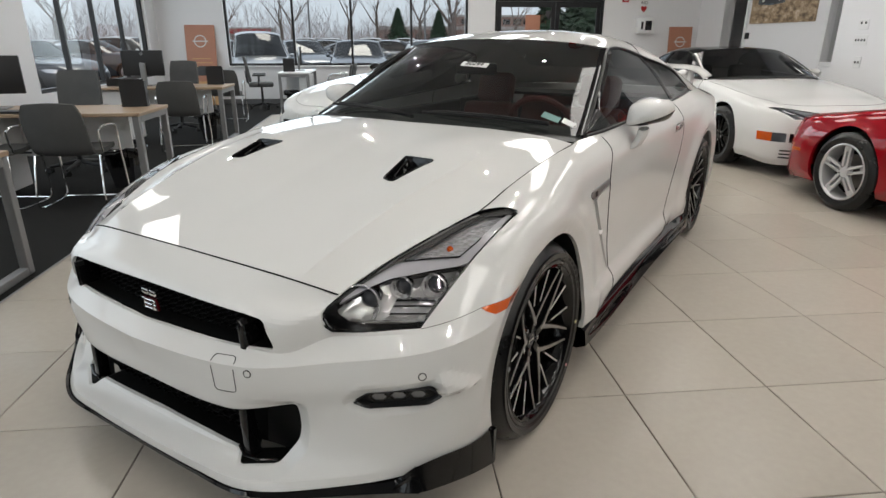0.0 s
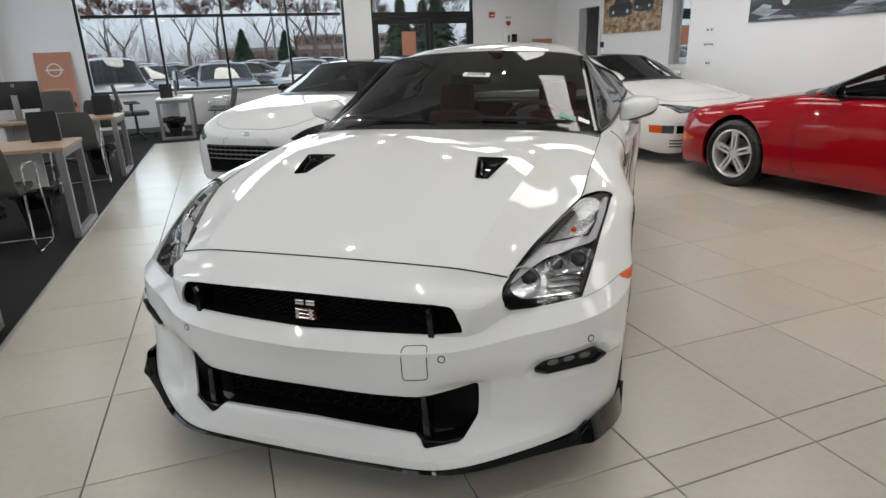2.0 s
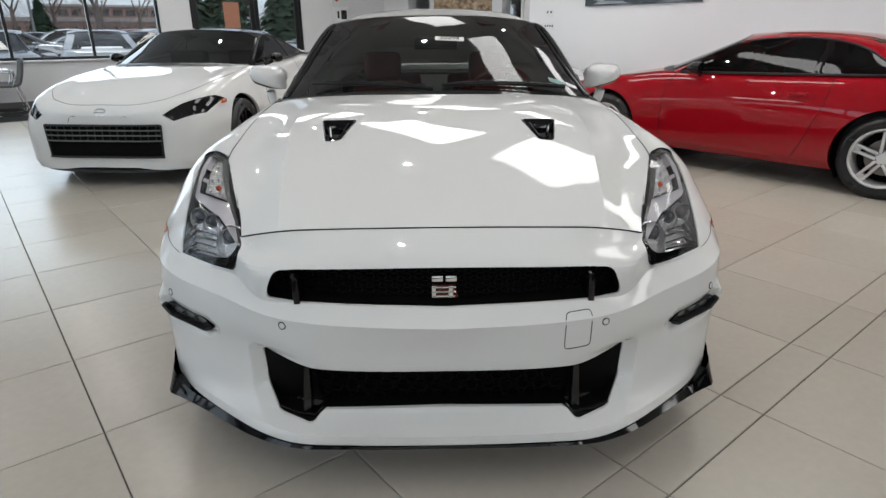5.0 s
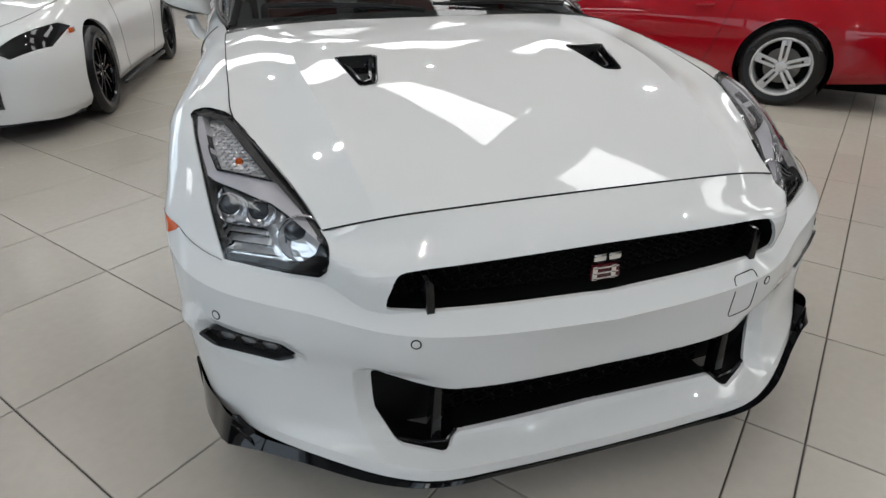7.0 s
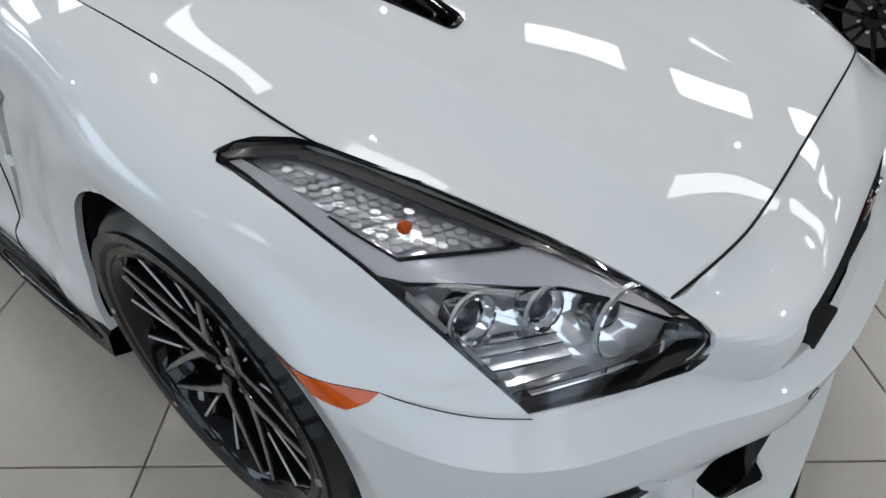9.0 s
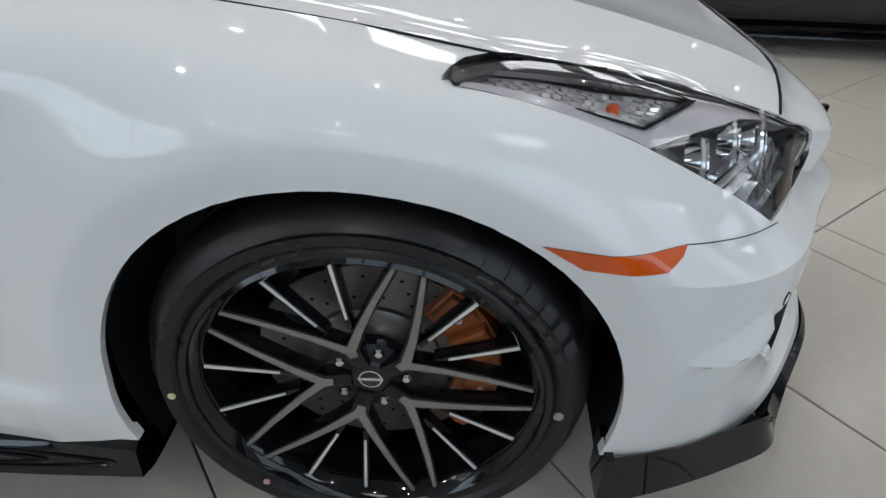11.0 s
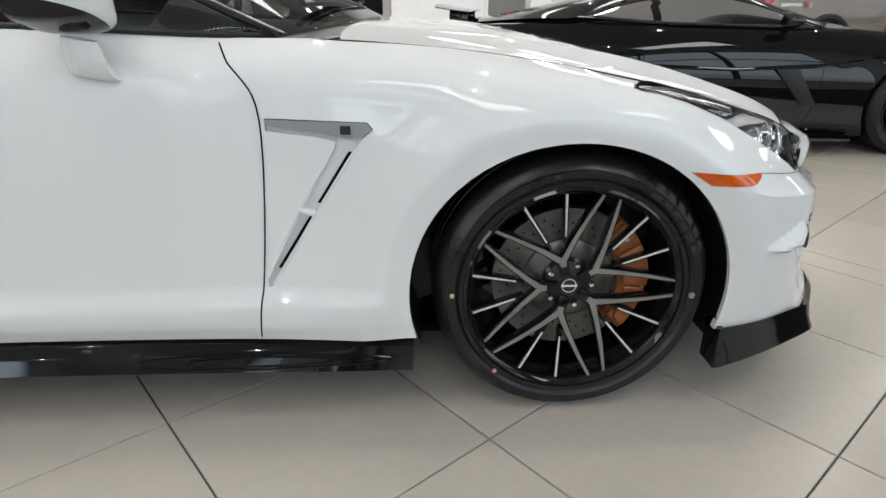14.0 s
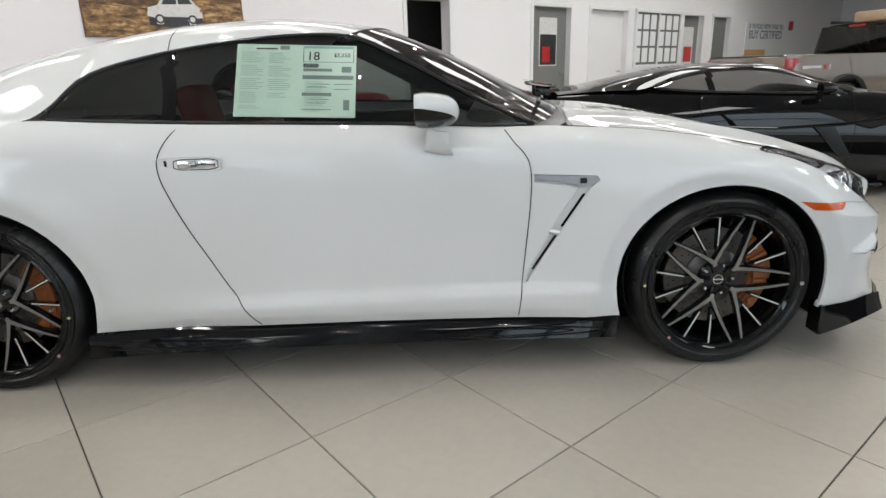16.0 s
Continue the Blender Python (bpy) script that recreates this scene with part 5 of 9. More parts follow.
lip_ob = part("front_lip", both(bm), "gloss_black", gtr, "gloss black front splitter lip", sharp=22)
for s in (1, -1):
    bm = bmesh.new()
    face_ = [(.790, -.722, .190), (.805, -.716, .212), (.838, -.684, .244), (.852, -.670, .238), (.860, -.686, .192)]
    va = [bm.verts.new((x * s, y, z)) for x, y, z in face_]
    vb = [bm.verts.new((x * s * .985, y + .03, z)) for x, y, z in face_]
    mid_ = bm.verts.new((.830 * s, -.688, .215))
    for i in range(5):
        j = (i + 1) % 5
        bm.faces.new((va[i], va[j], mid_))
        bm.faces.new((va[i], vb[i], vb[j], va[j]))
    part("lip_fin", bm, "gloss_black", lip_ob, sharp=10)
# sills
SILL = [[(.90, .40, .238), (.888, .60, .238), (.878, .9, .238), (.875, 1.4, .238), (.88, 1.9, .236), (.90, 2.2, .232), (.93, 2.42, .228)],
        [(.932, .405, .215), (.92, .60, .215), (.915, .9, .214), (.914, 1.4, .213), (.918, 1.9, .21), (.93, 2.2, .208), (.94, 2.42, .205)],
        [(.938, .408, .150), (.945, .60, .155), (.945, .9, .160), (.94, 1.4, .160), (.944, 1.9, .155), (.948, 2.2, .150), (.945, 2.42, .14)],
        [(.90, .41, .132), (.90, .60, .135), (.90, .9, .140), (.90, 1.4, .140), (.90, 1.9, .138), (.905, 2.2, .13), (.90, 2.42, .12)],
        [(.70, .41, .135), (.70, .60, .135), (.70, .9, .140), (.70, 1.4, .140), (.70, 1.9, .138), (.70, 2.2, .13), (.70, 2.42, .12)]]
half = bmesh.new()
grid(half, loft(SILL, 60, 3, creases=(1, 2)))
other = mirrored(half)
part("side_sill", half, "gloss_black", gtr, "gloss black side sill")
part("side_sill", other, "gloss_black", gtr, "gloss black side sill")
sill_bm = bmesh.new()
grid(sill_bm, loft(SILL, 60, 3, creases=(1, 2)))
SILL_TREE = BVHTree.FromBMesh(sill_bm)
sill_bm.free()
for s in (1, -1):
    for y0, y1 in ((.45, 1.10), (1.72, 2.36)):
        for grow in (1.0, .62):
            bm = bmesh.new()
            ring = []
            for k in range(40):
                a = 2 * math.pi * k / 40
                y, z = (y0 + y1) / 2 + (y1 - y0) / 2 * grow * math.cos(a), .183 + .017 * grow * math.sin(a) * (1 + .25 * math.cos(a))
                hit_ = SILL_TREE.ray_cast(Vector((2, y, z)), Vector((-1, 0, 0)))
                if hit_[0]:
                    ring.append((hit_[0].x * s + .0005 * s, y, z))
            tube(bm, ring, .0032, 6, closed=True)
            part("sill_recess", bm, "gloss_black", gtr)

# wheel wells, floor pan
for s in (1, -1):
    for cy, r in ((0.0, .42), (2.78, .425)):
        bm = bmesh.new()
        prof = [(.88, r - .006), (.62, r), (.60, .06)]
        n = 40
        rings = []
        for x, rr in prof:
            rings.append([bm.verts.new((x * s, cy + rr * math.cos(radians(a)), .345 + rr * math.sin(radians(a)))) for a in np.linspace(-22, 202, n)])
        for a, b in zip(rings, rings[1:]):
            for i in range(n - 1):
                bm.faces.new((a[i], a[i + 1], b[i + 1], b[i]))
        part("wheel_well", bm, "satin_black", gtr)
part("floor_pan", boxm(-.72, -.42, .135, .72, 3.55, .16), "void", gtr)
for w, y0, y1 in ((.56, -.70, -.40), (.86, .42, 2.35), (.8, 3.2, 3.5)):
    part("under_tray", boxm(-w, y0, .19, w, y1, .23), "void", gtr)
part("engine_bay", boxm(-.58, -.62, .2, .58, .50, .62), "void", gtr)

# fender air outlet behind the front wheel
for s in (1, -1):
    bm = vent_bm.copy() if s > 0 else mirrored(vent_bm)
    for v in bm.verts:
        v.co.x -= .014 * s
    vent = part("side_outlet", bm, "pearl", gtr, "slanted air outlet behind the front wheel")

    def on_side(y, z, out=0.0):
        return Vector(((skin_x(y, z) + out) * s, y, z))
    bm = bmesh.new()
    blade = [(.728, .782), (.500, .772), (.488, .757), (.515, .738), (.560, .741), (.62, .753), (.728, .768)]
    a = [bm.verts.new(on_side(y, z, .004)) for y, z in blade]
    b = [bm.verts.new(on_side(y, z, -.025)) for y, z in blade]
    bm.faces.new(a if s > 0 else a[::-1])
    for i in range(len(a)):
        j = (i + 1) % len(a)
        bm.faces.new((a[i], b[i], b[j], a[j]))
    part("outlet_blade", bm, "blade_silver", vent, "satin silver blade with a small emblem")
    bm = bmesh.new()
    c0 = on_side(.548, .757, .005)
    box(bm, -.001, -.012, -.010, .001, .012, .010, m=Matrix.Translation(c0))
    part("outlet_emblem", bm, "satin_black", vent)
    for t0, t1 in ((.04, .42), (.52, .93)):
        bm = bmesh.new()
        e0, e1 = Vector((.5375, .718)), Vector((.748, .398))
        f0, f1 = Vector((.527, .718)), Vector((.741, .396))
        q = [e0.lerp(e1, t0), e0.lerp(e1, t1), f0.lerp(f1, t1), f0.lerp(f1, t0)]
        rr = [bm.verts.new(on_side(p.x, p.y, -.0105)) for p in q]
        r2 = [bm.verts.new(on_side(p.x, p.y, -.013)) for p in q]
        bm.faces.new(r2)
        for i in range(4):
            j = (i + 1) % 4
            bm.faces.new((rr[i], rr[j], r2[j], r2[i]))
        part("outlet_slot", bm, "void", vent)
    bm = bmesh.new()
    pts = [on_side(p[0], p[1], -.002) for p in ((.574, .722), (.626, .640), (.672, .565), (.718, .478), (.757, .396))]
    tube(bm, pts, .003, 8)
    pts = [on_side(p[0], p[1], -.002) for p in ((.515, .732), (.572, .647), (.63, .560), (.685, .474), (.746, .380))]
    tube(bm, pts, .0035, 8)
    pts = [on_side(p[0], p[1], -.004) for p in ((.630, .560), (.668, .568))]
    tube(bm, pts, .010, 8)
    part("outlet_edge", bm, "pearl", vent)

# upper shell: pillars, roof, tail
UPPER = [
    [(.592, 1.40, 1.299), (.583, 1.65, 1.303), (.578, 1.874, 1.286), (.585, 2.09, 1.257), (.61, 2.212, 1.232), (.675, 2.313, 1.199), (.735, 2.38, 1.161), (.795, 2.45, 1.085), (.832, 2.53, 1.030), (.826, 2.72, 1.024), (.79, 3.05, 1.003), (.745, 3.3, .984), (.66, 3.52, .968)],
    [(.50, 1.36, 1.318), (.50, 1.65, 1.348), (.50, 1.874, 1.345), (.505, 2.09, 1.326), (.515, 2.25, 1.308), (.535, 2.40, 1.282), (.56, 2.55, 1.243), (.60, 2.70, 1.198), (.64, 2.86, 1.140), (.66, 3.0, 1.085), (.65, 3.15, 1.04), (.61, 3.33, 1.0), (.55, 3.54, .972)],
    [(.27, 1.30, 1.338), (.27, 1.65, 1.381), (.27, 1.874, 1.385), (.27, 2.09, 1.372), (.28, 2.25, 1.353), (.29, 2.40, 1.328), (.31, 2.55, 1.295), (.33, 2.72, 1.252), (.36, 2.90, 1.195), (.38, 3.06, 1.135), (.39, 3.2, 1.075), (.38, 3.37, 1.015), (.35, 3.56, .975)],
    [(0, 1.272, 1.343), (0, 1.65, 1.390), (0, 1.874, 1.394), (0, 2.09, 1.383), (0, 2.25, 1.365), (0, 2.40, 1.342), (0, 2.55, 1.310), (0, 2.72, 1.268), (0, 2.90, 1.212), (0, 3.06, 1.150), (0, 3.2, 1.088), (0, 3.37, 1.02), (0, 3.57, .978)],
]
bm = bmesh.new()
grid(bm, loft(UPPER, 90, 8))
BACK = [(.46, 2.36, 1.3), (.30, 2.30, 1.3), (-.02, 2.28, 1.3), (-.02, 3.12, 1.1), (.30, 3.09, 1.1), (.47, 3.02, 1.1), (.52, 2.95, 1.1)]
back_glass = carve(bm, BACK, (0, 0, 1), keep=True)
tail_bm = split(bm, lambda c: c.y > 2.1)
part("roof", both(bm), "pearl", gtr, sharp=40)
part("tail_shell", both(tail_bm), "pearl", gtr, sharp=40)
part("rear_window", both(back_glass), "car_glass", gtr, "tinted rear window").visible_shadow = False

# windscreen
g = loft([[(0, .50, .985), (.4, .555, .978), (.66, .645, .962), (.742, .70, .953)],
          [(0, .78, 1.122), (.37, .82, 1.110), (.60, .89, 1.082), (.690, .945, 1.062)],
          [(0, 1.07, 1.262), (.34, 1.10, 1.247), (.55, 1.16, 1.214), (.637, 1.195, 1.192)],
          [(0, 1.275, 1.341), (.30, 1.305, 1.332), (.50, 1.36, 1.312), (.588, 1.395, 1.292)]], 30, 8)
bm = bmesh.new()
grid(bm, g)
part("windscreen", both(bm), "car_glass", gtr, "tinted windscreen with paper stickers").visible_shadow = False
bm = bmesh.new()
e = g[:, -1]
for s in (1, -1):
    bm = bmesh.new()
    pil = [[(e[i][0] - .012, e[i][1] - .014, e[i][2] + .004) for i in range(0, len(e), 3)],
           [(e[i][0] + .012, e[i][1] + .008, e[i][2] + .007) for i in range(0, len(e), 3)],
           [(e[i][0] + .026, e[i][1] + .045, e[i][2] - .010) for i in range(0, len(e), 3)],
           [(e[i][0] + .020, e[i][1] + .075, e[i][2] - .030) for i in range(0, len(e), 3)]]
    gg = loft([[(x * s, y, z) for x, y, z in l] for l in pil], 24, 3)
    grid(bm, gg)
    part("front_pillar", bm, "gloss_black", gtr, "gloss black front pillar")
# cowl and wipers
bm = bmesh.new()
grid(bm, loft([[(0, .465, .966), (.4, .505, .962), (.68, .585, .944), (.76, .66, .938)], [(0, .56, .985), (.4, .60, .98), (.66, .68, .964), (.745, .735, .955)]], 20, 3))
part("cowl", both(bm), "satin_black", gtr)
for x0, x1, yo in ((.62, .02, .0), (-.02, -.60, .012)):
    bm = bmesh.new()
    pts = spline([(x0, .655 + yo - (0.10 if abs(x0) < .3 else 0), 1.0), ((x0 + x1) / 2, .60 + yo, 1.022), (x1, .585 + yo + (.07 if abs(x1) > .4 else 0), 1.022)], 10)
    tube(bm, list(pts), .008, 6)
    tube(bm, [tuple(p + np.array([0, -.012, .010])) for p in pts[::2]], .005, 6)
    part("wiper", bm, "satin_black", gtr)

# side glass with black surround
G0 = [(.745, .712, .951), (.772, .83, .955), (.792, 1.0, .964), (.806, 1.2, .973), (.815, 1.6, .988), (.82, 2.0, 1.002), (.825, 2.3, 1.016), (.825, 2.49, 1.026)]
G1 = [(.742, .725, .962), (.722, .87, 1.025), (.697, 1.0, 1.096), (.655, 1.2, 1.205), (.620, 1.33, 1.270), (.598, 1.44, 1.295), (.583, 1.65, 1.298), (.577, 1.874, 1.281), (.583, 2.09, 1.252), (.608, 2.212, 1.227), (.672, 2.313, 1.194), (.730, 2.378, 1.156), (.79, 2.445, 1.08), (.818, 2.488, 1.036)]
GM = [tuple((a + b) / 2 + d for a, b, d in zip(p, q, (.012, 0, .003))) for p, q in zip(spline(G0, 24), spline(G1, 24))]
side_g = loft([G0, GM, G1], 80, 8)
for s in (1, -1):
    bm = bmesh.new()
    grid(bm, side_g * np.array([s, 1, 1]))
    quarter = carve(bm, [(0, 2.085, 1.4), (0, 2.045, .9), (0, 2.8, .9), (0, 2.8, 1.4)], (1, 0, 0), keep=True)
    part("side_window", bm, "car_glass", gtr, "tinted door window").visible_shadow = False
    part("quarter_window", quarter, "car_glass", gtr, "tinted rear quarter window").visible_shadow = False
    bm = bmesh.new()
    o = np.array([.004 * s, 0, 0])
    low_edge, top_edge = side_g[0] * np.array([s, 1, 1]) + o, side_g[-1] * np.array([s, 1, 1]) + o
    tube(bm, list(low_edge[::2]), .008, 6)
    tube(bm, list(top_edge[::2]), .0075, 6)
    part("window_seal", bm, "satin_black", gtr)
    bm = bmesh.new()
    col = [side_g[k][int(np.argmin(abs(side_g[k][:, 1] - (2.045 + .04 * k / (len(side_g) - 1)))))] for k in range(len(side_g))]
    strip = [[(p[0] * s + .003 * s, p[1] - .022, p[2]) for p in col], [(p[0] * s + .006 * s, p[1], p[2]) for p in col], [(p[0] * s + .003 * s, p[1] + .03, p[2]) for p in col]]
    grid(bm, loft(strip, 12, 2))
    part("rear_pillar_trim", bm, "gloss_black", gtr)
    bm = bmesh.new()
    tri = [(.748 * s, .74, .958), (.786 * s, .985, .967), (.735 * s, .93, 1.045)]
    vs = [bm.verts.new((x + .006 * s, y, z)) for x, y, z in tri]
    bm.faces.new(vs)
    rim(bm, (-.02 * s, 0, 0))
    part("mirror_sail", bm, "satin_black", gtr)

# door mirrors
for s in (1, -1):
    lines = []
    outline = smooth_corners([(.106, 0, .020), (.086, 0, .062), (-.02, 0, .066), (-.086, 0, .040), (-.096, 0, -.062), (-.02, 0, -.058), (.082, 0, -.026)], .022, 4)
    for f, k in ((0, .01), (.06, .50), (.22, .80), (.50, .96), (.85, 1.0), (1.0, .95)):
        ring = [((.917 + q.x * k + .008 * f) * s, 1.0 + .15 * f + .05 * max(0, q.x) * k, 1.018 + q.z * k + .004 * f) for q in outline]
        ring.append(ring[0])
        lines.append(ring)
    bm = bmesh.new()
    grid(bm, loft(lines, 40, 5))
    bmesh.ops.bisect_plane(bm, geom=bm.verts[:] + bm.edges[:] + bm.faces[:], plane_co=(.917 * s, 1.0, .986), plane_no=(-.34 * s, -.12, 1))
    low_bm = split(bm, lambda c: c.z - .986 - (c.y - 1.0) * .12 - (c.x * s - .917) * .34 < 0)
    mirror = part("door_mirror", bm, "pearl", gtr, "white door mirror with a black lower half", sharp=50)
    part("mirror_base", low_bm, "gloss_black", mirror)
    bm = bmesh.new()
    ring = [bm.verts.new(((.905 + .012 + q0 * .088) * s, 1.156, 1.032 + q1 * .058)) for q0, q1 in ((math.cos(radians(a)), math.sin(radians(a))) for a in range(0, 360, 20))]
    bm.faces.new(ring)
    part("mirror_glass", bm, "chrome", mirror)
    bm = bmesh.new()
    st = []
    for px, pz, w, d in ((.86, .872, .060, .030), (.885, .885, .050, .026), (.905, .92, .042, .024), (.910, .945, .040, .024), (.913, .955, .036, .022)):
        ring = [((px + d * math.sin(radians(a))) * s, 1.075 + w * math.cos(radians(a)), pz + .3 * d * math.cos(radians(a))) for a in range(0, 361, 24)]
        st.append(ring)
    grid(bm, loft(st, 12, 4))
    part("mirror_stalk", bm, "pearl", mirror, sharp=60)

# door handles
for s in (1, -1):
    parent = doors[0 if s > 0 else 1]
    bm = bmesh.new()
    c = Vector(((skin_x(1.965, .862) + .002) * s, 1.965, .862))
    n = 20
    for rx, rz, dx, mt in ((.118, .026, .0, "pearl"),):
        ring = []
        for k, (f, o) in enumerate(((1.0, -.001), (.97, .003), (.93, .002))):
            ring.append([bm.verts.new((c.x + o * s - (.0035 * (math.cos(2 * math.pi * i / n) ** 1)) * -s * 0, c.y + (rx * f) * max(-1, min(1, 1.25 * math.cos(2 * math.pi * i / n))), c.z + (rz * f) * max(-1, min(1, 1.25 * math.sin(2 * math.pi * i / n))))) for i in range(n)])
        for a, b in zip(ring, ring[1:]):
            for i in range(n):
                bm.faces.new((a[i], a[(i + 1) % n], b[(i + 1) % n], b[i]))
        bm.faces.new(ring[-1])
    part("handle_plate", bm, "pearl", parent)
    bm = bmesh.new()
    tube(bm, [(c.x + .0008 * s, c.y - .028 + .078 * max(-1, min(1, 1.2 * math.cos(radians(a)))), c.z + .0185 * max(-1, min(1, 1.2 * math.sin(radians(a))))) for a in range(0, 361, 15)], .0022, 6)
    part("handle_gap", bm, "shut", parent)
    bm = bmesh.new()
    box(bm, c.x - .004, c.y - .098, c.z - .014, c.x + .004, c.y + .036, c.z + .014, .0035)
    part("handle", bm, "chrome", parent, "flush satin silver door handle")
    bm = bmesh.new()
    box(bm, c.x - .002, c.y - .075, c.z - .008, c.x + .0056, c.y + .012, c.z + .008, .003)
    part("handle_flap", bm, "chrome", parent)
    bm = bmesh.new()
    box(bm, c.x - .002, c.y + .072, c.z - .016, c.x + .0042, c.y + .084, c.z + .016, .001)
    part("handle_button", bm, "black_plastic", parent)

# panel gaps: thin dark grooves on the surfaces
def groove(name, pts, r=.0019, parent=None, n=None):
    bm = bmesh.new()
    tube(bm, list(spline(pts, n or 8 * len(pts))), r, 6)
    return part(name, bm, "shut", parent or gtr)


for s in (1, -1):
    front_gap = [((skin_x(y, z) + .001) * s, y, z) for _, y, z in spline([(0, .80, .90), (0, .752, .84), (0, .740, .786), (0, .740, .70), (0, .752, .55), (0, .768, .40), (0, .78, .30), (0, .786, .245)], 28)]
    rear_gap = [((skin_x(y, z) + .0008) * s, y, z) for y, z in ((1.775, .24), (1.80, .27), (1.83, .31), (1.86, .36), (1.885, .40), (1.94, .51), (1.995, .62), (2.04, .73), (2.070, .82), (2.072, .88), (2.045, .94))]
    groove("door_gap", [((skin_x(.828, .940) + .001) * s, .828, .940), ((skin_x(.815, .922) + .001) * s, .815, .922)] + front_gap)
    groove("door_gap", rear_gap + [(.831 * s, 2.0, .993)])
    edge = [(x * s, y, z - .001) for x, y, z in HOOD[-1][3:]]
    groove("hood_gap", [(.70 * s, -.34, .806), (.749 * s, -.205, .8375)] + edge[2:] + [(.757 * s, .66, .944)], .0019)
    seam = [(.803, -.588, .6255), (.85, -.53, .634), (.885, -.465, .644), (.897, -.43, .648)]
    groove("bumper_gap", [(x * s, y, z) for x, y, z in seam], .0008)
    groove("roof_gap", [(.588 * s, 2.1, 1.258), (.55 * s, 2.1, 1.300), (.505 * s, 2.1, 1.3255), (.40 * s, 2.1, 1.351)], .0018)
groove("hood_front_gap", [(x, y, z + .0005) for x, y, z in ([(-a, b, c) for a, b, c in reversed(BUMPER[10][1:5])] + BUMPER[10][:5])], .0024, n=60)
bm = bmesh.new()
loop = smooth_corners([(.325, -.8805, .545), (.398, -.873, .549), (.398, -.880, .447), (.325, -.888, .440)], .014, 4)
loop = [a.lerp(b, f) for a, b in zip(loop, loop[1:] + loop[:1]) for f in (0, .25, .5, .75)]
on_nose = []
for p in loop:
    hit_ = SKIN_TREE.ray_cast(Vector((p.x, -2, p.z)), Vector((0, 1, 0)))
    on_nose.append(Vector((p.x, hit_[0].y - .0004, p.z)) if hit_[0] else p)
tube(bm, on_nose, .0012, 6, closed=True)
part("tow_cap_gap", bm, "shut", gtr)

# rear wing on two feet, tail lamps
bm = bmesh.new()
wing = [[(0, 3.36, 1.135), (.45, 3.36, 1.133), (.67, 3.38, 1.115), (.76, 3.42, 1.06)], [(0, 3.46, 1.152), (.45, 3.46, 1.150), (.68, 3.48, 1.130), (.78, 3.51, 1.07)],
        [(0, 3.60, 1.158), (.45, 3.60, 1.156), (.69, 3.61, 1.134), (.79, 3.62, 1.07)], [(0, 3.59, 1.14), (.45, 3.59, 1.138), (.67, 3.60, 1.114), (.76, 3.60, 1.05)], [(0, 3.36, 1.13), (.45, 3.36, 1.128), (.665, 3.38, 1.11), (.755, 3.42, 1.055)]]
grid(bm, loft(wing, 24, 3, creases=(2, 3)))
wing_ob = part("rear_wing", both(bm), "pearl", gtr, "pearl white rear wing")
for s in (1, -1):
    bm = bmesh.new()
    prism(bm, [(3.40, .97), (3.58, .965), (3.60, 1.11), (3.44, 1.11)], .03, Matrix.Translation((s * .66, 0, 0)) @ Matrix.Rotation(radians(90), 4, "Z"), .004)
    part("wing_foot", bm, "pearl", wing_ob)
    for x in (.42, .66):
        bm = bmesh.new()
        lathe(bm, [(.0001, 3.735), (.055, 3.725), (.07, 3.70), (.07, 3.60)], 28, "x", Matrix.Translation((x * s, 0, .84)) @ Matrix.Rotation(radians(90), 4, "Z"))
        part("tail_lamp", bm, "lamp_red", gtr, "round red tail lamp")

# cabin
part("cabin_floor", boxm(-.70, .55, .20, .70, 2.9, .26), "dark_trim", gtr)
bm = bmesh.new()
grid(bm, loft([[(-.70, .74, .93), (0, .66, .955), (.70, .74, .93)], [(-.70, .95, .95), (0, .92, .965), (.70, .95, .95)], [(-.69, 1.12, .90), (0, 1.15, .90), (.69, 1.12, .90)], [(-.68, 1.10, .60), (0, 1.12, .60), (.68, 1.10, .60)]], 30, 5))
part("dashboard", bm, "dark_trim", gtr, "dark dashboard")
for s in (1, -1):
    part("door_card", boxm(.70 * s - .03, .8, .3, .70 * s + .04, 2.1, .93, .02), "dark_trim", gtr)
    part("rear_card", boxm(.66 * s - .03, 2.1, .3, .66 * s + .04, 2.9, .94, .02), "dark_trim", gtr)


def seat_shape(cx, y, z0, back, w, mat, name, lean=18):
    root = part(name, boxm(cx - w, y, z0, cx + w, y + .50, z0 + .16, .05, 3), mat, gtr, "red leather seat")
    part("backrest", boxm(-w, -.06, 0, w, .07, back, .05, 3, Matrix.Translation((cx, y + .50, z0 + .06)) @ Matrix.Rotation(radians(-lean), 4, "X")), mat, root)
    for q in (-1, 1):
        part("bolster", boxm(q * w - .045, -.13, .05, q * w + .045, .07, back * .75, .04, 3, Matrix.Translation((cx, y + .50, z0 + .06)) @ Matrix.Rotation(radians(-lean), 4, "X")), "dark_trim", root)
    return root


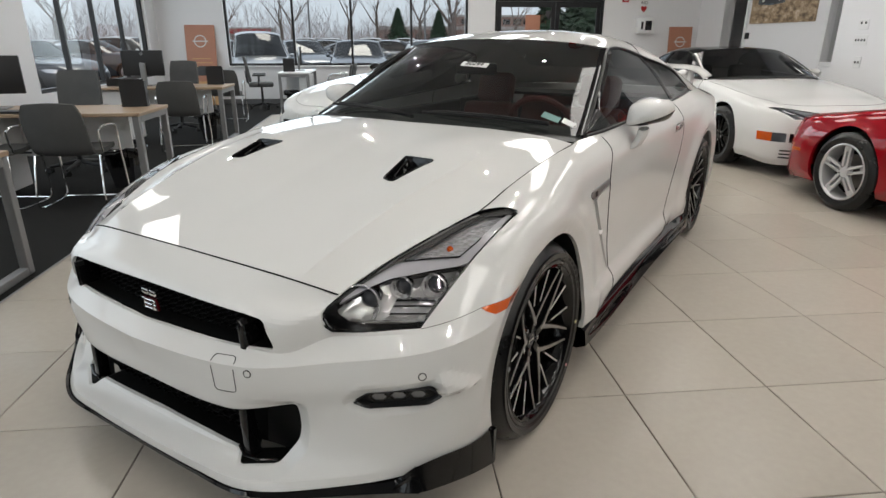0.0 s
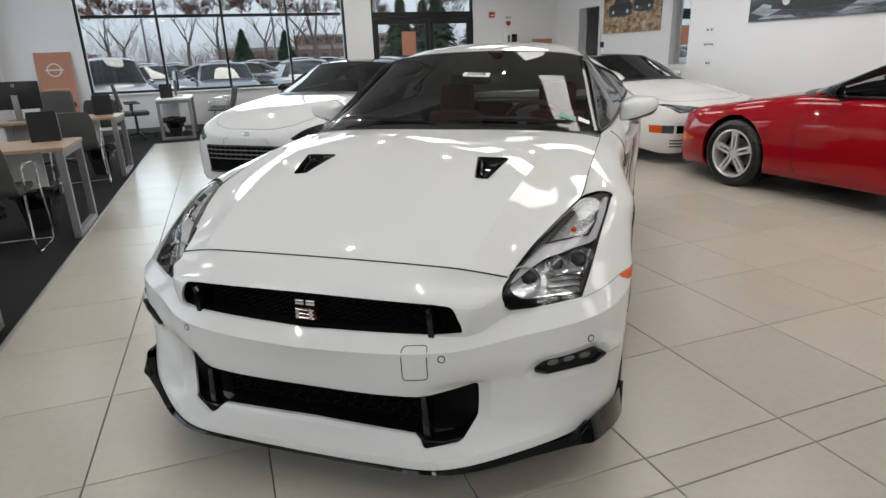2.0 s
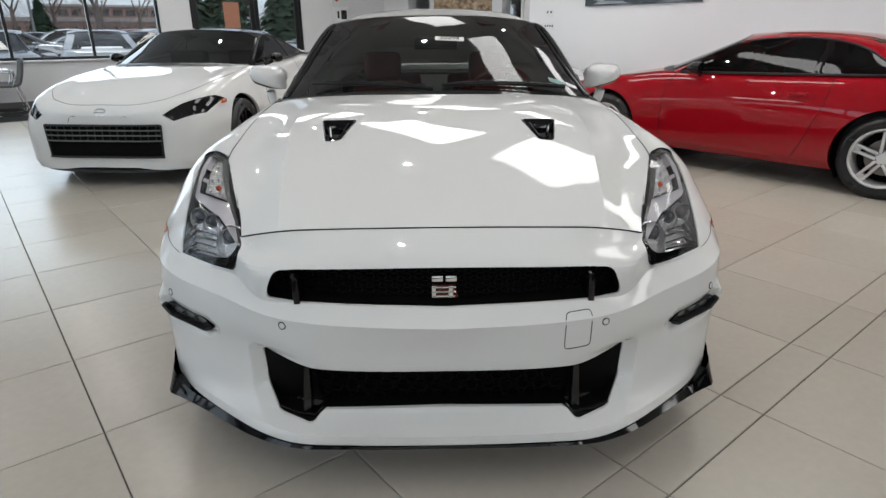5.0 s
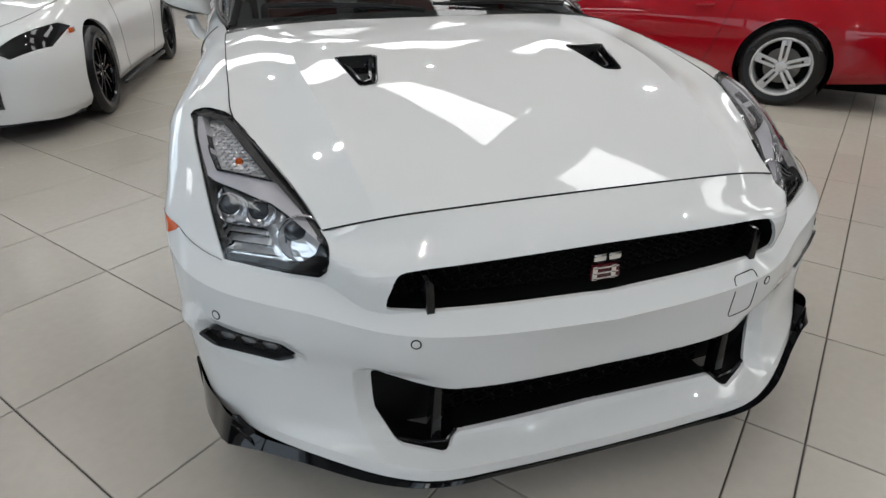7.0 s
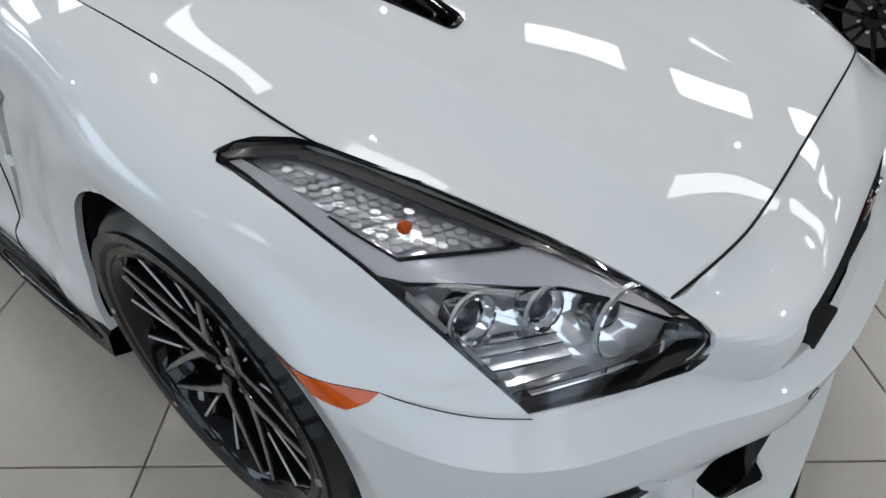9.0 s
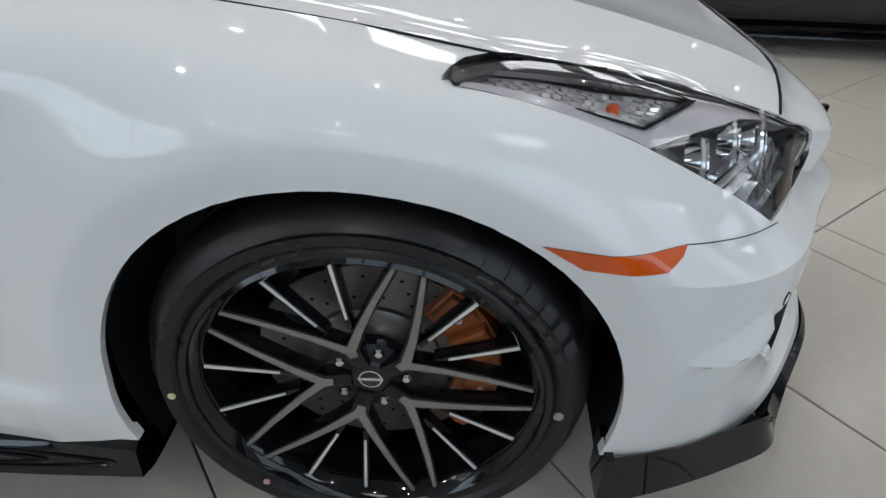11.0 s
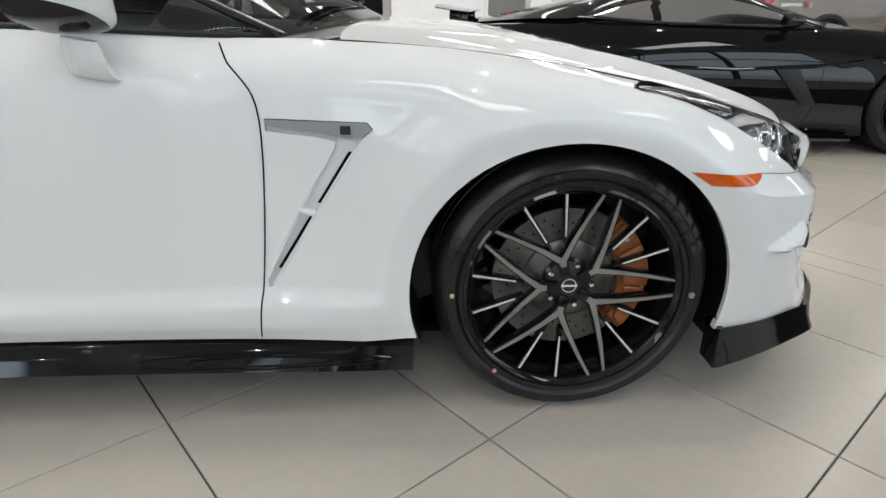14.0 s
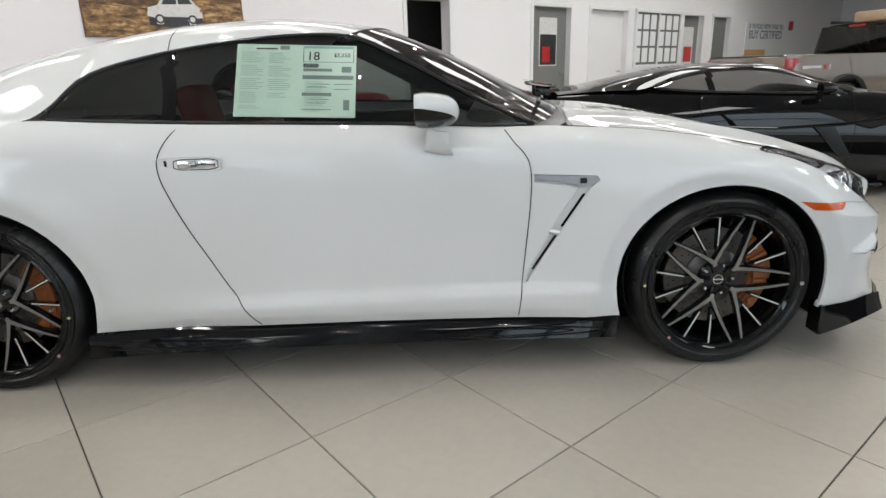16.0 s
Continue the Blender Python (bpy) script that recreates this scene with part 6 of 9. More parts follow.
for s in (1, -1):
    st = seat_shape(.37 * s, 1.35, .34, .56, .20, "red_leather", "front_seat")
    part("headrest", boxm(-.13, -.05, 0, .13, .06, .20, .04, 3, Matrix.Translation((.37 * s, 2.06, .93)) @ Matrix.Rotation(radians(-14), 4, "X")), "red_leather", st)
    seat_shape(.33 * s, 2.22, .42, .50, .22, "red_leather", "rear_seat", 28)
part("parcel_shelf", boxm(-.62, 2.72, .93, .62, 3.1, .95), "dark_trim", gtr)
bm = bmesh.new()
wm = Matrix.Translation((.37, 1.18, .90)) @ Matrix.Rotation(radians(-65), 4, "X")
pts = [wm @ Vector((.18 * math.cos(a), .18 * math.sin(a), 0)) for a in np.linspace(0, 2 * math.pi, 33)[:-1]]
tube(bm, pts, .016, 8, closed=True)
box(bm, -.17, -.03, -.01, .17, .03, .01, .008, m=wm)
part("steering_wheel", bm, "red_leather", gtr, "red and black steering wheel")
part("rear_mirror", boxm(-.12, 1.11, 1.165, .12, 1.14, 1.225, .012, 2), "black_plastic", gtr)

# stickers on the glass
def sheet(name, corners, mat, parent, label="", lift=(0, 0, 0), n=6):
    a, b, c, d = (Vector(q) + Vector(lift) for q in corners)
    bm = bmesh.new()
    vs = [[bm.verts.new(a.lerp(b, i / n).lerp(d.lerp(c, i / n), j / n)) for i in range(n + 1)] for j in range(n + 1)]
    for j in range(n):
        for i in range(n):
            bm.faces.new((vs[j][i], vs[j][i + 1], vs[j + 1][i + 1], vs[j + 1][i]))
    rim(bm, (0, 0, -.0004))
    return part(name, bm, mat, parent, label)


STK = [(-.797, 1.815, 1.018), (-.797, 1.375, 1.0), (-.648, 1.368, 1.252), (-.640, 1.812, 1.272)]
stk = sheet("price_sticker", STK, "sticker", gtr, "pale green printed price sheet inside the door window", (-.010, 0, 0))


def print_bar(u0, v0, u1, v1, mat="ink"):
    a, b, c, d = (Vector(q) for q in STK)

    def at_uv(u, v):
        return a.lerp(b, u).lerp(d.lerp(c, u), v) + Vector((-.0115, 0, 0))
    bm = bmesh.new()
    bm.faces.new([bm.verts.new(at_uv(u, v)) for u, v in ((u0, v0), (u1, v0), (u1, v1), (u0, v1))])
    return part("print_bar", bm, mat, stk, smooth=False)


rng = random.Random(4)
for k in range(30):
    y = .88 - .0265 * k
    if k % 7 != 6:
        print_bar(.04, y, .04 + rng.uniform(.12, .20), y + .009, "faint_ink")
        if k < 24:
            print_bar(.27, y - .008, .27 + rng.uniform(.10, .20), y + .001, "faint_ink")
        if k > 10:
            print_bar(.575, y - .03, .575 + rng.uniform(.10, .19), y - .022, "faint_ink")
for u0, v0, u1, v1, mt in ((.16, .93, .34, .95, "black_ink"), (.555, .955, .98, .985, "teal"), (.56, .63, .80, .67, "ink"), (.555, .52, .98, .575, "ink"), (.555, .29, .80, .335, "ink"), (.555, .10, .80, .11, "ink"),
                           (.60, .45, .78, .46, "ink"), (.60, .41, .76, .42, "ink"), (.82, .45, .97, .46, "ink"), (.82, .38, .95, .39, "ink"), (.90, .10, .95, .24, "ink"), (.88, .62, .96, .70, "ink"), (.36, .93, .44, .985, "ink"),
                           (.555, .76, .98, .765, "black_ink"), (.555, .76, .56, .95, "black_ink"), (.975, .76, .98, .95, "black_ink"), (.60, .24, .78, .25, "ink"), (.60, .19, .75, .20, "ink"), (.56, .68, .68, .74, "ink")):
    print_bar(u0, v0, u1, v1, mt)
a, b, c, d = (Vector(q) for q in STK)
ex = (b - a).normalized()
ez = (d - a - ex * (d - a).dot(ex)).normalized()
en = ex.cross(ez)
base = Matrix((( ex.x, ez.x, en.x, 0), (ex.y, ez.y, en.y, 0), (ex.z, ez.z, en.z, 0), (0, 0, 0, 1)))
for txt, u, v, size in (("18", .64, .84, .05), ("$3,600", .62, .71, .022), ("$5,250", .88, .86, .022)):
    p = a.lerp(b, u).lerp(d.lerp(c, u), v) + Vector((-.0125, 0, 0))
    words("print", txt, size, "black_ink", Matrix.Translation(p) @ base, stk)
# stock number strip and inspection stickers on the windscreen
screen_bm = bmesh.new()
grid(screen_bm, g)
SCREEN_TREE = BVHTree.FromBMesh(screen_bm)
screen_bm.free()


def screen_point(x, y):
    hit_ = SCREEN_TREE.ray_cast(Vector((abs(x), y, 2)), Vector((0, 0, -1)))
    return Vector((x, y, hit_[0].z))


def screen_sheet(name, x0, x1, y0, y1, mat, label, lift=.004):
    q = [screen_point(x0, y0), screen_point(x1, y0), screen_point(x1, y1), screen_point(x0, y1)]
    return sheet(name, q, mat, gtr, label, (0, .0, -lift), 4), q


num, q = screen_sheet("stock_sticker", -.005, .145, .965, 1.005, "paper", "white stock number strip on the windscreen", -.003)
ex = (q[1] - q[0]).normalized()
ez = (q[3] - q[0] - ex * (q[3] - q[0]).dot(ex)).normalized()
en = ex.cross(ez)
base = Matrix(((ex.x, ez.x, en.x, 0), (ex.y, ez.y, en.y, 0), (ex.z, ez.z, en.z, 0), (0, 0, 0, 1)))
words("stock_number", "20294", .042, "black_ink", Matrix.Translation(sum(q, Vector()) / 4 + Vector((0, -.001, .0065))) @ base, num)
screen_sheet("inspection_sticker", .555, .635, .715, .755, "teal", "small teal inspection sticker on the windscreen", -.003)
screen_sheet("inspection_sticker", .645, .70, .73, .765, "paper", "small white inspection sticker on the windscreen", -.003)

# wheels
dots_front = [(-8, .300, "dot_yellow", .006), (171, .300, "dot_grey", .008), (-131 + 90, .300, "dot_pink", .006)]
split_spoke_wheel(gtr, 0.0, .792, .356, .265, 1, .195, 18.5, dots_front)
split_spoke_wheel(gtr, 0.0, .792, .356, .265, -1, .195, 37.0, [(179, .307, "dot_yellow", .006), (-1.5, .300, "dot_grey", .008), (228, .291, "dot_pink", .006)])
split_spoke_wheel(gtr, 2.78, .787, .356, .285, 1, .19, 50.0, dots_front)
split_spoke_wheel(gtr, 2.78, .787, .356, .285, -1, .19, 12.0, dots_front)

# ---- the other vehicles: built nose towards -y with the front axle at y = 0, then placed ----
def plain_wheel(car, y, x, ro, rr, width, side, style, mat):
    """A road wheel. style: five broad split spokes, or five slim ones."""
    h = width / 2
    m = Matrix.Translation((x * side, y, ro - 0.004))
    if side < 0:
        m = m @ Matrix.Rotation(math.pi, 4, "Z")
    bm = bmesh.new()
    lathe(bm, [(rr - 0.016, h - 0.02), (rr - 0.006, h - 0.008), (rr + 0.004, h - 0.012), (rr + 0.006, h - 0.03), (rr - 0.01, h - 0.05), (rr - 0.02, -h + 0.04), (rr - 0.025, -h + 0.04), (rr - 0.025, h - 0.06), (rr - 0.018, h - 0.035)], 48, closed=True)
    wheel = part("wheel", bm, mat, car, "silver five-spoke alloy wheel" if mat == "silver_wheel" else "black alloy wheel")
    wheel.matrix_basis = m
    tp = [(rr, -h + 0.03), (rr + 0.01, -h + 0.01), ((ro + rr) / 2, -h), (ro - 0.02, -h + 0.012), (ro, -h + 0.04), (ro, h - 0.04), (ro - 0.02, h - 0.012), ((ro + rr) / 2, h), (rr + 0.01, h - 0.008), (rr + 0.003, h - 0.02)]
    part("tyre", lathe(bmesh.new(), tp, 56), "rubber", wheel)
    face = h - 0.03
    bm = bmesh.new()
    outs = []
    for k in range(5):
        c = 90 + 72 * k
        if style == "split":
            for s in (-1, 1):
                outs.append(bar_outline(polar(rr * .20, c + s * 26), polar(rr * .95, c + s * 6.5), .013, .011))
            outs.append(bar_outline(polar(rr * .72, c), polar(rr * .95, c), .010, .016))
        else:
            for s in (-1, 1):
                outs.append(bar_outline(polar(rr * .18, c + s * 18), polar(rr * .95, c + s * 13), .010, .008))
    flat_star(bm, outs, face - 0.03, face, 0.005)
    part("spoke", bm, mat, wheel)
    bm = bmesh.new()
    lathe(bm, [(0.0001, face - 0.004), (rr * .14, face - 0.005), (rr * .24, face - 0.014), (rr * .27, face - 0.035)], 30)
    part("hub", bm, mat, wheel)
    for k in range(5):
        yy, zz = polar(rr * .235, 54 + 72 * k)
        bm = bmesh.new()
        lathe(bm, [(0.0001, face - 0.002), (.010, face - 0.004), (.012, face - 0.012)], 8, m=Matrix.Translation((0, yy, zz)))
        part("lug_nut", bm, "black_plastic" if mat == "silver_wheel" else "chrome", wheel)
    bm = bmesh.new()
    lathe(bm, [(.0001, .01), (rr * .62, .01), (rr * .62, -.01)], 36)
    part("brake_disc", bm, "disc", wheel)
    bm = bmesh.new()
    lathe(bm, [(rr - .03, -.02), (.05, -.02)], 36)
    part("barrel", bm, "void", wheel)
    return wheel


def build_car(name, label, paint, sp, m, res=1.0, category="car", group=""):
    """A closed car from stations along its length.
    body: (y, half width, low edge, side-swell height, edge height, edge half width, middle height)."""
    car = thing(name, label, category, None, group)
    b = sp["body"]
    lines = [[], [], [], [], [], [], [], [], []]
    for y, w, zl, zs, ze, we, zc in b:
        row = [(w - sp.get("tuck", .04), zl), (w - .008, zl + .06), (w, (zl + zs) / 2), (w - .002, zs), (w * .5 + we * .5 + .012, zs + (ze - zs) * .62), (we, ze), (we * .72, ze + (zc - ze) * .52), (we * .36, ze + (zc - ze) * .9), (0, zc)]
        for k, (x, z) in enumerate(row):
            lines[k].append((max(x, 0), y, z))
    g = loft(lines, int(150 * res), max(2, int(5 * res)), creases=(1,))
    bm = bmesh.new()
    grid(bm, g)
    tree_ = BVHTree.FromBMesh(bm)
    ax = [0.0, sp["wb"]]
    for cy in ax:
        carve(bm, circle_loop(.9, cy, sp["ro"], sp["ro"] + sp.get("gap", .045), 40), (1, 0, 0), lambda c: c.x > .45 and abs(c.y - cy) < .6)
    cuts = []
    for nm, loop, along, near, mat, lb, sink in sp.get("cuts", ()):
        k = carve(bm, loop, along, near, keep=True)
        cuts.append((nm, k, mat, lb, sink, Vector(along).normalized()))
    # the body's cover goes on under the glass, and is cut away there
    ghx = sp["cabin"]
    carve(bm, [(x, y, 1) for x, y in ghx], (0, 0, 1), lambda c: c.z > sp["cabin_z"])
    rim(bm, lambda c: Vector((-.03, 0, 0)) if c.z < sp["cabin_z"] and c.x > .5 else Vector((0, 0, 0)), lambda c: c.x > .01)
    part("body", both(bm), paint, car, sharp=42)
    for nm, ring in (("nose_panel", [ln[0] for ln in lines]), ("tail_panel", [ln[-1] for ln in lines])):
        bm = bmesh.new()
        left = [bm.verts.new((-x, y, z)) for x, y, z in ring[::-1] if x > .001]
        bm.faces.new([bm.verts.new(p) for p in ring] + left)
        part(nm, bm, paint, car)
    for nm, k, mat, lb, sink, d in cuts:
        for s in ((1, -1) if max(v.co.x for v in k.verts) > 0 and min(v.co.x for v in k.verts) > .02 else (0,)):
            kk = both(k.copy()) if s == 0 else (k.copy() if s > 0 else mirrored(k))
            dd = Vector((d.x * (s if s else 1), d.y, d.z))
            for v in kk.verts:
                v.co -= dd * sink
            part(nm, kk, mat, car, lb)
    # glasshouse
    G0_, G1_, up = sp["belt"], sp["rail"], sp["upper"]
    n = int(60 * res)
    mid = [tuple((p + q) / 2 + d for p, q, d in zip(a, c, (.015, 0, .002))) for a, c in zip(spline(G0_, 14), spline(G1_, 14))]
    sg = loft([G0_, mid, G1_], n, max(2, int(4 * res)))
    glass = sp.get("glass", "dark_glass")
    for s in (1, -1):
        bm = bmesh.new()
        grid(bm, sg * np.array([s, 1, 1]))
        ob = part("side_window", bm, glass, car)
        bm = bmesh.new()
        e0, e1 = sg[0] * np.array([s, 1, 1]), sg[-1] * np.array([s, 1, 1])
        tube(bm, list(e0[::3]), .010, 6)
        tube(bm, list(e1[::3]), .009, 6)
        part("window_seal", bm, "satin_black", car)
        for py in sp.get("pillars", ()):
            bm = bmesh.new()
            col = [sg[k][int(np.argmin(abs(sg[k][:, 1] - py)))] for k in range(len(sg))]
            grid(bm, [[(p[0] * s + .004 * s, p[1] - .028, p[2]) for p in col], [(p[0] * s + .008 * s, p[1], p[2]) for p in col], [(p[0] * s + .004 * s, p[1] + .028, p[2]) for p in col]])
            part("door_pillar", bm, "gloss_black", car)
    ug = loft(up, n, max(2, int(5 * res)))
    bm = bmesh.new()
    grid(bm, ug)
    y0, y1 = sp["back_window"]
    backg = split(bm, lambda c: y0 < c.y < y1 and c.x < sp["back_half"] )
    roof_split = sp.get("roof_split")
    if roof_split:
        tail = split(bm, lambda c: c.y > roof_split)
        part("rear_shell", both(tail), paint, car, sharp=42)
    part("roof", both(bm), sp.get("roof_paint", paint), car, sharp=42)
    if backg.verts:
        part("rear_window", both(backg), glass, car)
    ws = loft(sp["screen"], int(24 * res) + 4, max(2, int(4 * res)))
    bm = bmesh.new()
    grid(bm, ws)
    part("windscreen", both(bm), glass, car)
    for s in (1, -1):
        e = ws[:, -1]
        bm = bmesh.new()
        grid(bm, loft([[(s * (p[0] + dx), p[1] + dy, p[2] + dz) for p in e] for dx, dy, dz in ((-.012, -.02, .002), (.014, .004, .006), (.022, .04, -.012), (.012, .06, -.03))], 16, 2))
        part("front_pillar", bm, sp.get("pillar_paint", paint), car)
    bm = bmesh.new()
    e = ws[0]
    grid(bm, both_row(e))
    part("cowl", bm, "satin_black", car)
    # cabin block
    part("cabin", boxm(-sp["cab_w"], sp["cab_y"][0], .25, sp["cab_w"], sp["cab_y"][1], sp["cab_z"], .06, 2), "dark_trim", car)
    for s in (1, -1):
        part("seat", boxm(.36 * s - .22, sp["seat_y"] - .08, sp["cab_z"] - .1, .36 * s + .22, sp["seat_y"] + .08, sp["cab_z"] + .30, .05, 3, ), "dark_trim", car)
        x, y, z = sp["mirror"]
        bm = bmesh.new()
        lines_ = []
        for f, w, h_ in ((0, .02, .018), (.4, .058, .045), (.8, .068, .052), (1, .064, .047)):
            lines_.append([((x - .01 + w * math.cos(radians(a))) * s, y + .13 * f, z + h_ * math.sin(radians(a))) for a in range(0, 361, 30)])
        grid(bm, loft(lines_, 20, 3))
        bm.faces.new([bm.verts.new(((x - .01 + .064 * math.cos(radians(a))) * s, y + .129, z + .047 * math.sin(radians(a)))) for a in range(0, 360, 30)])
        mi = part("door_mirror", bm, sp.get("mirror_paint", paint), car)
        bm = bmesh.new()
        tube(bm, [((x - .14) * s, y + .07, z - .07), ((x - .05) * s, y + .07, z - .03), (x * s, y + .08, z)], .022, 8)
        part("mirror_stalk", bm, sp.get("mirror_paint", paint), mi)
    for cy in ax:
        for s in (1, -1):
            plain_wheel(car, cy, sp["track"], sp["ro"], sp["rr"], sp["tyre_w"], s, sp["style"], sp["wheel"])
            bm = bmesh.new()
            rr = sp["ro"] + .05
            rings = [[bm.verts.new((x * s, cy + q * math.cos(radians(a)), sp["ro"] + q * math.sin(radians(a)))) for a in np.linspace(-35, 215, 24)] for x, q in ((sp["track"] + .05, rr - .004), (.55, rr), (.54, .05))]
            for p, q in zip(rings, rings[1:]):
                for i in range(23):
                    bm.faces.new((p[i], p[i + 1], q[i + 1], q[i]))
            part("wheel_well", bm, "void", car)
    yb = [q[0] for q in b]
    part("floor_pan", boxm(-.66, yb[0] + .2, .14, .66, yb[-1] - .15, .22), "void", car)
    for pts, r in sp.get("gaps", ()):
        for s in (1, -1):
            bm = bmesh.new()
            line_ = []
            for x, y, z in spline(pts, 6 * len(pts)):
                across = x > .80
                hit_ = tree_.ray_cast(Vector((2, y, z)), Vector((-1, 0, 0))) if across else tree_.ray_cast(Vector((x, y, 2)), Vector((0, 0, -1)))
                line_.append(((hit_[0].x if hit_[0] and across else x) * s, y, hit_[0].z if hit_[0] and not across else z))
            tube(bm, line_, r * .8, 6)
            part("panel_gap", bm, "shut", car)
    car.matrix_world = m
    return car


def both_row(e):
    """A short dark apron in front of the windscreen's foot."""
    a = [(-p[0], p[1] - .09, p[2] - .012) for p in e[::-1]] + [(p[0], p[1] - .09, p[2] - .012) for p in e]
    c = [(-p[0], p[1] + .02, p[2] + .006) for p in e[::-1]] + [(p[0], p[1] + .02, p[2] + .006) for p in e]
    return [a, c]


def side_gap(b, ys):
    """Points down the flank at given (y, z), on the swell of the body."""
    out = []
    for y, z in ys:
        i = min(range(len(b) - 1), key=lambda k: 0 if b[k][0] <= y <= b[k + 1][0] else 9)
        t = (y - b[i][0]) / (b[i + 1][0] - b[i][0])
        q = [p + (r - p) * t for p, r in zip(b[i], b[i + 1])]
        _, w, zl, zs, ze, we, zc = q
        x = w if z < zs else w + (we - w) * ((z - zs) / (ze - zs)) ** 1.6
        out.append((x + .0005, y, z))
    return out


# the wedge-shaped coupe of the nineties (red and white)
WEDGE = [(-.965, .30, .17, .44, .54, .27, .545), (-.94, .50, .15, .44, .585, .44, .595), (-.86, .66, .13, .45, .632, .58, .645), (-.74, .78, .13, .46, .672, .68, .692), (-.55, .855, .16, .48, .712, .74, .745), (-.30, .888, .17, .52, .745, .765, .79),
         (0, .90, .18, .56, .80, .77, .848), (.30, .895, .18, .57, .84, .765, .90), (.55, .885, .18, .57, .865, .76, .94), (1.0, .88, .18, .57, .875, .765, .94), (1.5, .885, .18, .58, .885, .77, .95), (2.0, .895, .18, .59, .90, .775, .96),
         (2.57, .90, .19, .60, .915, .76, .97), (2.95, .885, .22, .60, .91, .73, .96), (3.25, .85, .25, .60, .90, .70, .935), (3.45, .78, .27, .59, .88, .64, .90), (3.53, .62, .30, .58, .85, .5, .86)]
WEDGE_SPEC = dict(
    body=WEDGE, wb=2.51, ro=.322, rr=.228, tyre_w=.235, track=.775, style="split", wheel="silver_wheel", tuck=.05,
    cabin=[(-.1, .50), (.70, .70), (.74, 1.2), (.74, 2.2), (.66, 2.62), (-.1, 2.9)], cabin_z=.80,
    belt=[(.735, .66, .885), (.765, .95, .892), (.775, 1.5, .905), (.775, 2.0, .918), (.765, 2.45, .93)],
    rail=[(.73, .68, .892), (.69, .95, 1.035), (.63, 1.22, 1.155), (.585, 1.5, 1.195), (.575, 1.85, 1.19), (.60, 2.15, 1.13), (.68, 2.36, 1.02), (.755, 2.45, .945)],
    upper=[[(.63, 1.24, 1.175), (.59, 1.5, 1.205), (.58, 1.85, 1.20), (.605, 2.15, 1.14), (.69, 2.38, 1.02), (.77, 2.55, .93), (.75, 2.9, .915), (.70, 3.25, .905)],
           [(.5, 1.22, 1.21), (.5, 1.5, 1.235), (.5, 1.85, 1.23), (.51, 2.15, 1.185), (.54, 2.45, 1.085), (.57, 2.8, .985), (.57, 3.0, .95), (.55, 3.3, .915)],
           [(.25, 1.19, 1.235), (.25, 1.5, 1.253), (.25, 1.85, 1.247), (.26, 2.15, 1.21), (.27, 2.5, 1.105), (.28, 2.85, 1.0), (.28, 3.05, .955), (.28, 3.32, .92)],
           [(0, 1.18, 1.24), (0, 1.5, 1.258), (0, 1.85, 1.252), (0, 2.15, 1.215), (0, 2.5, 1.11), (0, 2.85, 1.005), (0, 3.05, .96), (0, 3.33, .925)]],
    screen=[[(0, .44, .93), (.4, .48, .922), (.62, .57, .905), (.735, .655, .886)], [(0, .82, 1.09), (.35, .85, 1.08), (.56, .91, 1.055), (.67, .955, 1.03)], [(0, 1.18, 1.237), (.32, 1.195, 1.23), (.5, 1.225, 1.212), (.605, 1.245, 1.172)]],
    back_window=(2.2, 2.95), back_half=.5, roof_split=2.0, roof_paint="red_paint", pillar_paint=None, pillars=(1.92,),
    cab_w=.66, cab_y=(.75, 2.8), cab_z=.72, seat_y=1.65, mirror=(.90, .86, .94),
    cuts=[("headlamp", [(.27, -.9, .648), (.17, -.9, .546), (.60, -.75, .546), (.745, -.58, .672)], (.05, -1, .35), lambda c: c.y < -.3 and c.x > .12 and c.z > .45, "lens_glass", "slim slanted headlamp behind a dark lens", .008),
          ("turn_signal", [(.755, -.8, .365), (.755, -.8, .455), (.815, -.6, .458), (.81, -.6, .37)], (.35, -1, 0), lambda c: c.y < -.3 and c.x > .5, "amber", "amber turn signal", .004),
          ("fog_lamp", [(.635, -.8, .362), (.635, -.8, .453), (.748, -.7, .455), (.748, -.7, .364)], (.2, -1, 0), lambda c: c.y < -.4 and .55 < c.x < .78, "lens_glass", "clear lamp", .005),
          ("fog_lamp", [(.30, -.9, .355), (.30, -.9, .445), (.625, -.8, .452), (.625, -.8, .36)], (.1, -1, 0), lambda c: c.y < -.4 and .24 < c.x < .66, "gloss_black", "smoked fog lamp", .008)]
    + [("air_slot", [(.36, -.9, z), (.36, -.9, z + .016), (.68, -.75, z + .016), (.67, -.75, z)], (.15, -1, 0), lambda c: c.y < -.4 and .30 < c.x < .74, "void", "", .01) for z in (.20, .235, .270)],
    gaps=[(side_gap(WEDGE, [(.70, .88), (.65, .75), (.63, .5), (.65, .3), (.69, .22)]), .003), (side_gap(WEDGE, [(2.05, .90), (2.04, .75), (1.97, .5), (1.89, .3), (1.85, .22)]), .003),
          ([(.60, -.60, .668), (.70, -.3, .758), (.745, 0, .812), (.752, .3, .852), (.748, .55, .88)], .0025), ([(0, -.70, .672), (.35, -.69, .664), (.60, -.60, .668)], .0025)])
red_spec = dict(WEDGE_SPEC)
red_spec["pillar_paint"], red_spec["mirror_paint"] = "red_paint", "gloss_black"
white_spec = dict(WEDGE_SPEC, wheel="gloss_black", style="slim", pillar_paint="white_paint")
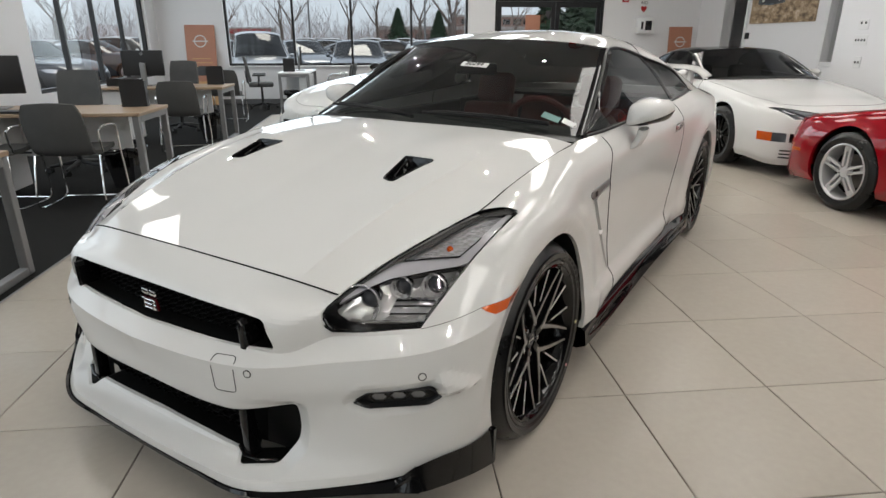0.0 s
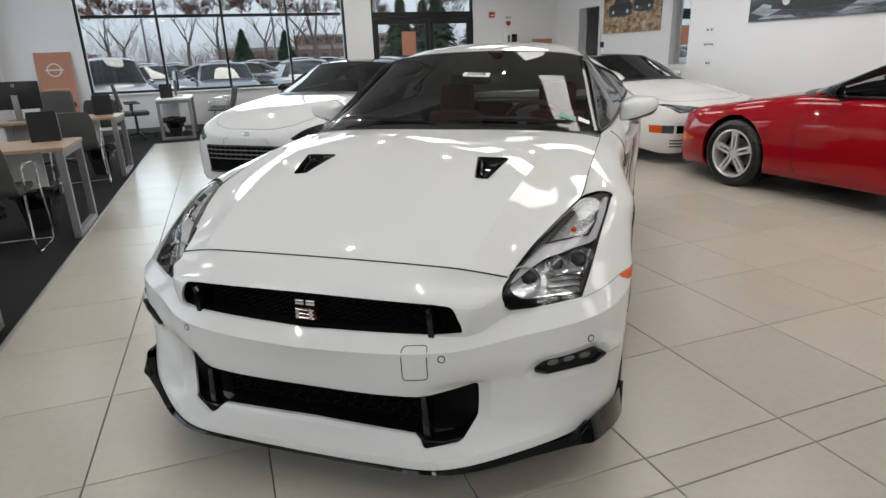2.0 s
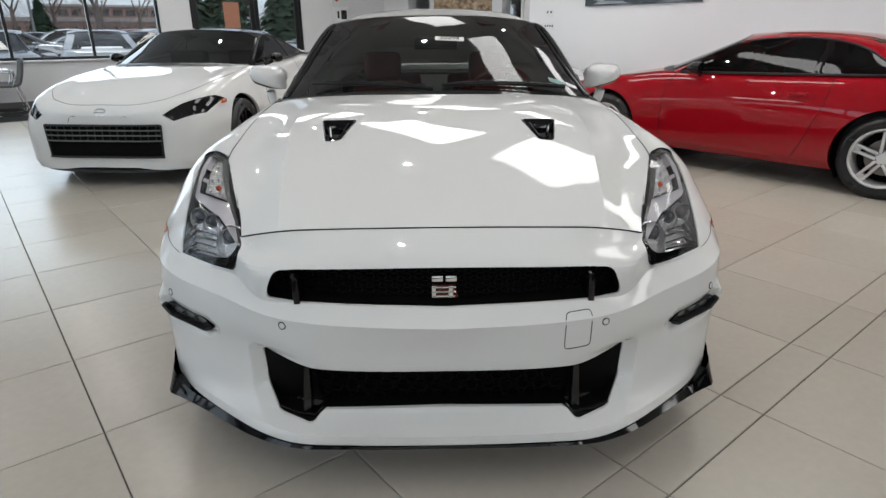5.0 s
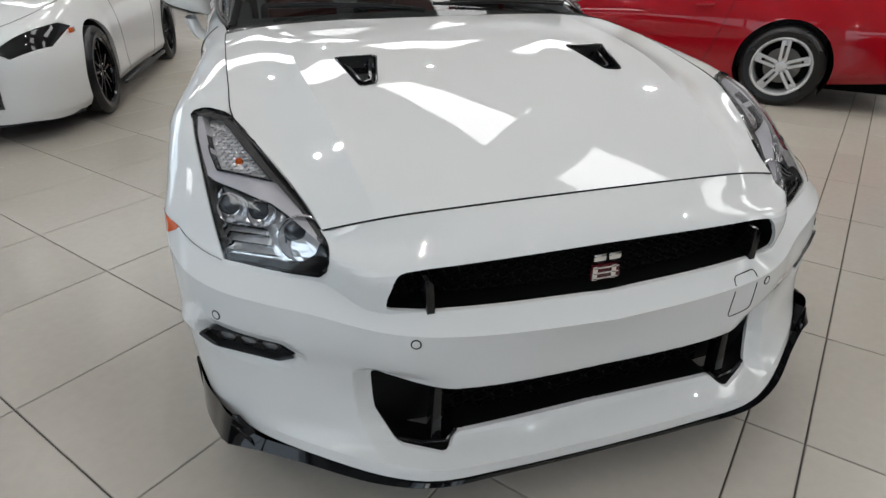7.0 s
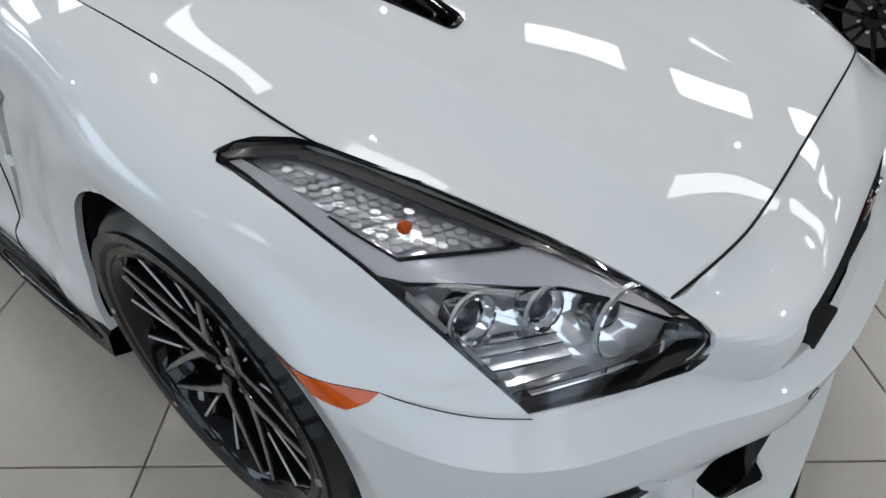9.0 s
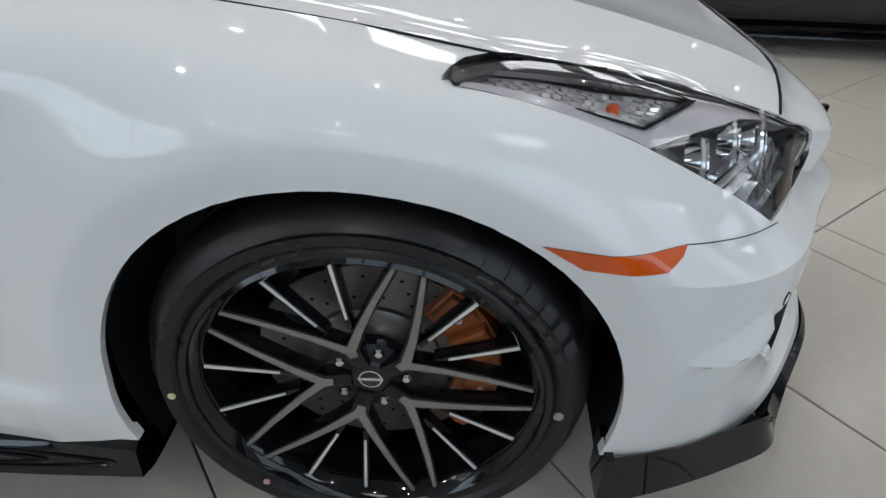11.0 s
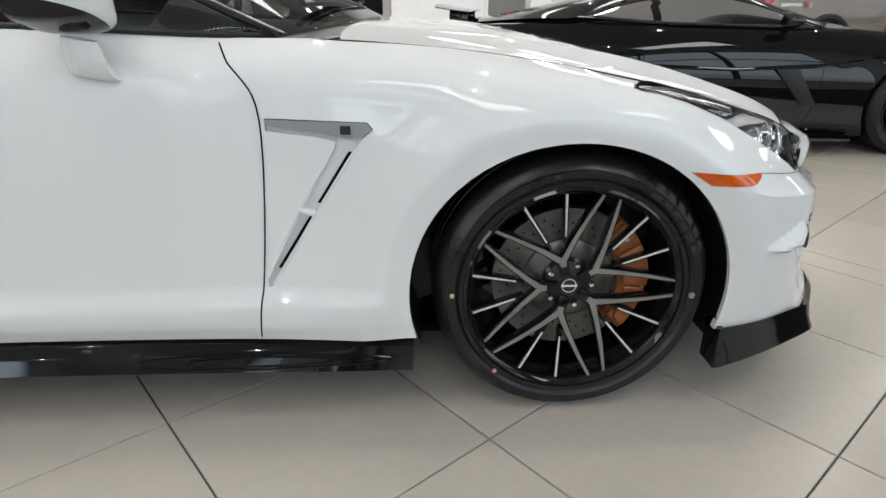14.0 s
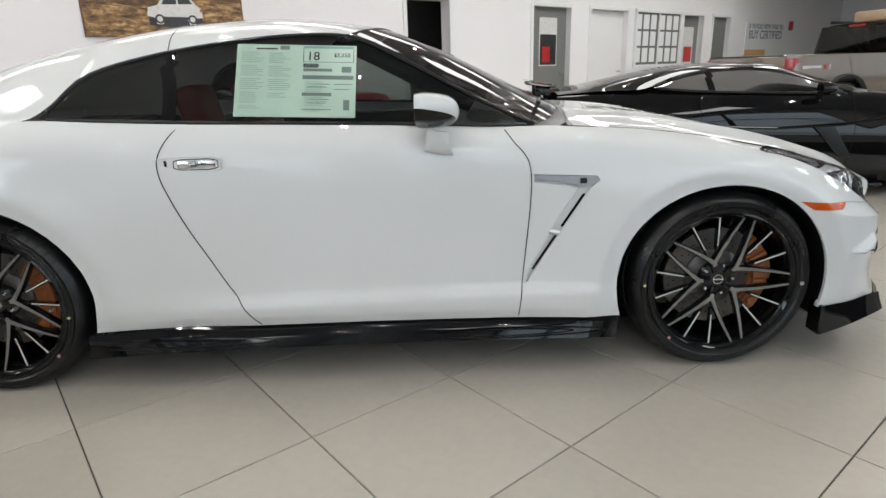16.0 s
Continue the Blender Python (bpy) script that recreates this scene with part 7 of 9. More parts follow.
red = build_car("vintage_coupe", "glossy red low wedge-shaped coupe with silver five-spoke wheels", "red_paint", red_spec, place(4.80, 2.12, 0, 182.7))
for s in (1, -1):
    bm = bmesh.new()
    box(bm, .884 * s - .012, 1.76, .748, .884 * s + .012, 1.91, .778, .008)
    part("door_handle", bm, "red_paint", red, "small red door handle")
    bm = bmesh.new()
    box(bm, .86 * s - .004, -.62, .40, .86 * s + .03 * s * 0 + .006, -.50, .43, .003)
    part("side_marker", bm, "amber", red)
white_old = build_car("vintage_coupe", "white low wedge-shaped coupe with a black roof and rear wing", "white_paint", dict(white_spec, roof_paint="gloss_black"), place(4.88, 4.12, 0, 0))
for c, pnt in ((red, "red_paint"), (white_old, "white_paint")):
    bm = bmesh.new()
    if c is white_old:
        wing_l = [[(0, 3.2, 1.06), (.5, 3.2, 1.06), (.72, 3.2, 1.04), (.78, 3.22, .90)], [(0, 3.3, 1.085), (.5, 3.3, 1.085), (.74, 3.3, 1.06), (.81, 3.3, .90)], [(0, 3.46, 1.08), (.5, 3.46, 1.08), (.74, 3.45, 1.06), (.81, 3.42, .90)], [(0, 3.2, 1.05), (.5, 3.2, 1.05), (.70, 3.2, 1.03), (.76, 3.22, .90)]]
        grid(bm, loft(wing_l, 20, 3, creases=(2,)))
        part("rear_wing", both(bm), pnt, c, "tall white rear wing")
        bm = bmesh.new()
        lathe(bm, [(.0001, 0), (.018, 0), (.022, -.004)], 20, "z", Matrix.Translation((0, -.80, .655)) @ Matrix.Rotation(radians(25), 4, "X") @ Matrix.Diagonal((1.3, .8, 1, 1)))
        part("nose_emblem", bm, "chrome", c)
        for x in (-.2, .2):
            bm = bmesh.new()
            lathe(bm, [(.0001, .008), (.008, .006), (.012, 0)], 12, "z", Matrix.Translation((x, .36, .918)))
            part("washer_jet", bm, "black_plastic", c)

# the modern white coupe with the box grille
ROUND = [(-.88, .30, .17, .44, .60, .26, .605), (-.865, .50, .15, .46, .635, .42, .642), (-.80, .68, .15, .47, .675, .56, .69), (-.70, .795, .14, .49, .715, .66, .735), (-.52, .865, .14, .52, .765, .72, .79), (-.28, .90, .15, .56, .82, .75, .85),
         (0, .918, .17, .58, .865, .76, .895), (.30, .915, .17, .60, .895, .765, .935), (.55, .90, .17, .60, .915, .77, .965), (1.0, .892, .17, .60, .925, .78, .97), (1.5, .895, .17, .61, .94, .785, .98), (2.0, .915, .17, .63, .96, .79, 1.0),
         (2.55, .925, .18, .66, .985, .77, 1.03), (2.95, .91, .2, .66, .975, .74, 1.0), (3.25, .86, .24, .64, .955, .70, .97), (3.42, .78, .27, .62, .93, .62, .94), (3.50, .62, .30, .6, .90, .5, .905)]
ROUND_SPEC = dict(
    body=ROUND, wb=2.55, ro=.335, rr=.243, tyre_w=.255, track=.79, style="slim", wheel="gloss_black", tuck=.045,
    cabin=[(-.1, .52), (.70, .72), (.75, 1.2), (.75, 2.2), (.66, 2.6), (-.1, 2.9)], cabin_z=.85,
    belt=[(.74, .70, .935), (.775, 1.0, .945), (.785, 1.5, .96), (.79, 2.0, .985), (.78, 2.35, 1.02)],
    rail=[(.735, .72, .942), (.70, .98, 1.075), (.645, 1.25, 1.19), (.60, 1.5, 1.235), (.59, 1.8, 1.225), (.62, 2.05, 1.17), (.70, 2.25, 1.09), (.77, 2.35, 1.032)],
    upper=[[(.645, 1.27, 1.21), (.605, 1.5, 1.245), (.595, 1.8, 1.235), (.625, 2.07, 1.18), (.71, 2.28, 1.09), (.79, 2.42, 1.02), (.765, 2.8, 1.0), (.70, 3.25, .965)],
           [(.5, 1.25, 1.255), (.5, 1.5, 1.275), (.5, 1.8, 1.27), (.51, 2.07, 1.235), (.54, 2.4, 1.15), (.57, 2.75, 1.06), (.57, 3.0, 1.01), (.55, 3.3, .975)],
           [(.25, 1.22, 1.285), (.25, 1.5, 1.305), (.25, 1.8, 1.30), (.26, 2.07, 1.265), (.27, 2.45, 1.17), (.28, 2.8, 1.075), (.28, 3.05, 1.015), (.28, 3.32, .98)],
           [(0, 1.21, 1.292), (0, 1.5, 1.312), (0, 1.8, 1.306), (0, 2.07, 1.27), (0, 2.45, 1.178), (0, 2.8, 1.08), (0, 3.05, 1.02), (0, 3.33, .985)]],
    screen=[[(0, .46, .965), (.4, .50, .96), (.63, .60, .945), (.74, .695, .936)], [(0, .84, 1.13), (.36, .87, 1.12), (.57, .94, 1.095), (.68, .985, 1.07)], [(0, 1.21, 1.289), (.32, 1.225, 1.28), (.5, 1.255, 1.258), (.615, 1.275, 1.205)]],
    back_window=(2.0, 2.9), back_half=.5, roof_split=2.2, roof_paint="gloss_black", pillar_paint="gloss_black", pillars=(1.85,), mirror_paint="gloss_black",
    cab_w=.66, cab_y=(.75, 2.7), cab_z=.76, seat_y=1.6, mirror=(.925, .92, 1.0),
    cuts=[("headlamp", [(.50, -.8, .585), (.60, -.8, .545), (.80, -.6, .60), (.875, -.35, .73), (.80, -.4, .735), (.62, -.7, .665)], (.45, -.8, .45), lambda c: c.y < -.2 and c.x > .42 and c.z > .48, "gloss_black", "dark swept headlamp", .006)],
    gaps=[(side_gap(ROUND, [(.72, .925), (.70, .80), (.70, .5), (.74, .3), (.80, .20)]), .003), (side_gap(ROUND, [(1.93, .965), (1.95, .80), (1.88, .5), (1.78, .3), (1.72, .20)]), .003),
          ([(.50, -.70, .70), (.66, -.45, .775), (.735, -.1, .855), (.75, .3, .90), (.75, .55, .925)], .0025), ([(0, -.80, .685), (.30, -.79, .68), (.50, -.70, .70)], .0025)])
white_new = build_car("sports_coupe", "modern white coupe with a black roof and box-shaped grille", "white_paint", ROUND_SPEC, place(0.10, 4.56, 0, -43.0))
bm = bmesh.new()
lathe(bm, [(.030, .002), (.034, .006), (.040, .004), (.040, -.004)], 28, "z", Matrix.Translation((0, -.862, .632)) @ Matrix.Rotation(radians(62), 4, "X") @ Matrix.Diagonal((1.35, .85, 1, 1)))
box(bm, -.05, -.872, .626, .05, -.866, .638)
part("nose_emblem", bm, "chrome", white_new, "chrome oval emblem")


def nose_y(x, out=0.0):
    """The nose's front line across the car."""
    return -.889 + .55 * max(0, abs(x) - .3) ** 2 - out


bm = bmesh.new()
XS = [-.505 + .101 * k for k in range(11)]
grid(bm, [[(x, nose_y(x, .004), z) for x in XS] for z in (.268, .40, .525)])
grille = part("grille", bm, "void", white_new, "wide black grille with cross bars")
bm = bmesh.new()
for z in (.262, .53):
    tube(bm, [(x, nose_y(x, .006), z) for x in XS], .009, 8)
for x in (-.51, .51):
    tube(bm, [(x * .97, nose_y(x, .006), .262), (x, nose_y(x, .006), .53)], .009, 8)
part("grille_frame", bm, "satin_black", grille)
for z in (.40, .445, .488):
    bm = bmesh.new()
    tube(bm, [(x, nose_y(x, .010), z) for x in XS], .007, 6)
    part("grille_bar", bm, "grey_plastic", grille)
for k in range(-7, 8):
    x = k * .066
    bm = bmesh.new()
    tube(bm, [(x, nose_y(x, .008), .40), (x + .010, nose_y(x, .008), .525)], .004, 6)
    part("grille_rib", bm, "satin_black", grille)
bm = bmesh.new()
grid(bm, loft([[(0, -.885, .128), (.3, -.875, .128), (.55, -.81, .13), (.75, -.66, .132), (.85, -.48, .135)], [(0, -.880, .15), (.3, -.87, .15), (.54, -.805, .15), (.74, -.655, .15), (.845, -.48, .15)], [(0, -.80, .16), (.3, -.79, .17), (.5, -.74, .17), (.68, -.6, .17), (.78, -.46, .17)]], 30, 2, creases=(1,)))
part("front_lip", both(bm), "satin_black", white_new, "dark front lip with a thin red line")
for s in (1, -1):
    bm = bmesh.new()
    box(bm, .865 * s - .006, -.42, .665, .865 * s + .01, -.33, .70, .004)
    part("side_marker", bm, "amber", white_new)
    bm = bmesh.new()
    box(bm, .90 * s - .02, .45, .135, .90 * s + .02, 2.1, .165, .01)
    part("side_skirt", bm, "satin_black", white_new)

# the black coupe with the raised wing


def lower(x, k):
    """The same shape with all heights times k."""
    return [tuple(lower(q, k)) if isinstance(q[0], (list, tuple)) else (*q[:2], q[2] * k) for q in x]


BLACK_SPEC = dict(ROUND_SPEC, body=[(y, w, zl * .8, zs * .93, ze * .93, we, zc * .93) for y, w, zl, zs, ze, we, zc in ROUND], cabin_z=.79, cab_z=.70,
                  belt=lower(ROUND_SPEC["belt"], .93), rail=[(x, y, .93 * .94 + (z - .94) * .70) for x, y, z in ROUND_SPEC["rail"]], upper=[[(x, y, .93 * z if z < 1.0 else .93 + (z - 1.0) * .70) for x, y, z in q] for q in ROUND_SPEC["upper"]], screen=[[(x, y, .93 * .95 + (z - .95) * .72) for x, y, z in q] for q in ROUND_SPEC["screen"]],
                  mirror=(.925, .90, .92), gaps=[(lower(q, .93), r) for q, r in ROUND_SPEC["gaps"]], cuts=[(n, lower(l_, .93), d_, f_, mt_, lb_, sk_) for n, l_, d_, f_, mt_, lb_, sk_ in ROUND_SPEC["cuts"]], roof_paint="black_paint", wheel="gloss_black", glass="dark_glass", mirror_paint="gloss_black")
black = build_car("sports_coupe", "glossy black modern coupe with a raised rear spoiler", "black_paint", BLACK_SPEC, place(0.12, -4.28, 0, -46.2))
bm = bmesh.new()
grid(bm, loft([[(0, 3.16, .985), (.5, 3.16, .985), (.76, 3.19, .975)], [(0, 3.30, 1.0), (.5, 3.30, 1.0), (.78, 3.32, .99)], [(0, 3.46, 1.03), (.5, 3.46, 1.03), (.80, 3.46, 1.01)], [(0, 3.44, 1.015), (.5, 3.44, 1.015), (.78, 3.44, 1.0)], [(0, 3.16, .977), (.5, 3.16, .977), (.75, 3.19, .967)]], 20, 3, creases=(2, 3)))
sp_ob = part("rear_spoiler", both(bm), "black_paint", black, "raised gloss black rear spoiler")
for s in (1, -1):
    part("spoiler_foot", boxm(.60 * s - .012, 3.22, .86, .60 * s + .012, 3.36, .99, .004), "black_paint", sp_ob)
    bm = bmesh.new()
    prism(bm, [(.86, .60), (1.02, .60), (.80, .35), (.70, .35)], .01, Matrix.Translation((.90 * s, 0, 0)) @ Matrix.Rotation(radians(90), 4, "Z"), .002)
    part("side_vent", bm, "satin_black", black)
    part("side_skirt", boxm(.905 * s - .035, .42, .095, .905 * s + .035, 2.14, .125, .012), "gloss_black", black, "gloss black side skirt blade")
    bm = bmesh.new()
    tube(bm, [(.926 * s, .42, .70), (.93 * s, .75, .63), (.925 * s, 1.3, .60), (.925 * s, 1.9, .62)], .012, 8)
    part("body_crease", bm, "black_paint", black)

# the bronze pickup truck
def pickup(m):
    tr = thing("pickup_truck", "bronze crew-cab pickup truck with a dark roof light", "pickup truck")
    paint = "bronze_paint"
    bm = bmesh.new()
    side = [[(.88, 2.05, .62), (.89, 2.6, .62), (.90, 3.3, .62), (.89, 4.25, .62), (.86, 4.34, .62)], [(.925, 2.05, .80), (.935, 2.6, .80), (.935, 3.3, .80), (.925, 4.25, .80), (.89, 4.35, .80)],
            [(.92, 2.05, 1.02), (.925, 2.6, 1.02), (.925, 3.3, 1.02), (.915, 4.25, 1.02), (.88, 4.36, 1.02)], [(.90, 2.05, 1.20), (.905, 2.6, 1.20), (.905, 3.3, 1.20), (.895, 4.25, 1.20), (.86, 4.36, 1.20)], [(.83, 2.05, 1.215), (.83, 2.6, 1.215), (.83, 3.3, 1.215), (.83, 4.25, 1.215), (.82, 4.34, 1.215)]]
    grid(bm, loft(side, 70, 5, creases=(3,)))
    carve(bm, circle_loop(.9, 3.2, .39, .47, 40), (1, 0, 0), lambda c: c.x > .5)
    rim(bm, (-.05, 0, 0))
    part("bed", both(bm), paint, tr)
    part("tailgate", boxm(-.82, 4.30, .62, .82, 4.36, 1.19, .012), paint, tr)
    part("bed_floor", boxm(-.84, 2.06, .60, .84, 4.3, .66), "black_plastic", tr)
    part("rear_bumper", boxm(-.86, 4.36, .46, .86, 4.50, .62, .03), "chrome", tr)
    bm = bmesh.new()
    cab = [(-.90, .60, .86), (-.84, .66, .98), (-.5, .88, 1.08), (0, .91, 1.12), (.5, .91, 1.16), (.72, .91, 1.17), (1.4, .905, 1.18), (2.02, .905, 1.19)]
    grid(bm, loft([[(w * .96, y, .45) for y, w, z in cab], [(w, y, .75) for y, w, z in cab], [(w * .99, y, z - .12) for y, w, z in cab], [(w * .92, y, z) for y, w, z in cab], [(0, y, z + .03) for y, w, z in cab]], 60, 4, creases=(3,)))
    carve(bm, circle_loop(.9, 0, .39, .47, 40), (1, 0, 0), lambda c: c.x > .45)
    part("cab_body", both(bm), paint, tr)
    up = [[(.84, .62, 1.18), (.84, 1.4, 1.19), (.84, 2.02, 1.20)], [(.80, .85, 1.40), (.78, 1.4, 1.45), (.78, 2.05, 1.43)], [(.72, 1.12, 1.66), (.70, 1.5, 1.70), (.71, 2.07, 1.67)]]
    for s in (1, -1):
        bm = bmesh.new()
        grid(bm, loft(up, 30, 4) * np.array([s, 1, 1]))
        part("side_window", bm, "dark_glass", tr)
        for y in (1.25, 2.03):
            bm = bmesh.new()
            grid(bm, [[(.845 * s, y - .05, 1.18), (.79 * s, y - .04, 1.44), (.712 * s, y - .02, 1.69)], [(.845 * s, y + .04, 1.18), (.79 * s, y + .04, 1.44), (.712 * s, y + .05, 1.69)]])
            part("pillar", bm, paint if y > 2 else "gloss_black", tr)
        bm = bmesh.new()
        tube(bm, [(.84 * s, .62, 1.18), (.80 * s, .85, 1.40), (.72 * s, 1.12, 1.67)], .035, 8)
        part("front_pillar", bm, paint, tr)
        part("tail_lamp", boxm(.875 * s - .04, 4.14, .90, .875 * s + .042, 4.365, 1.16, .015), "lamp_red", tr, "red and clear tail lamp")
        part("step_board", boxm(.90 * s - .06, .5, .36, .90 * s + .06, 2.4, .41, .015), "black_plastic", tr)
        part("cab_side", boxm(.86 * s - .03, .5, .42, .86 * s + .04, 2.03, .62, .01), paint, tr)
        for y in (0, 3.2):
            plain_wheel(tr, y, .80, .39, .22, .27, s, "slim", "gloss_black")
            bm = bmesh.new()
            arc = [(.925 * s, y + .485 * math.cos(radians(a)), .39 + .485 * math.sin(radians(a))) for a in np.linspace(-12, 192, 24)]
            tube(bm, arc, .04, 8)
            part("arch_flare", bm, "black_plastic", tr)
            part("wheel_well", boxm(.86 * s - .02, y - .44, .4, .86 * s, y + .44, .80), "void", tr)
        for k, (a, b_) in enumerate((((3.62, .98), (3.70, 1.06)), ((3.62, 1.06), (3.70, .98)))):
            bm = bmesh.new()
            tube(bm, [(.929 * s, a[0], a[1]), (.929 * s, b_[0], b_[1])], .008, 6)
            part("side_decal", bm, "red_plastic", tr)
        bm = bmesh.new()
        box(bm, .927 * s - .003, 3.56, .98, .927 * s + .003, 3.575, 1.06)
        box(bm, .927 * s - .003, 3.74, 1.0, .927 * s + .003, 4.1, 1.045)
        part("side_decal", bm, "lamp_silver", tr)
    bm = bmesh.new()
    grid(bm, loft([[(0, 1.08, 1.70), (.4, 1.10, 1.695), (.72, 1.14, 1.665)], [(0, 1.5, 1.745), (.4, 1.5, 1.74), (.72, 1.5, 1.70)], [(0, 2.08, 1.72), (.4, 2.08, 1.715), (.72, 2.08, 1.67)]], 20, 6))
    part("roof", both(bm), paint, tr)
    bm = bmesh.new()
    bm.faces.new([bm.verts.new(v) for v in ((-.82, 2.03, 1.2), (.82, 2.03, 1.2), (.71, 2.075, 1.68), (-.71, 2.075, 1.68))])
    part("rear_window", bm, "dark_glass", tr)
    bm = bmesh.new()
    grid(bm, loft([[(0, .45, 1.17), (.5, .5, 1.16), (.84, .62, 1.16)], [(0, 1.08, 1.70), (.4, 1.10, 1.695), (.72, 1.14, 1.665)]], 16, 5))
    part("windscreen", both(bm), "dark_glass", tr)
    part("stop_lamp", boxm(-.16, 2.075, 1.66, .16, 2.10, 1.70, .006), "lamp_red", tr)
    for s in (1, -1):
        part("roof_rail", boxm(.62 * s - .02, 1.2, 1.74, .62 * s + .02, 2.0, 1.79, .01), "black_plastic", tr)
    part("roof_sign", boxm(-.3, 1.55, 1.745, .3, 1.85, 1.92, .02), "wood", tr, "tan block standing on the roof")
    part("cabin", boxm(-.7, .8, .6, .7, 1.98, 1.25, .05), "dark_trim", tr)
    part("chassis", boxm(-.6, -.7, .3, .6, 4.3, .6), "void", tr)
    tr.matrix_world = m
    return tr


pickup(place(1.306, -11.72, 0, -23.87))

# ---- office strip: desks, chairs, screens ----
def desk(u, v, turn, long=1.7, deep=.74, label="light oak office desk on a grey steel frame", top="wood"):
    """Desk along its local x, its end frame at x = 0."""
    d = thing("office_desk", label, "desk", place(u, v, 0, turn), "office desks")
    part("desktop", boxm(-long, -deep / 2, .715, .012, deep / 2, .745, .004, 1), top, d, smooth=False)
    for x in (-.055, -long + .005):
        for y in (-deep / 2 + .005, deep / 2 - .06):
            part("leg", boxm(x, y, 0.002, x + .055, y + .055, .714, .004, 1), "steel_leg", d, smooth=False)
        part("foot_bar", boxm(x, -deep / 2 + .06, 0.002, x + .055, deep / 2 - .06, .05, .004, 1), "steel_leg", d, smooth=False)
        part("top_bar", boxm(x, -deep / 2 + .06, .66, x + .055, deep / 2 - .06, .714, .004, 1), "steel_leg", d, smooth=False)
    part("modesty_panel", boxm(-long + .08, .05, .32, -.25, .068, .714, .002, 1), "white_trim", d, "white modesty panel", smooth=False)
    ped = part("drawer_unit", boxm(-long + .10, -.28, .06, -long + .50, .04, .70, .006, 1), "white_trim", d, smooth=False)
    for z in (.10, .31, .51):
        part("drawer_front", boxm(-long + .11, -.292, z, -long + .49, -.281, z + .18, .003, 1), "white_trim", ped, smooth=False)
    return d


def guest_chair(m):
    """Upholstered shell on a chrome sled frame; faces local +y."""
    c = thing("guest_chair", "grey upholstered guest chair on a chrome sled frame", "chair", m, "guest chairs")
    shell = [[(-.22, .22, .455), (0, .23, .45), (.22, .22, .455)], [(-.235, 0, .44), (0, 0, .43), (.235, 0, .44)], [(-.23, -.20, .46), (0, -.215, .45), (.23, -.20, .46)], [(-.235, -.27, .60), (0, -.29, .60), (.235, -.27, .60)], [(-.225, -.31, .78), (0, -.335, .78), (.225, -.31, .78)], [(-.19, -.325, .86), (0, -.345, .87), (.19, -.325, .86)]]
    g_ = loft(shell, 16, 4)
    bm = bmesh.new()
    grid(bm, g_)
    bmesh.ops.solidify(bm, geom=bm.faces[:], thickness=.035)
    part("seat_shell", bm, "grey_fabric", c, sharp=50)
    for s in (-1, 1):
        bm = bmesh.new()
        tube(bm, [tuple(p) for p in spline([(.25 * s, -.10, .46), (.275 * s, -.16, .64), (.28 * s, -.12, .665), (.28 * s, .12, .655), (.275 * s, .17, .62), (.265 * s, .20, .45), (.27 * s, .23, .04), (.27 * s, .20, .012), (.27 * s, -.22, .012), (.27 * s, -.25, .04), (.255 * s, -.17, .44)], 44)], .0085, 8)
        part("sled_leg", bm, "chrome", c)
    bm = bmesh.new()
    tube(bm, [(-.27, .20, .012), (.27, .20, .012)], .008, 8)
    part("floor_bar", bm, "chrome", c)
    bm = bmesh.new()
    tube(bm, [(-.26, .10, .425), (.26, .10, .425)], .010, 8)
    part("seat_bar", bm, "chrome", c)
    return c


def task_chair(m, label="grey task chair on a five-star base with castors"):
    c = thing("task_chair", label, "chair", m, "task chairs")
    part("seat", boxm(-.24, -.24, .44, .24, .24, .52, .035, 3), "grey_fabric", c)
    bm = bmesh.new()
    grid(bm, loft([[(-.21, -.22, .54), (0, -.24, .54), (.21, -.22, .54)], [(-.225, -.25, .70), (0, -.275, .70), (.225, -.25, .70)], [(-.22, -.28, .90), (0, -.30, .90), (.22, -.28, .90)], [(-.20, -.31, 1.02), (0, -.325, 1.03), (.20, -.31, 1.02)]], 14, 4))
    bmesh.ops.solidify(bm, geom=bm.faces[:], thickness=.04)
    part("backrest", bm, "grey_fabric", c, sharp=50)
    bm = bmesh.new()
    tube(bm, [(0, 0, .10), (0, 0, .44)], [.028, .022], 12)
    part("gas_column", bm, "black_plastic", c)
    bm = bmesh.new()
    tube(bm, [(0, -.05, .45), (0, -.22, .46), (0, -.27, .55), (0, -.285, .75)], .02, 8)
    part("back_arm", bm, "black_plastic", c)
    for k in range(5):
        a = radians(72 * k + 18)
        ca, sa = math.cos(a), math.sin(a)
        bm = bmesh.new()
        tube(bm, [(0.02 * ca, .02 * sa, .11), (.16 * ca, .16 * sa, .09), (.29 * ca, .29 * sa, .065)], [.026, .02, .016], 8)
        part("base_spoke", bm, "black_plastic", c)
        bm = bmesh.new()
        for o in (-.016, .016):
            lathe(bm, [(.0001, o - .009), (.028, o - .009), (.03, o), (.028, o + .009), (.0001, o + .009)], 14, m=Matrix.Translation((.29 * ca, .29 * sa, .031)) @ Matrix.Rotation(a + 1.1, 4, "Z"))
        part("castor", bm, "black_plastic", c)
    for s in (-1, 1):
        bm = bmesh.new()
        tube(bm, [(.22 * s, -.05, .46), (.28 * s, -.05, .50), (.29 * s, -.04, .66)], .016, 8)
        arm = part("arm_post", bm, "black_plastic", c)
        part("arm_pad", boxm(.29 * s - .035, -.16, .66, .29 * s + .035, .10, .69, .012), "black_plastic", arm)
    return c


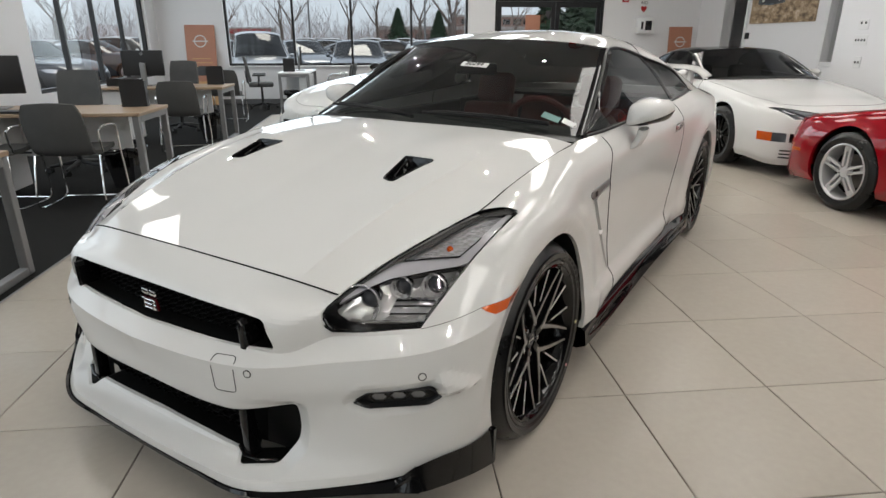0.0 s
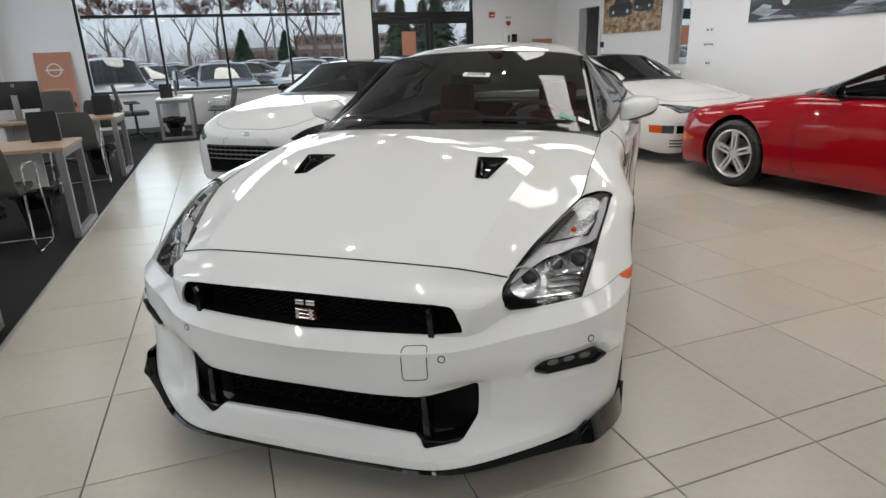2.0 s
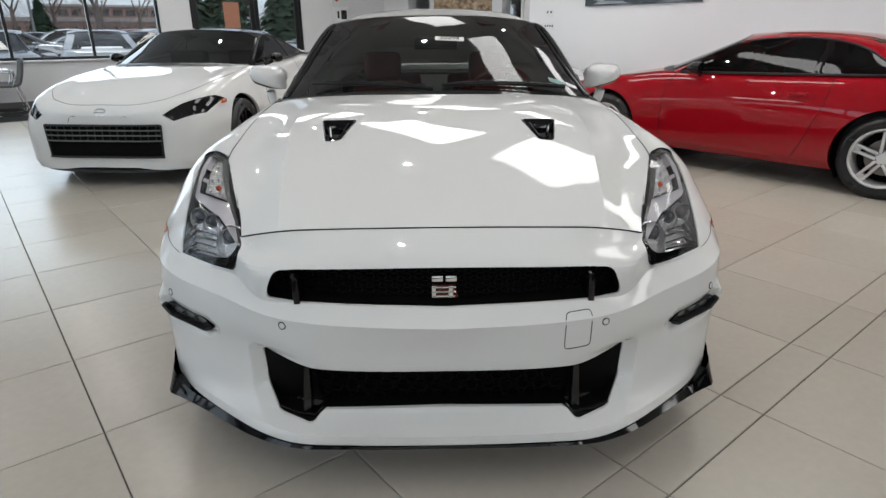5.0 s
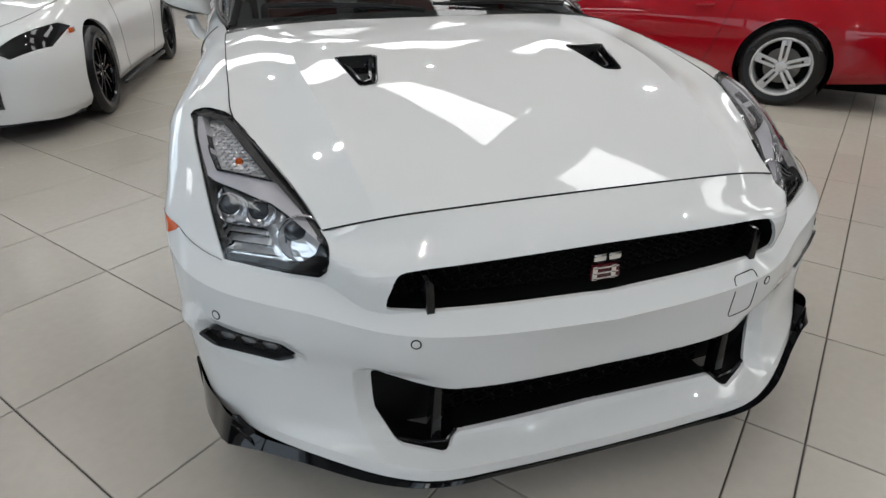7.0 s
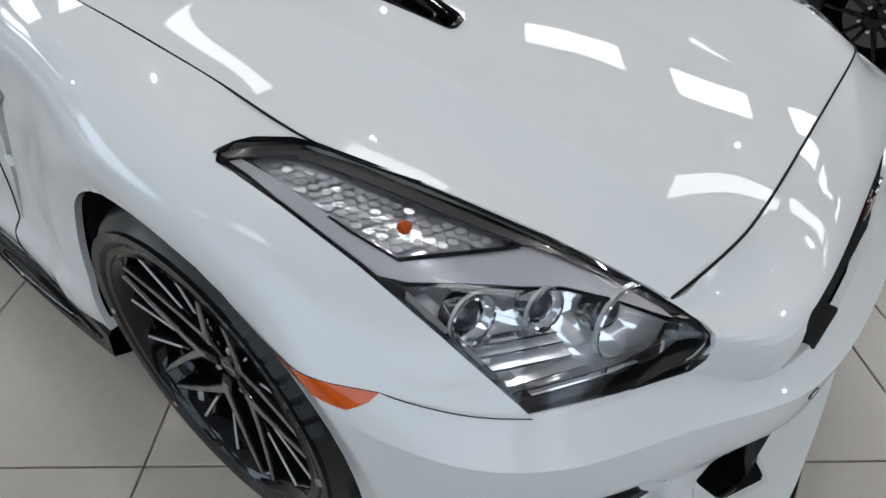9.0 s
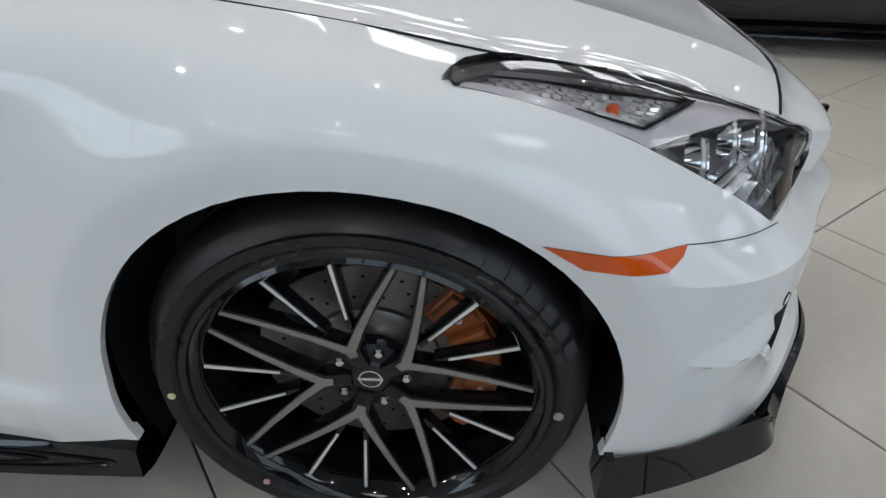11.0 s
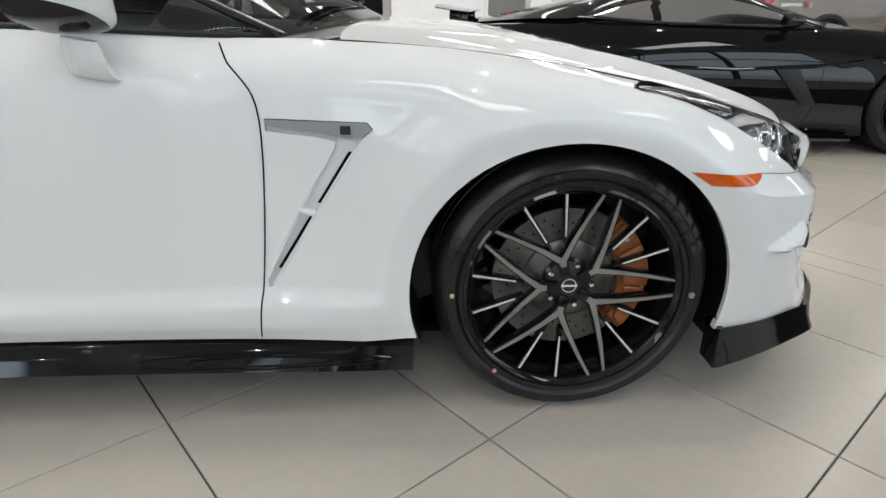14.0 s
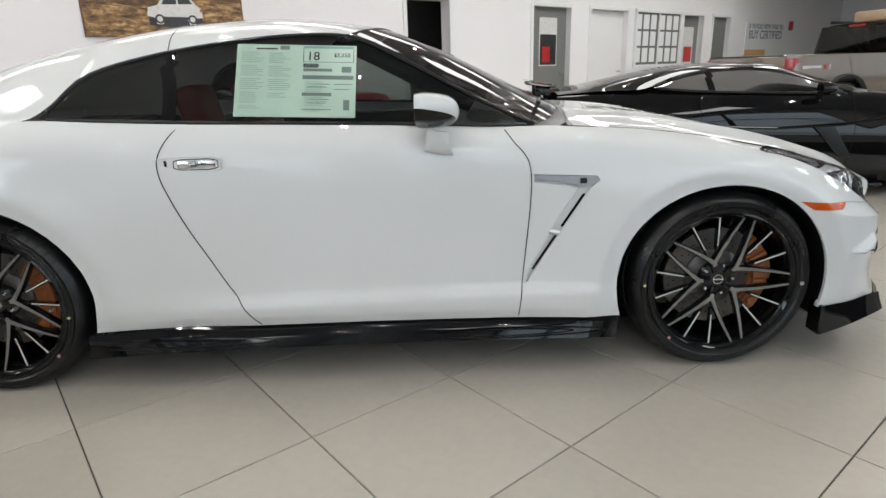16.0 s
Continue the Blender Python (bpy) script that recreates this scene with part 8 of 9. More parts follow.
def monitor(m):
    t = thing("computer_monitor", "black flat computer monitor seen from behind on a grey stand", "monitor", m, "computer monitors")
    part("housing", boxm(-.27, -.02, .13, .27, .012, .46, .008), "black_plastic", t)
    part("screen", boxm(-.26, -.0225, .14, .26, -.0205, .45), "screen", t, smooth=False)
    part("neck", boxm(-.035, .012, .015, .035, .05, .30, .006), "steel_leg", t)
    part("foot", boxm(-.12, -.08, .001, .12, .10, .015, .004), "steel_leg", t)
    bm = bmesh.new()
    lathe(bm, [(.012, .0128), (.017, .0138), (.018, .0122)], 20, "z", Matrix.Rotation(radians(-90), 4, "X"))
    bmesh.ops.translate(bm, verts=bm.verts, vec=(0, 0, .415))
    part("round_mark", bm, "lamp_silver", t)
    return t


def phone(m):
    t = thing("desk_phone", "black desk phone with its handset in the cradle", "phone", m, "desk phones")
    bm = bmesh.new()
    prism(bm, [(-.10, 0.001), (.10, 0.001), (.10, .02), (-.10, .10)], .19, Matrix.Rotation(radians(90), 4, "Z"), .006)
    part("base", bm, "black_plastic", t)
    bm = bmesh.new()
    tube(bm, [(-.16, -.085, .11), (-.15, -.03, .105), (-.15, .03, .075), (-.16, .085, .06)], [.022, .013, .013, .022], 8)
    part("handset", bm, "black_plastic", t)
    part("display", boxm(-.10, -.05, .07, -.03, .0, .082, .002, 1, Matrix.Rotation(radians(0), 4, "X")), "screen", t)
    return t


def brochure_box(m):
    t = thing("brochure_box", "black upright brochure holder standing on the desk", "brochure holder", m, "brochure holders")
    for b in ((-.11, -.05, .001, .11, .05, .006), (-.11, -.05, .006, -.105, .05, .23), (.105, -.05, .006, .11, .05, .23), (-.105, -.05, .006, .105, -.045, .25), (-.105, .045, .006, .105, .05, .16)):
        part("panel", boxm(*b), "black_plastic", t, smooth=False)
    return t


def bin_(m):
    t = thing("waste_bin", "black waste bin with a loose black liner bag", "waste bin", m, "waste bins")
    bm = bmesh.new()
    prof = [(.10, .0), (.155, .36), (.165, .365), (.165, .375), (.15, .37), (.098, .01)]
    lathe(bm, [(r * 1.25, h + .002) for r, h in prof], 4, "z", Matrix.Rotation(radians(45), 4, "Z"))
    part("body", bm, "black_plastic", t, smooth=False)
    bm = bmesh.new()
    rr = random.Random(3)
    rings = []
    for z, r in ((.30, .206), (.365, .216), (.385, .205), (.36, .17), (.2, .14)):
        rings.append([bm.verts.new(((r + rr.uniform(-.008, .008)) * math.cos(a), (r + rr.uniform(-.008, .008)) * math.sin(a), z + rr.uniform(-.012, .012))) for a in np.linspace(0, 2 * math.pi, 25)[:-1]])
    for a, b in zip(rings, rings[1:]):
        for i in range(24):
            bm.faces.new((a[i], a[(i + 1) % 24], b[(i + 1) % 24], b[i]))
    part("liner_bag", bm, "gloss_black", t, sharp=60)
    return t


DESKS = [(-1.95, 0.88), (-1.90, 3.42), (-1.93, 6.38)]
d0 = desk(*DESKS[0], 0)
for u, v in DESKS[1:]:
    copy_thing(d0, place(u, v, 0, 0))
desk(-1.50, 9.78, -90, 1.4, .60, "pale desk on a white steel frame by the window", "white_trim")
chair0 = guest_chair(place(-2.40, 2.95, 0, 0))
for u, v, a in ((-3.08, 2.95, -6), (-2.33, 5.62, 8), (-2.45, 8.45, 5)):
    copy_thing(chair0, place(u, v, 0, a))
copy_thing(chair0, place(-.72, 10.45, 0, 92))
copy_thing(chair0, place(-.66, 11.05, 0, 84))
task0 = task_chair(place(-3.05, 4.30, 0, 178))
copy_thing(task0, place(-2.9, 7.3, 0, 170))
copy_thing(task0, place(-2.25, 10.45, 0, -80))
mon0 = monitor(place(-3.02, 6.40, .746, 180))
copy_thing(mon0, place(-3.30, 3.50, .746, 192))
copy_thing(mon0, place(-1.45, 10.55, .746, 100))
ph0 = phone(place(-3.35, 6.45, .746, 20))
copy_thing(ph0, place(-3.6, 3.4, .746, 10))
bx0 = brochure_box(place(-2.12, 3.62, .746, 8))
copy_thing(bx0, place(-2.13, 6.55, .746, 10))
copy_thing(bx0, place(-1.62, 10.12, .746, 5))
bn0 = bin_(place(-2.28, 3.55, .002, 0))
copy_thing(bn0, place(-2.25, 6.45, .002, 0))
copy_thing(bn0, place(-1.55, 10.06, .002, 0))
kb = thing("keyboard", "thin black computer keyboard on the desk", "keyboard", place(-3.05, 3.15, .746, 0))
part("case", boxm(-.22, -.07, .001, .22, .07, .018, .004), "black_plastic", kb)
for r in range(4):
    part("key_row", boxm(-.21, -.06 + .032 * r, .018, .21, -.034 + .032 * r, .023, .002, 1), "grey_plastic", kb)

# ---- boards and wall things ----
M["orange"] = material("orange_print", (0.42, 0.19, 0.12), 0.5, 0, 0.1, 0.18, 1.3, 80)
M["tan"] = material("tan_print", (0.55, 0.33, 0.14), 0.5, 0, 0.1, 0.2, 2.0, 80)
M["snow"] = material("pale_print", (0.45, 0.47, 0.5), 0.4, 0, 0.3, 0.3, 5.0, 40)
M["print_dark"] = material("black_grey_print", (0.025, 0.025, 0.028), 0.4, 0, 0.2, 0.4, 20, 60)
M["print_red"] = material("red_print", (0.40, 0.02, 0.02), 0.4, 0, 0.2, 0.2, 20, 60)
M["print_white"] = material("white_print", (0.62, 0.62, 0.6), 0.4, 0, 0.2, 0.15, 20, 60)


def orange_board(m, w, h, label):
    """A thin printed board leaning back a little."""
    b = thing("display_board", label, "display board", m)
    part("board", boxm(-w / 2, 0, .002, w / 2, .02, h, .003, 1), "orange", b)
    part("lower_print", boxm(-w / 2 + .004, -.0022, .006, w / 2 - .004, -.0002, h * .30), "tan", b, smooth=False)
    bm = bmesh.new()
    lathe(bm, [(w * .17, .003), (w * .17, .0055), (w * .205, .0055), (w * .205, .003)], 32, "z", Matrix.Translation((0, 0, h * .80)) @ Matrix.Rotation(radians(90), 4, "X"), closed=True)
    box(bm, -w * .26, -.0055, h * .80 - .012, w * .26, -.003, h * .80 + .012)
    part("round_emblem", bm, "print_white", b)
    for k, ww in enumerate((.30, .36, .22)):
        part("print_bar", boxm(-w * ww, -.0024, h * (.58 - .05 * k), w * ww, -.0004, h * (.58 - .05 * k) + .016), "tan", b, smooth=False)
    return b


ob_ = orange_board(place(-3.62, 11.22, 0, 0) @ Matrix.Rotation(radians(-9), 4, "X"), .62, 1.66, "tall orange printed board with a round emblem leaning on the wall")
prm = [(-.26, .0), (.26, .0), (.24, .09), (.12, .13), (.05, .20), (-.10, .20), (-.16, .12), (-.25, .09)]
bm = bmesh.new()
prism(bm, prm, .004, Matrix.Translation((.02, -.006, .62)), .0005)
part("printed_truck", bm, "print_dark", ob_)
orange_board(place(7.05, 11.30, 0, 0) @ Matrix.Rotation(radians(-4), 4, "X"), .55, 1.63, "orange printed board with a round emblem by the wall")
door_sign = thing("paper_sign", "orange paper sign stuck on the glass door", "sign", place(3.62, V1 + .058, 1.35, 0))
part("sheet", boxm(-.17, 0, 0, .17, .002, .52), "orange", door_sign, smooth=False)
badge_sign = thing("door_decal", "small round grey shield decal on the glass door", "decal", place(3.98, V1 + .056, 1.86, 0))
bm = bmesh.new()
prism(bm, [(-.07, .10), (.07, .10), (.07, 0), (0, -.09), (-.07, 0)], .003, None, .0005)
part("shield", bm, "print_dark", badge_sign)


def poster(name, m, w, h, label, ground, bits):
    p = thing(name, label, "poster", m)
    part("canvas", boxm(0, -.03, 0, w, -.002, h, .003, 1), ground, p)
    for nm, poly, mat in bits:
        bm = bmesh.new()
        prism(bm, [(x * w, z * h) for x, z in poly], .0016, Matrix.Translation((0, -.0318 - .0005 * bits.index((nm, poly, mat)), 0)))
        part(nm, bm, mat, p, smooth=False)
    return p


def car_outline(x, z, w, h):
    """A printed car's side outline."""
    o = [(0, .25), (.03, .5), (.2, .58), (.34, .95), (.72, 1.0), (.9, .6), (.99, .5), (1, .22), (.88, .2), (.84, .0), (.74, .0), (.70, .2), (.3, .2), (.26, 0), (.16, 0), (.12, .2)]
    return [(x + a * w, z + b * h) for a, b in o]


def on_long_wall(v, z):
    """Pose on the long wall, x running towards -v as seen from the room."""
    return Matrix.Translation(at(U1, v, z)) @ Matrix.Rotation(TURN - radians(90), 4, "Z")


def on_recess_wall(v, z):
    return Matrix.Translation(at(U2, v, z)) @ Matrix.Rotation(TURN - radians(90), 4, "Z")


def print_paint(name, dark, mid, light, scale, stretch=(1, 1, 1)):
    """A printed picture's mottled ground: three inks mixed by broken noise."""
    m = bpy.data.materials.new(name)
    m.use_nodes = True
    nt = m.node_tree
    co, mp, n1, ra = (nt.nodes.new(q) for q in ("ShaderNodeTexCoord", "ShaderNodeMapping", "ShaderNodeTexNoise", "ShaderNodeValToRGB"))
    mp.inputs["Scale"].default_value = stretch
    n1.inputs["Scale"].default_value, n1.inputs["Detail"].default_value, n1.inputs["Roughness"].default_value = scale, 8, .68
    e = ra.color_ramp.elements
    e[0].position, e[0].color = .36, (*dark, 1)
    e[1].position, e[1].color = .68, (*light, 1)
    k = e.new(.52)
    k.color = (*mid, 1)
    nt.links.new(co.outputs["Object"], mp.inputs["Vector"])
    nt.links.new(mp.outputs[0], n1.inputs["Vector"])
    nt.links.new(n1.outputs["Fac"], ra.inputs["Fac"])
    nt.links.new(ra.outputs["Color"], nt.nodes["Principled BSDF"].inputs["Base Color"])
    nt.nodes["Principled BSDF"].inputs["Roughness"].default_value = .42
    return m


M["autumn"] = print_paint("autumn_print", (.018, .011, .006), (.13, .065, .022), (.55, .31, .10), 4.2, (1, 1, 2.2))
M["autumn_ground"] = print_paint("autumn_ground_print", (.035, .02, .01), (.24, .13, .045), (.62, .43, .20), 7.0, (1, 1, 3))
M["desert"] = print_paint("desert_print", (.09, .055, .03), (.36, .25, .145), (.66, .54, .40), 6.0, (1, 1, 1.6))
M["dusk"] = print_paint("wet_road_print", (.008, .010, .013), (.035, .045, .055), (.20, .24, .28), 3.2, (.35, 1, 2.6))
M["spray"] = print_paint("road_spray_print", (.08, .09, .10), (.30, .34, .37), (.60, .63, .66), 5.0, (.3, 1, 3))


def printed_car(x, z, w, h, paint, dark="print_dark"):
    """A printed car seen from the side: body, glass, wheels and the shade under it."""
    def disc_(cx, cz, r):
        return [(cx + r * w * math.cos(radians(a)), cz + r * w * 1.7 * math.sin(radians(a))) for a in range(0, 360, 30)]
    sx = lambda a, b: (x + a * w, z + b * h)
    return [("printed_shade", [sx(.02, .02), sx(.5, -.06), sx(1.0, .02), sx(.98, .24), sx(.02, .24)], dark), ("printed_car", car_outline(x, z + .05 * h, w, h * .95), paint),
            ("printed_window", [sx(.27, .62), sx(.38, .92), sx(.54, .94), sx(.54, .64)], dark), ("printed_window", [sx(.57, .64), sx(.57, .94), sx(.72, .93), sx(.83, .66)], dark),
            ("printed_sill", [sx(.28, .27), sx(.72, .27), sx(.72, .20), sx(.28, .20)], dark),
            ("printed_wheel", disc_(*sx(.21, .20), .085), "print_dark"), ("printed_wheel", disc_(*sx(.80, .20), .085), "print_dark"),
            ("printed_rim", disc_(*sx(.21, .20), .05), "print_white"), ("printed_rim", disc_(*sx(.80, .20), .05), "print_white"),
            ("printed_lamp", [sx(.955, .52), sx(.99, .50), sx(.985, .42), sx(.95, .44)], "print_red")]


poster("wall_poster", on_long_wall(4.13, 1.60), 1.80, 1.05, "dark wall poster of a red car on a wet road", "dusk",
       [("road_spray", [(.02, .10), (.16, .05), (.30, .13), (.12, .20)], "spray"), ("road_spray", [(.70, .03), (.99, .10), (.99, .20), (.84, .15)], "spray"), ("road_line", [(.08, .02), (.40, .02), (.36, .05), (.14, .06)], "spray")]
       + printed_car(.18, .12, .62, .46, "print_red"))
poster("wall_poster", on_long_wall(1.38, 1.60), 1.80, 1.05, "wall poster of a white car on an autumn hillside", "autumn",
       [("hillside", [(.01, .02), (.99, .02), (.99, .40), (.62, .36), (.35, .30), (.01, .38)], "autumn_ground")] + printed_car(.37, .12, .35, .36, "print_white"))
poster("wall_poster", on_recess_wall(9.46, 1.64), 1.86, 1.05, "wall poster of dark trucks climbing a rocky track", "desert",
       [("scrub", [(.01, .60), (.3, .68), (.6, .62), (.99, .70), (.99, .86), (.01, .82)], "autumn"), ("sky", [(.01, .80), (.99, .84), (.99, .99), (.01, .99)], "snow")]
       + printed_car(.10, .32, .44, .38, "print_dark", "dusk") + printed_car(.55, .38, .34, .34, "print_dark", "dusk"))

# interior window and doorway in the recess
iw = thing("window_9", "white-framed interior window onto a dark corridor", "window", BUILD, kind="structure")
for b in ((U2 - .03, 6.40, .93, U2 + .02, 6.47, 2.75), (U2 - .03, 7.28, .93, U2 + .02, 7.35, 2.75), (U2 - .03, 6.47, .93, U2 + .02, 7.28, 1.0), (U2 - .03, 6.47, 2.68, U2 + .02, 7.28, 2.75)):
    part("frame", boxm(*b, .004, 1), "white_trim", iw, smooth=False)
bm = bmesh.new()
bm.faces.new([bm.verts.new(v) for v in ((U2 + .1, 6.47, 1.0), (U2 + .1, 7.28, 1.0), (U2 + .1, 7.28, 2.68), (U2 + .1, 6.47, 2.68))])
# dark tint makes the white corridor behind look unlit
part("pane", bm, "dark_glass", iw)
part("mullion", boxm(U2 + .085, 6.80, 1.0, U2 + .095, 6.86, 2.68), "white_trim", iw, smooth=False)
# added panel: the corridor's shade is put into its near-black colour
slab("corridor_partition", [(U2 + .8, 6.2, 0, U2 + .86, 7.0, ROOM_H)], "dark_room", "near-black panel added to keep the corridor window dark")
dw = thing("door_2", "grey door standing open in a white frame", "door", BUILD, kind="structure")
for b in ((U2 - .03, 9.56, 0, U2 + .04, 9.63, 2.31), (U2 - .03, 10.44, 0, U2 + .04, 10.51, 2.31), (U2 - .03, 9.63, 2.24, U2 + .04, 10.44, 2.31)):
    part("frame", boxm(*b, .004, 1), "white_trim", dw, smooth=False)
part("leaf", boxm(U2 + .25, 9.66, .01, U2 + 1.05, 9.70, 2.2, .003, 1), "door_grey", dw, smooth=False)

# doorways of the long wall
def framed(i, a, b, fill, label, top=2.2):
    d = thing("door_%d" % i, label, "door", BUILD, kind="structure")
    for q in ((U1 - .025, a - .07, 0, U1 + .03, a + .0, top + .07), (U1 - .025, b, 0, U1 + .03, b + .07, top + .07), (U1 - .025, a, top, U1 + .03, b, top + .07)):
        part("frame", boxm(*q, .004, 1), "white_trim", d, smooth=False)
    if fill:
        part("leaf", boxm(U1 + .09, a + .005, .01, U1 + .13, b - .005, top - .005, .003, 1), fill, d, smooth=False)
        bm = bmesh.new()
        tube(bm, [(U1 + .09, a + .10, 1.0), (U1 + .04, a + .10, 1.0), (U1 + .04, a + .22, 1.0)], .010, 8)
        part("handle", bm, "steel_leg", d)
    return d


framed(3, -3.85, -3.0, None, "open doorway to a dark room in a white frame")
# added walls close behind the opening, painted near-black for the room's shade
slab("dark_room_wall", [(U1 + .9, -4.6, 0, U1 + .95, -2.0, ROOM_H), (U1 + WT, -4.6, 0, U1 + .9, -4.55, ROOM_H), (U1 + WT, -2.05, 0, U1 + .9, -2.0, ROOM_H)], "dark_room", "near-black wall added so the room behind the doorway looks unlit")
gd = framed(4, -6.9, -5.85, "door_grey", "grey green door with a glazed poster in a white frame")
part("door_poster", boxm(U1 + .082, -6.62, 1.15, U1 + .0885, -6.12, 2.02), "print_white", gd, "poster with a car and a red block", smooth=False)
part("poster_print", boxm(U1 + .079, -6.60, 1.17, U1 + .0815, -6.14, 1.72), "print_dark", gd, smooth=False)
part("poster_print", boxm(U1 + .076, -6.42, 1.22, U1 + .0785, -6.2, 1.5), "print_red", gd, smooth=False)
framed(5, -8.78, -7.55, "white_trim", "plain white door in a white frame")
framed(6, -13.3, -12.45, "door_grey", "grey door half hidden in a white frame")
wp = thing("window_10", "narrow interior window with a poster behind it", "window", BUILD, kind="structure")
for q in ((U1 - .025, -12.02, .93, U1 + .03, -11.95, 2.27), (U1 - .025, -11.05, .93, U1 + .03, -10.98, 2.27), (U1 - .025, -11.95, 2.2, U1 + .03, -11.05, 2.27), (U1 - .025, -11.95, .93, U1 + .03, -11.05, 1.0)):
    part("frame", boxm(*q, .004, 1), "white_trim", wp, smooth=False)
part("pane_backing", boxm(U1 + .12, -11.95, 1.0, U1 + .14, -11.05, 2.2), "door_grey", wp, smooth=False)
part("poster_sheet", boxm(U1 + .11, -11.75, 1.1, U1 + .118, -11.25, 1.95), "print_white", wp, smooth=False)
part("poster_print", boxm(U1 + .106, -11.7, 1.15, U1 + .109, -11.35, 1.5), "print_red", wp, smooth=False)
nb = thing("notice_board", "glass-fronted white notice board full of paper notices", "notice board", BUILD)
part("back", boxm(U1 - .02, -10.85, 1.12, U1 - .002, -9.12, 2.2), "grey_plastic", nb, smooth=False)
for q in ((U1 - .05, -10.92, 1.05, U1 - .002, -10.85, 2.27), (U1 - .05, -9.12, 1.05, U1 - .002, -9.05, 2.27), (U1 - .05, -10.85, 2.2, U1 - .002, -9.12, 2.27), (U1 - .05, -10.85, 1.05, U1 - .002, -9.12, 1.12), (U1 - .045, -10.0, 1.12, U1 - .022, -9.95, 2.2)):
    part("frame", boxm(*q, .004, 1), "white_trim", nb, smooth=False)
for i in range(6):
    for j in range(3):
        v = -10.78 + .285 * i + (.06 if i > 2 else 0)
        part("paper_notice", boxm(U1 - .026, v, 1.17 + .345 * j, U1 - .0205, v + .21, 1.17 + .345 * j + .30), "paper", nb, smooth=False)
sg_ = thing("wall_sign", "white sign board with blue lettering on the long wall", "sign", BUILD)
part("panel", boxm(U1 - .02, -16.7, 1.25, U1 - .002, -14.22, 2.1, .003, 1), "paper", sg_)
part("lower_band", boxm(U1 - .023, -15.5, 1.26, U1 - .0205, -14.25, 1.42), "tan", sg_, smooth=False)
M["blue_ink"] = material("navy_print", (0.02, 0.03, 0.12), 0.5)
wall_face = Matrix.Rotation(radians(-90), 4, "Z") @ Matrix.Rotation(radians(90), 4, "X")
words("lettering", "BUY CERTIFIED", .31, "blue_ink", Matrix.Translation((U1 - .022, -15.45, 1.80)) @ wall_face, sg_)
words("lettering", "A WHOLE NEW WAY TO", .19, "blue_ink", Matrix.Translation((U1 - .022, -15.45, 2.02)) @ wall_face, sg_)
ps = thing("fire_alarm", "small red fire alarm pull box on the wall", "fire alarm", BUILD)
part("box", boxm(U1 - .05, -17.15, 1.95, U1 - .001, -16.95, 2.2, .008), "red_plastic", ps)

# AED cabinet, sign, alarm, wall plates
aed = thing("aed_cabinet", "white wall cabinet with a small dark window", "cabinet", place(6.18, V1, 1.48, 0))
part("body", boxm(-.19, -.15, 0, .19, -.002, .34, .012), "white_trim", aed)
part("door", boxm(-.17, -.162, .02, .17, -.151, .32, .004), "paper", aed)
part("window_pane", boxm(-.02, -.166, .07, .13, -.1625, .27, .002), "screen", aed)
part("handle", boxm(-.12, -.175, .09, -.07, -.163, .25, .004), "black_plastic", aed)
asn = thing("aed_sign", "white sign with a red heart above the cabinet", "sign", place(6.15, V1, 1.88, 0))
part("panel", boxm(-.11, -.008, 0, .11, -.002, .32, .002), "paper", asn)
hb = bmesh.new()
heart = [(0, -.07), (.05, -.02), (.068, .02), (.06, .05), (.035, .062), (.012, .052), (0, .034), (-.012, .052), (-.035, .062), (-.06, .05), (-.068, .02), (-.05, -.02)]
prism(hb, heart, .003, Matrix.Translation((0, -.0115, .12)))
part("heart", hb, "red_plastic", asn)
words("lettering", "AED", .085, "black_ink", Matrix.Translation((0, -.009, .25)) @ Matrix.Rotation(radians(90), 4, "X"), asn)
fa = thing("fire_alarm", "red fire alarm box high on the white wall", "fire alarm", place(5.70, V1, 2.14, 0))
part("box", boxm(-.07, -.06, 0, .07, -.002, .12, .008), "red_plastic", fa)
part("pull_bar", boxm(-.045, -.07, .03, .045, -.061, .06, .004), "white_trim", fa)
fx = thing("fire_extinguisher", "red fire extinguisher hung on the white wall", "fire extinguisher", place(6.05, V1 - .10, .42, 0))
bm = bmesh.new()
lathe(bm, [(.0001, 0), (.06, .0), (.075, .02), (.078, .05), (.078, .34), (.06, .39), (.03, .42), (.022, .45), (.0001, .45)], 28, "z")
part("cylinder", bm, "red_plastic", fx)
part("label", boxm(-.05, -.081, .12, .05, -.0765, .27), "paper", fx, smooth=False)
bm = bmesh.new()
tube(bm, [(0, 0, .45), (.0, -.02, .50), (.03, -.06, .52), (.06, -.08, .47)], .012, 8)
tube(bm, [(.02, -.01, .47), (.09, -.02, .40), (.10, -.02, .2)], .010, 8)
part("hose", bm, "black_plastic", fx)
part("valve", boxm(-.03, -.03, .45, .03, .03, .49, .008), "chrome", fx)


def wall_plate(v, z, w, h, label, bits):
    t = thing("wall_plate", label, "switch plate", on_long_wall(v, z))
    part("plate", boxm(-w / 2, -.008, -h / 2, w / 2, -.001, h / 2, .003, 1), "white_trim", t)
    for x, y in bits:
        part("knob", boxm(x - .014, -.014, y - .014, x + .014, -.0082, y + .014, .004, 1), "black_plastic" if label.startswith("white plate with two") else "grey_plastic", t)


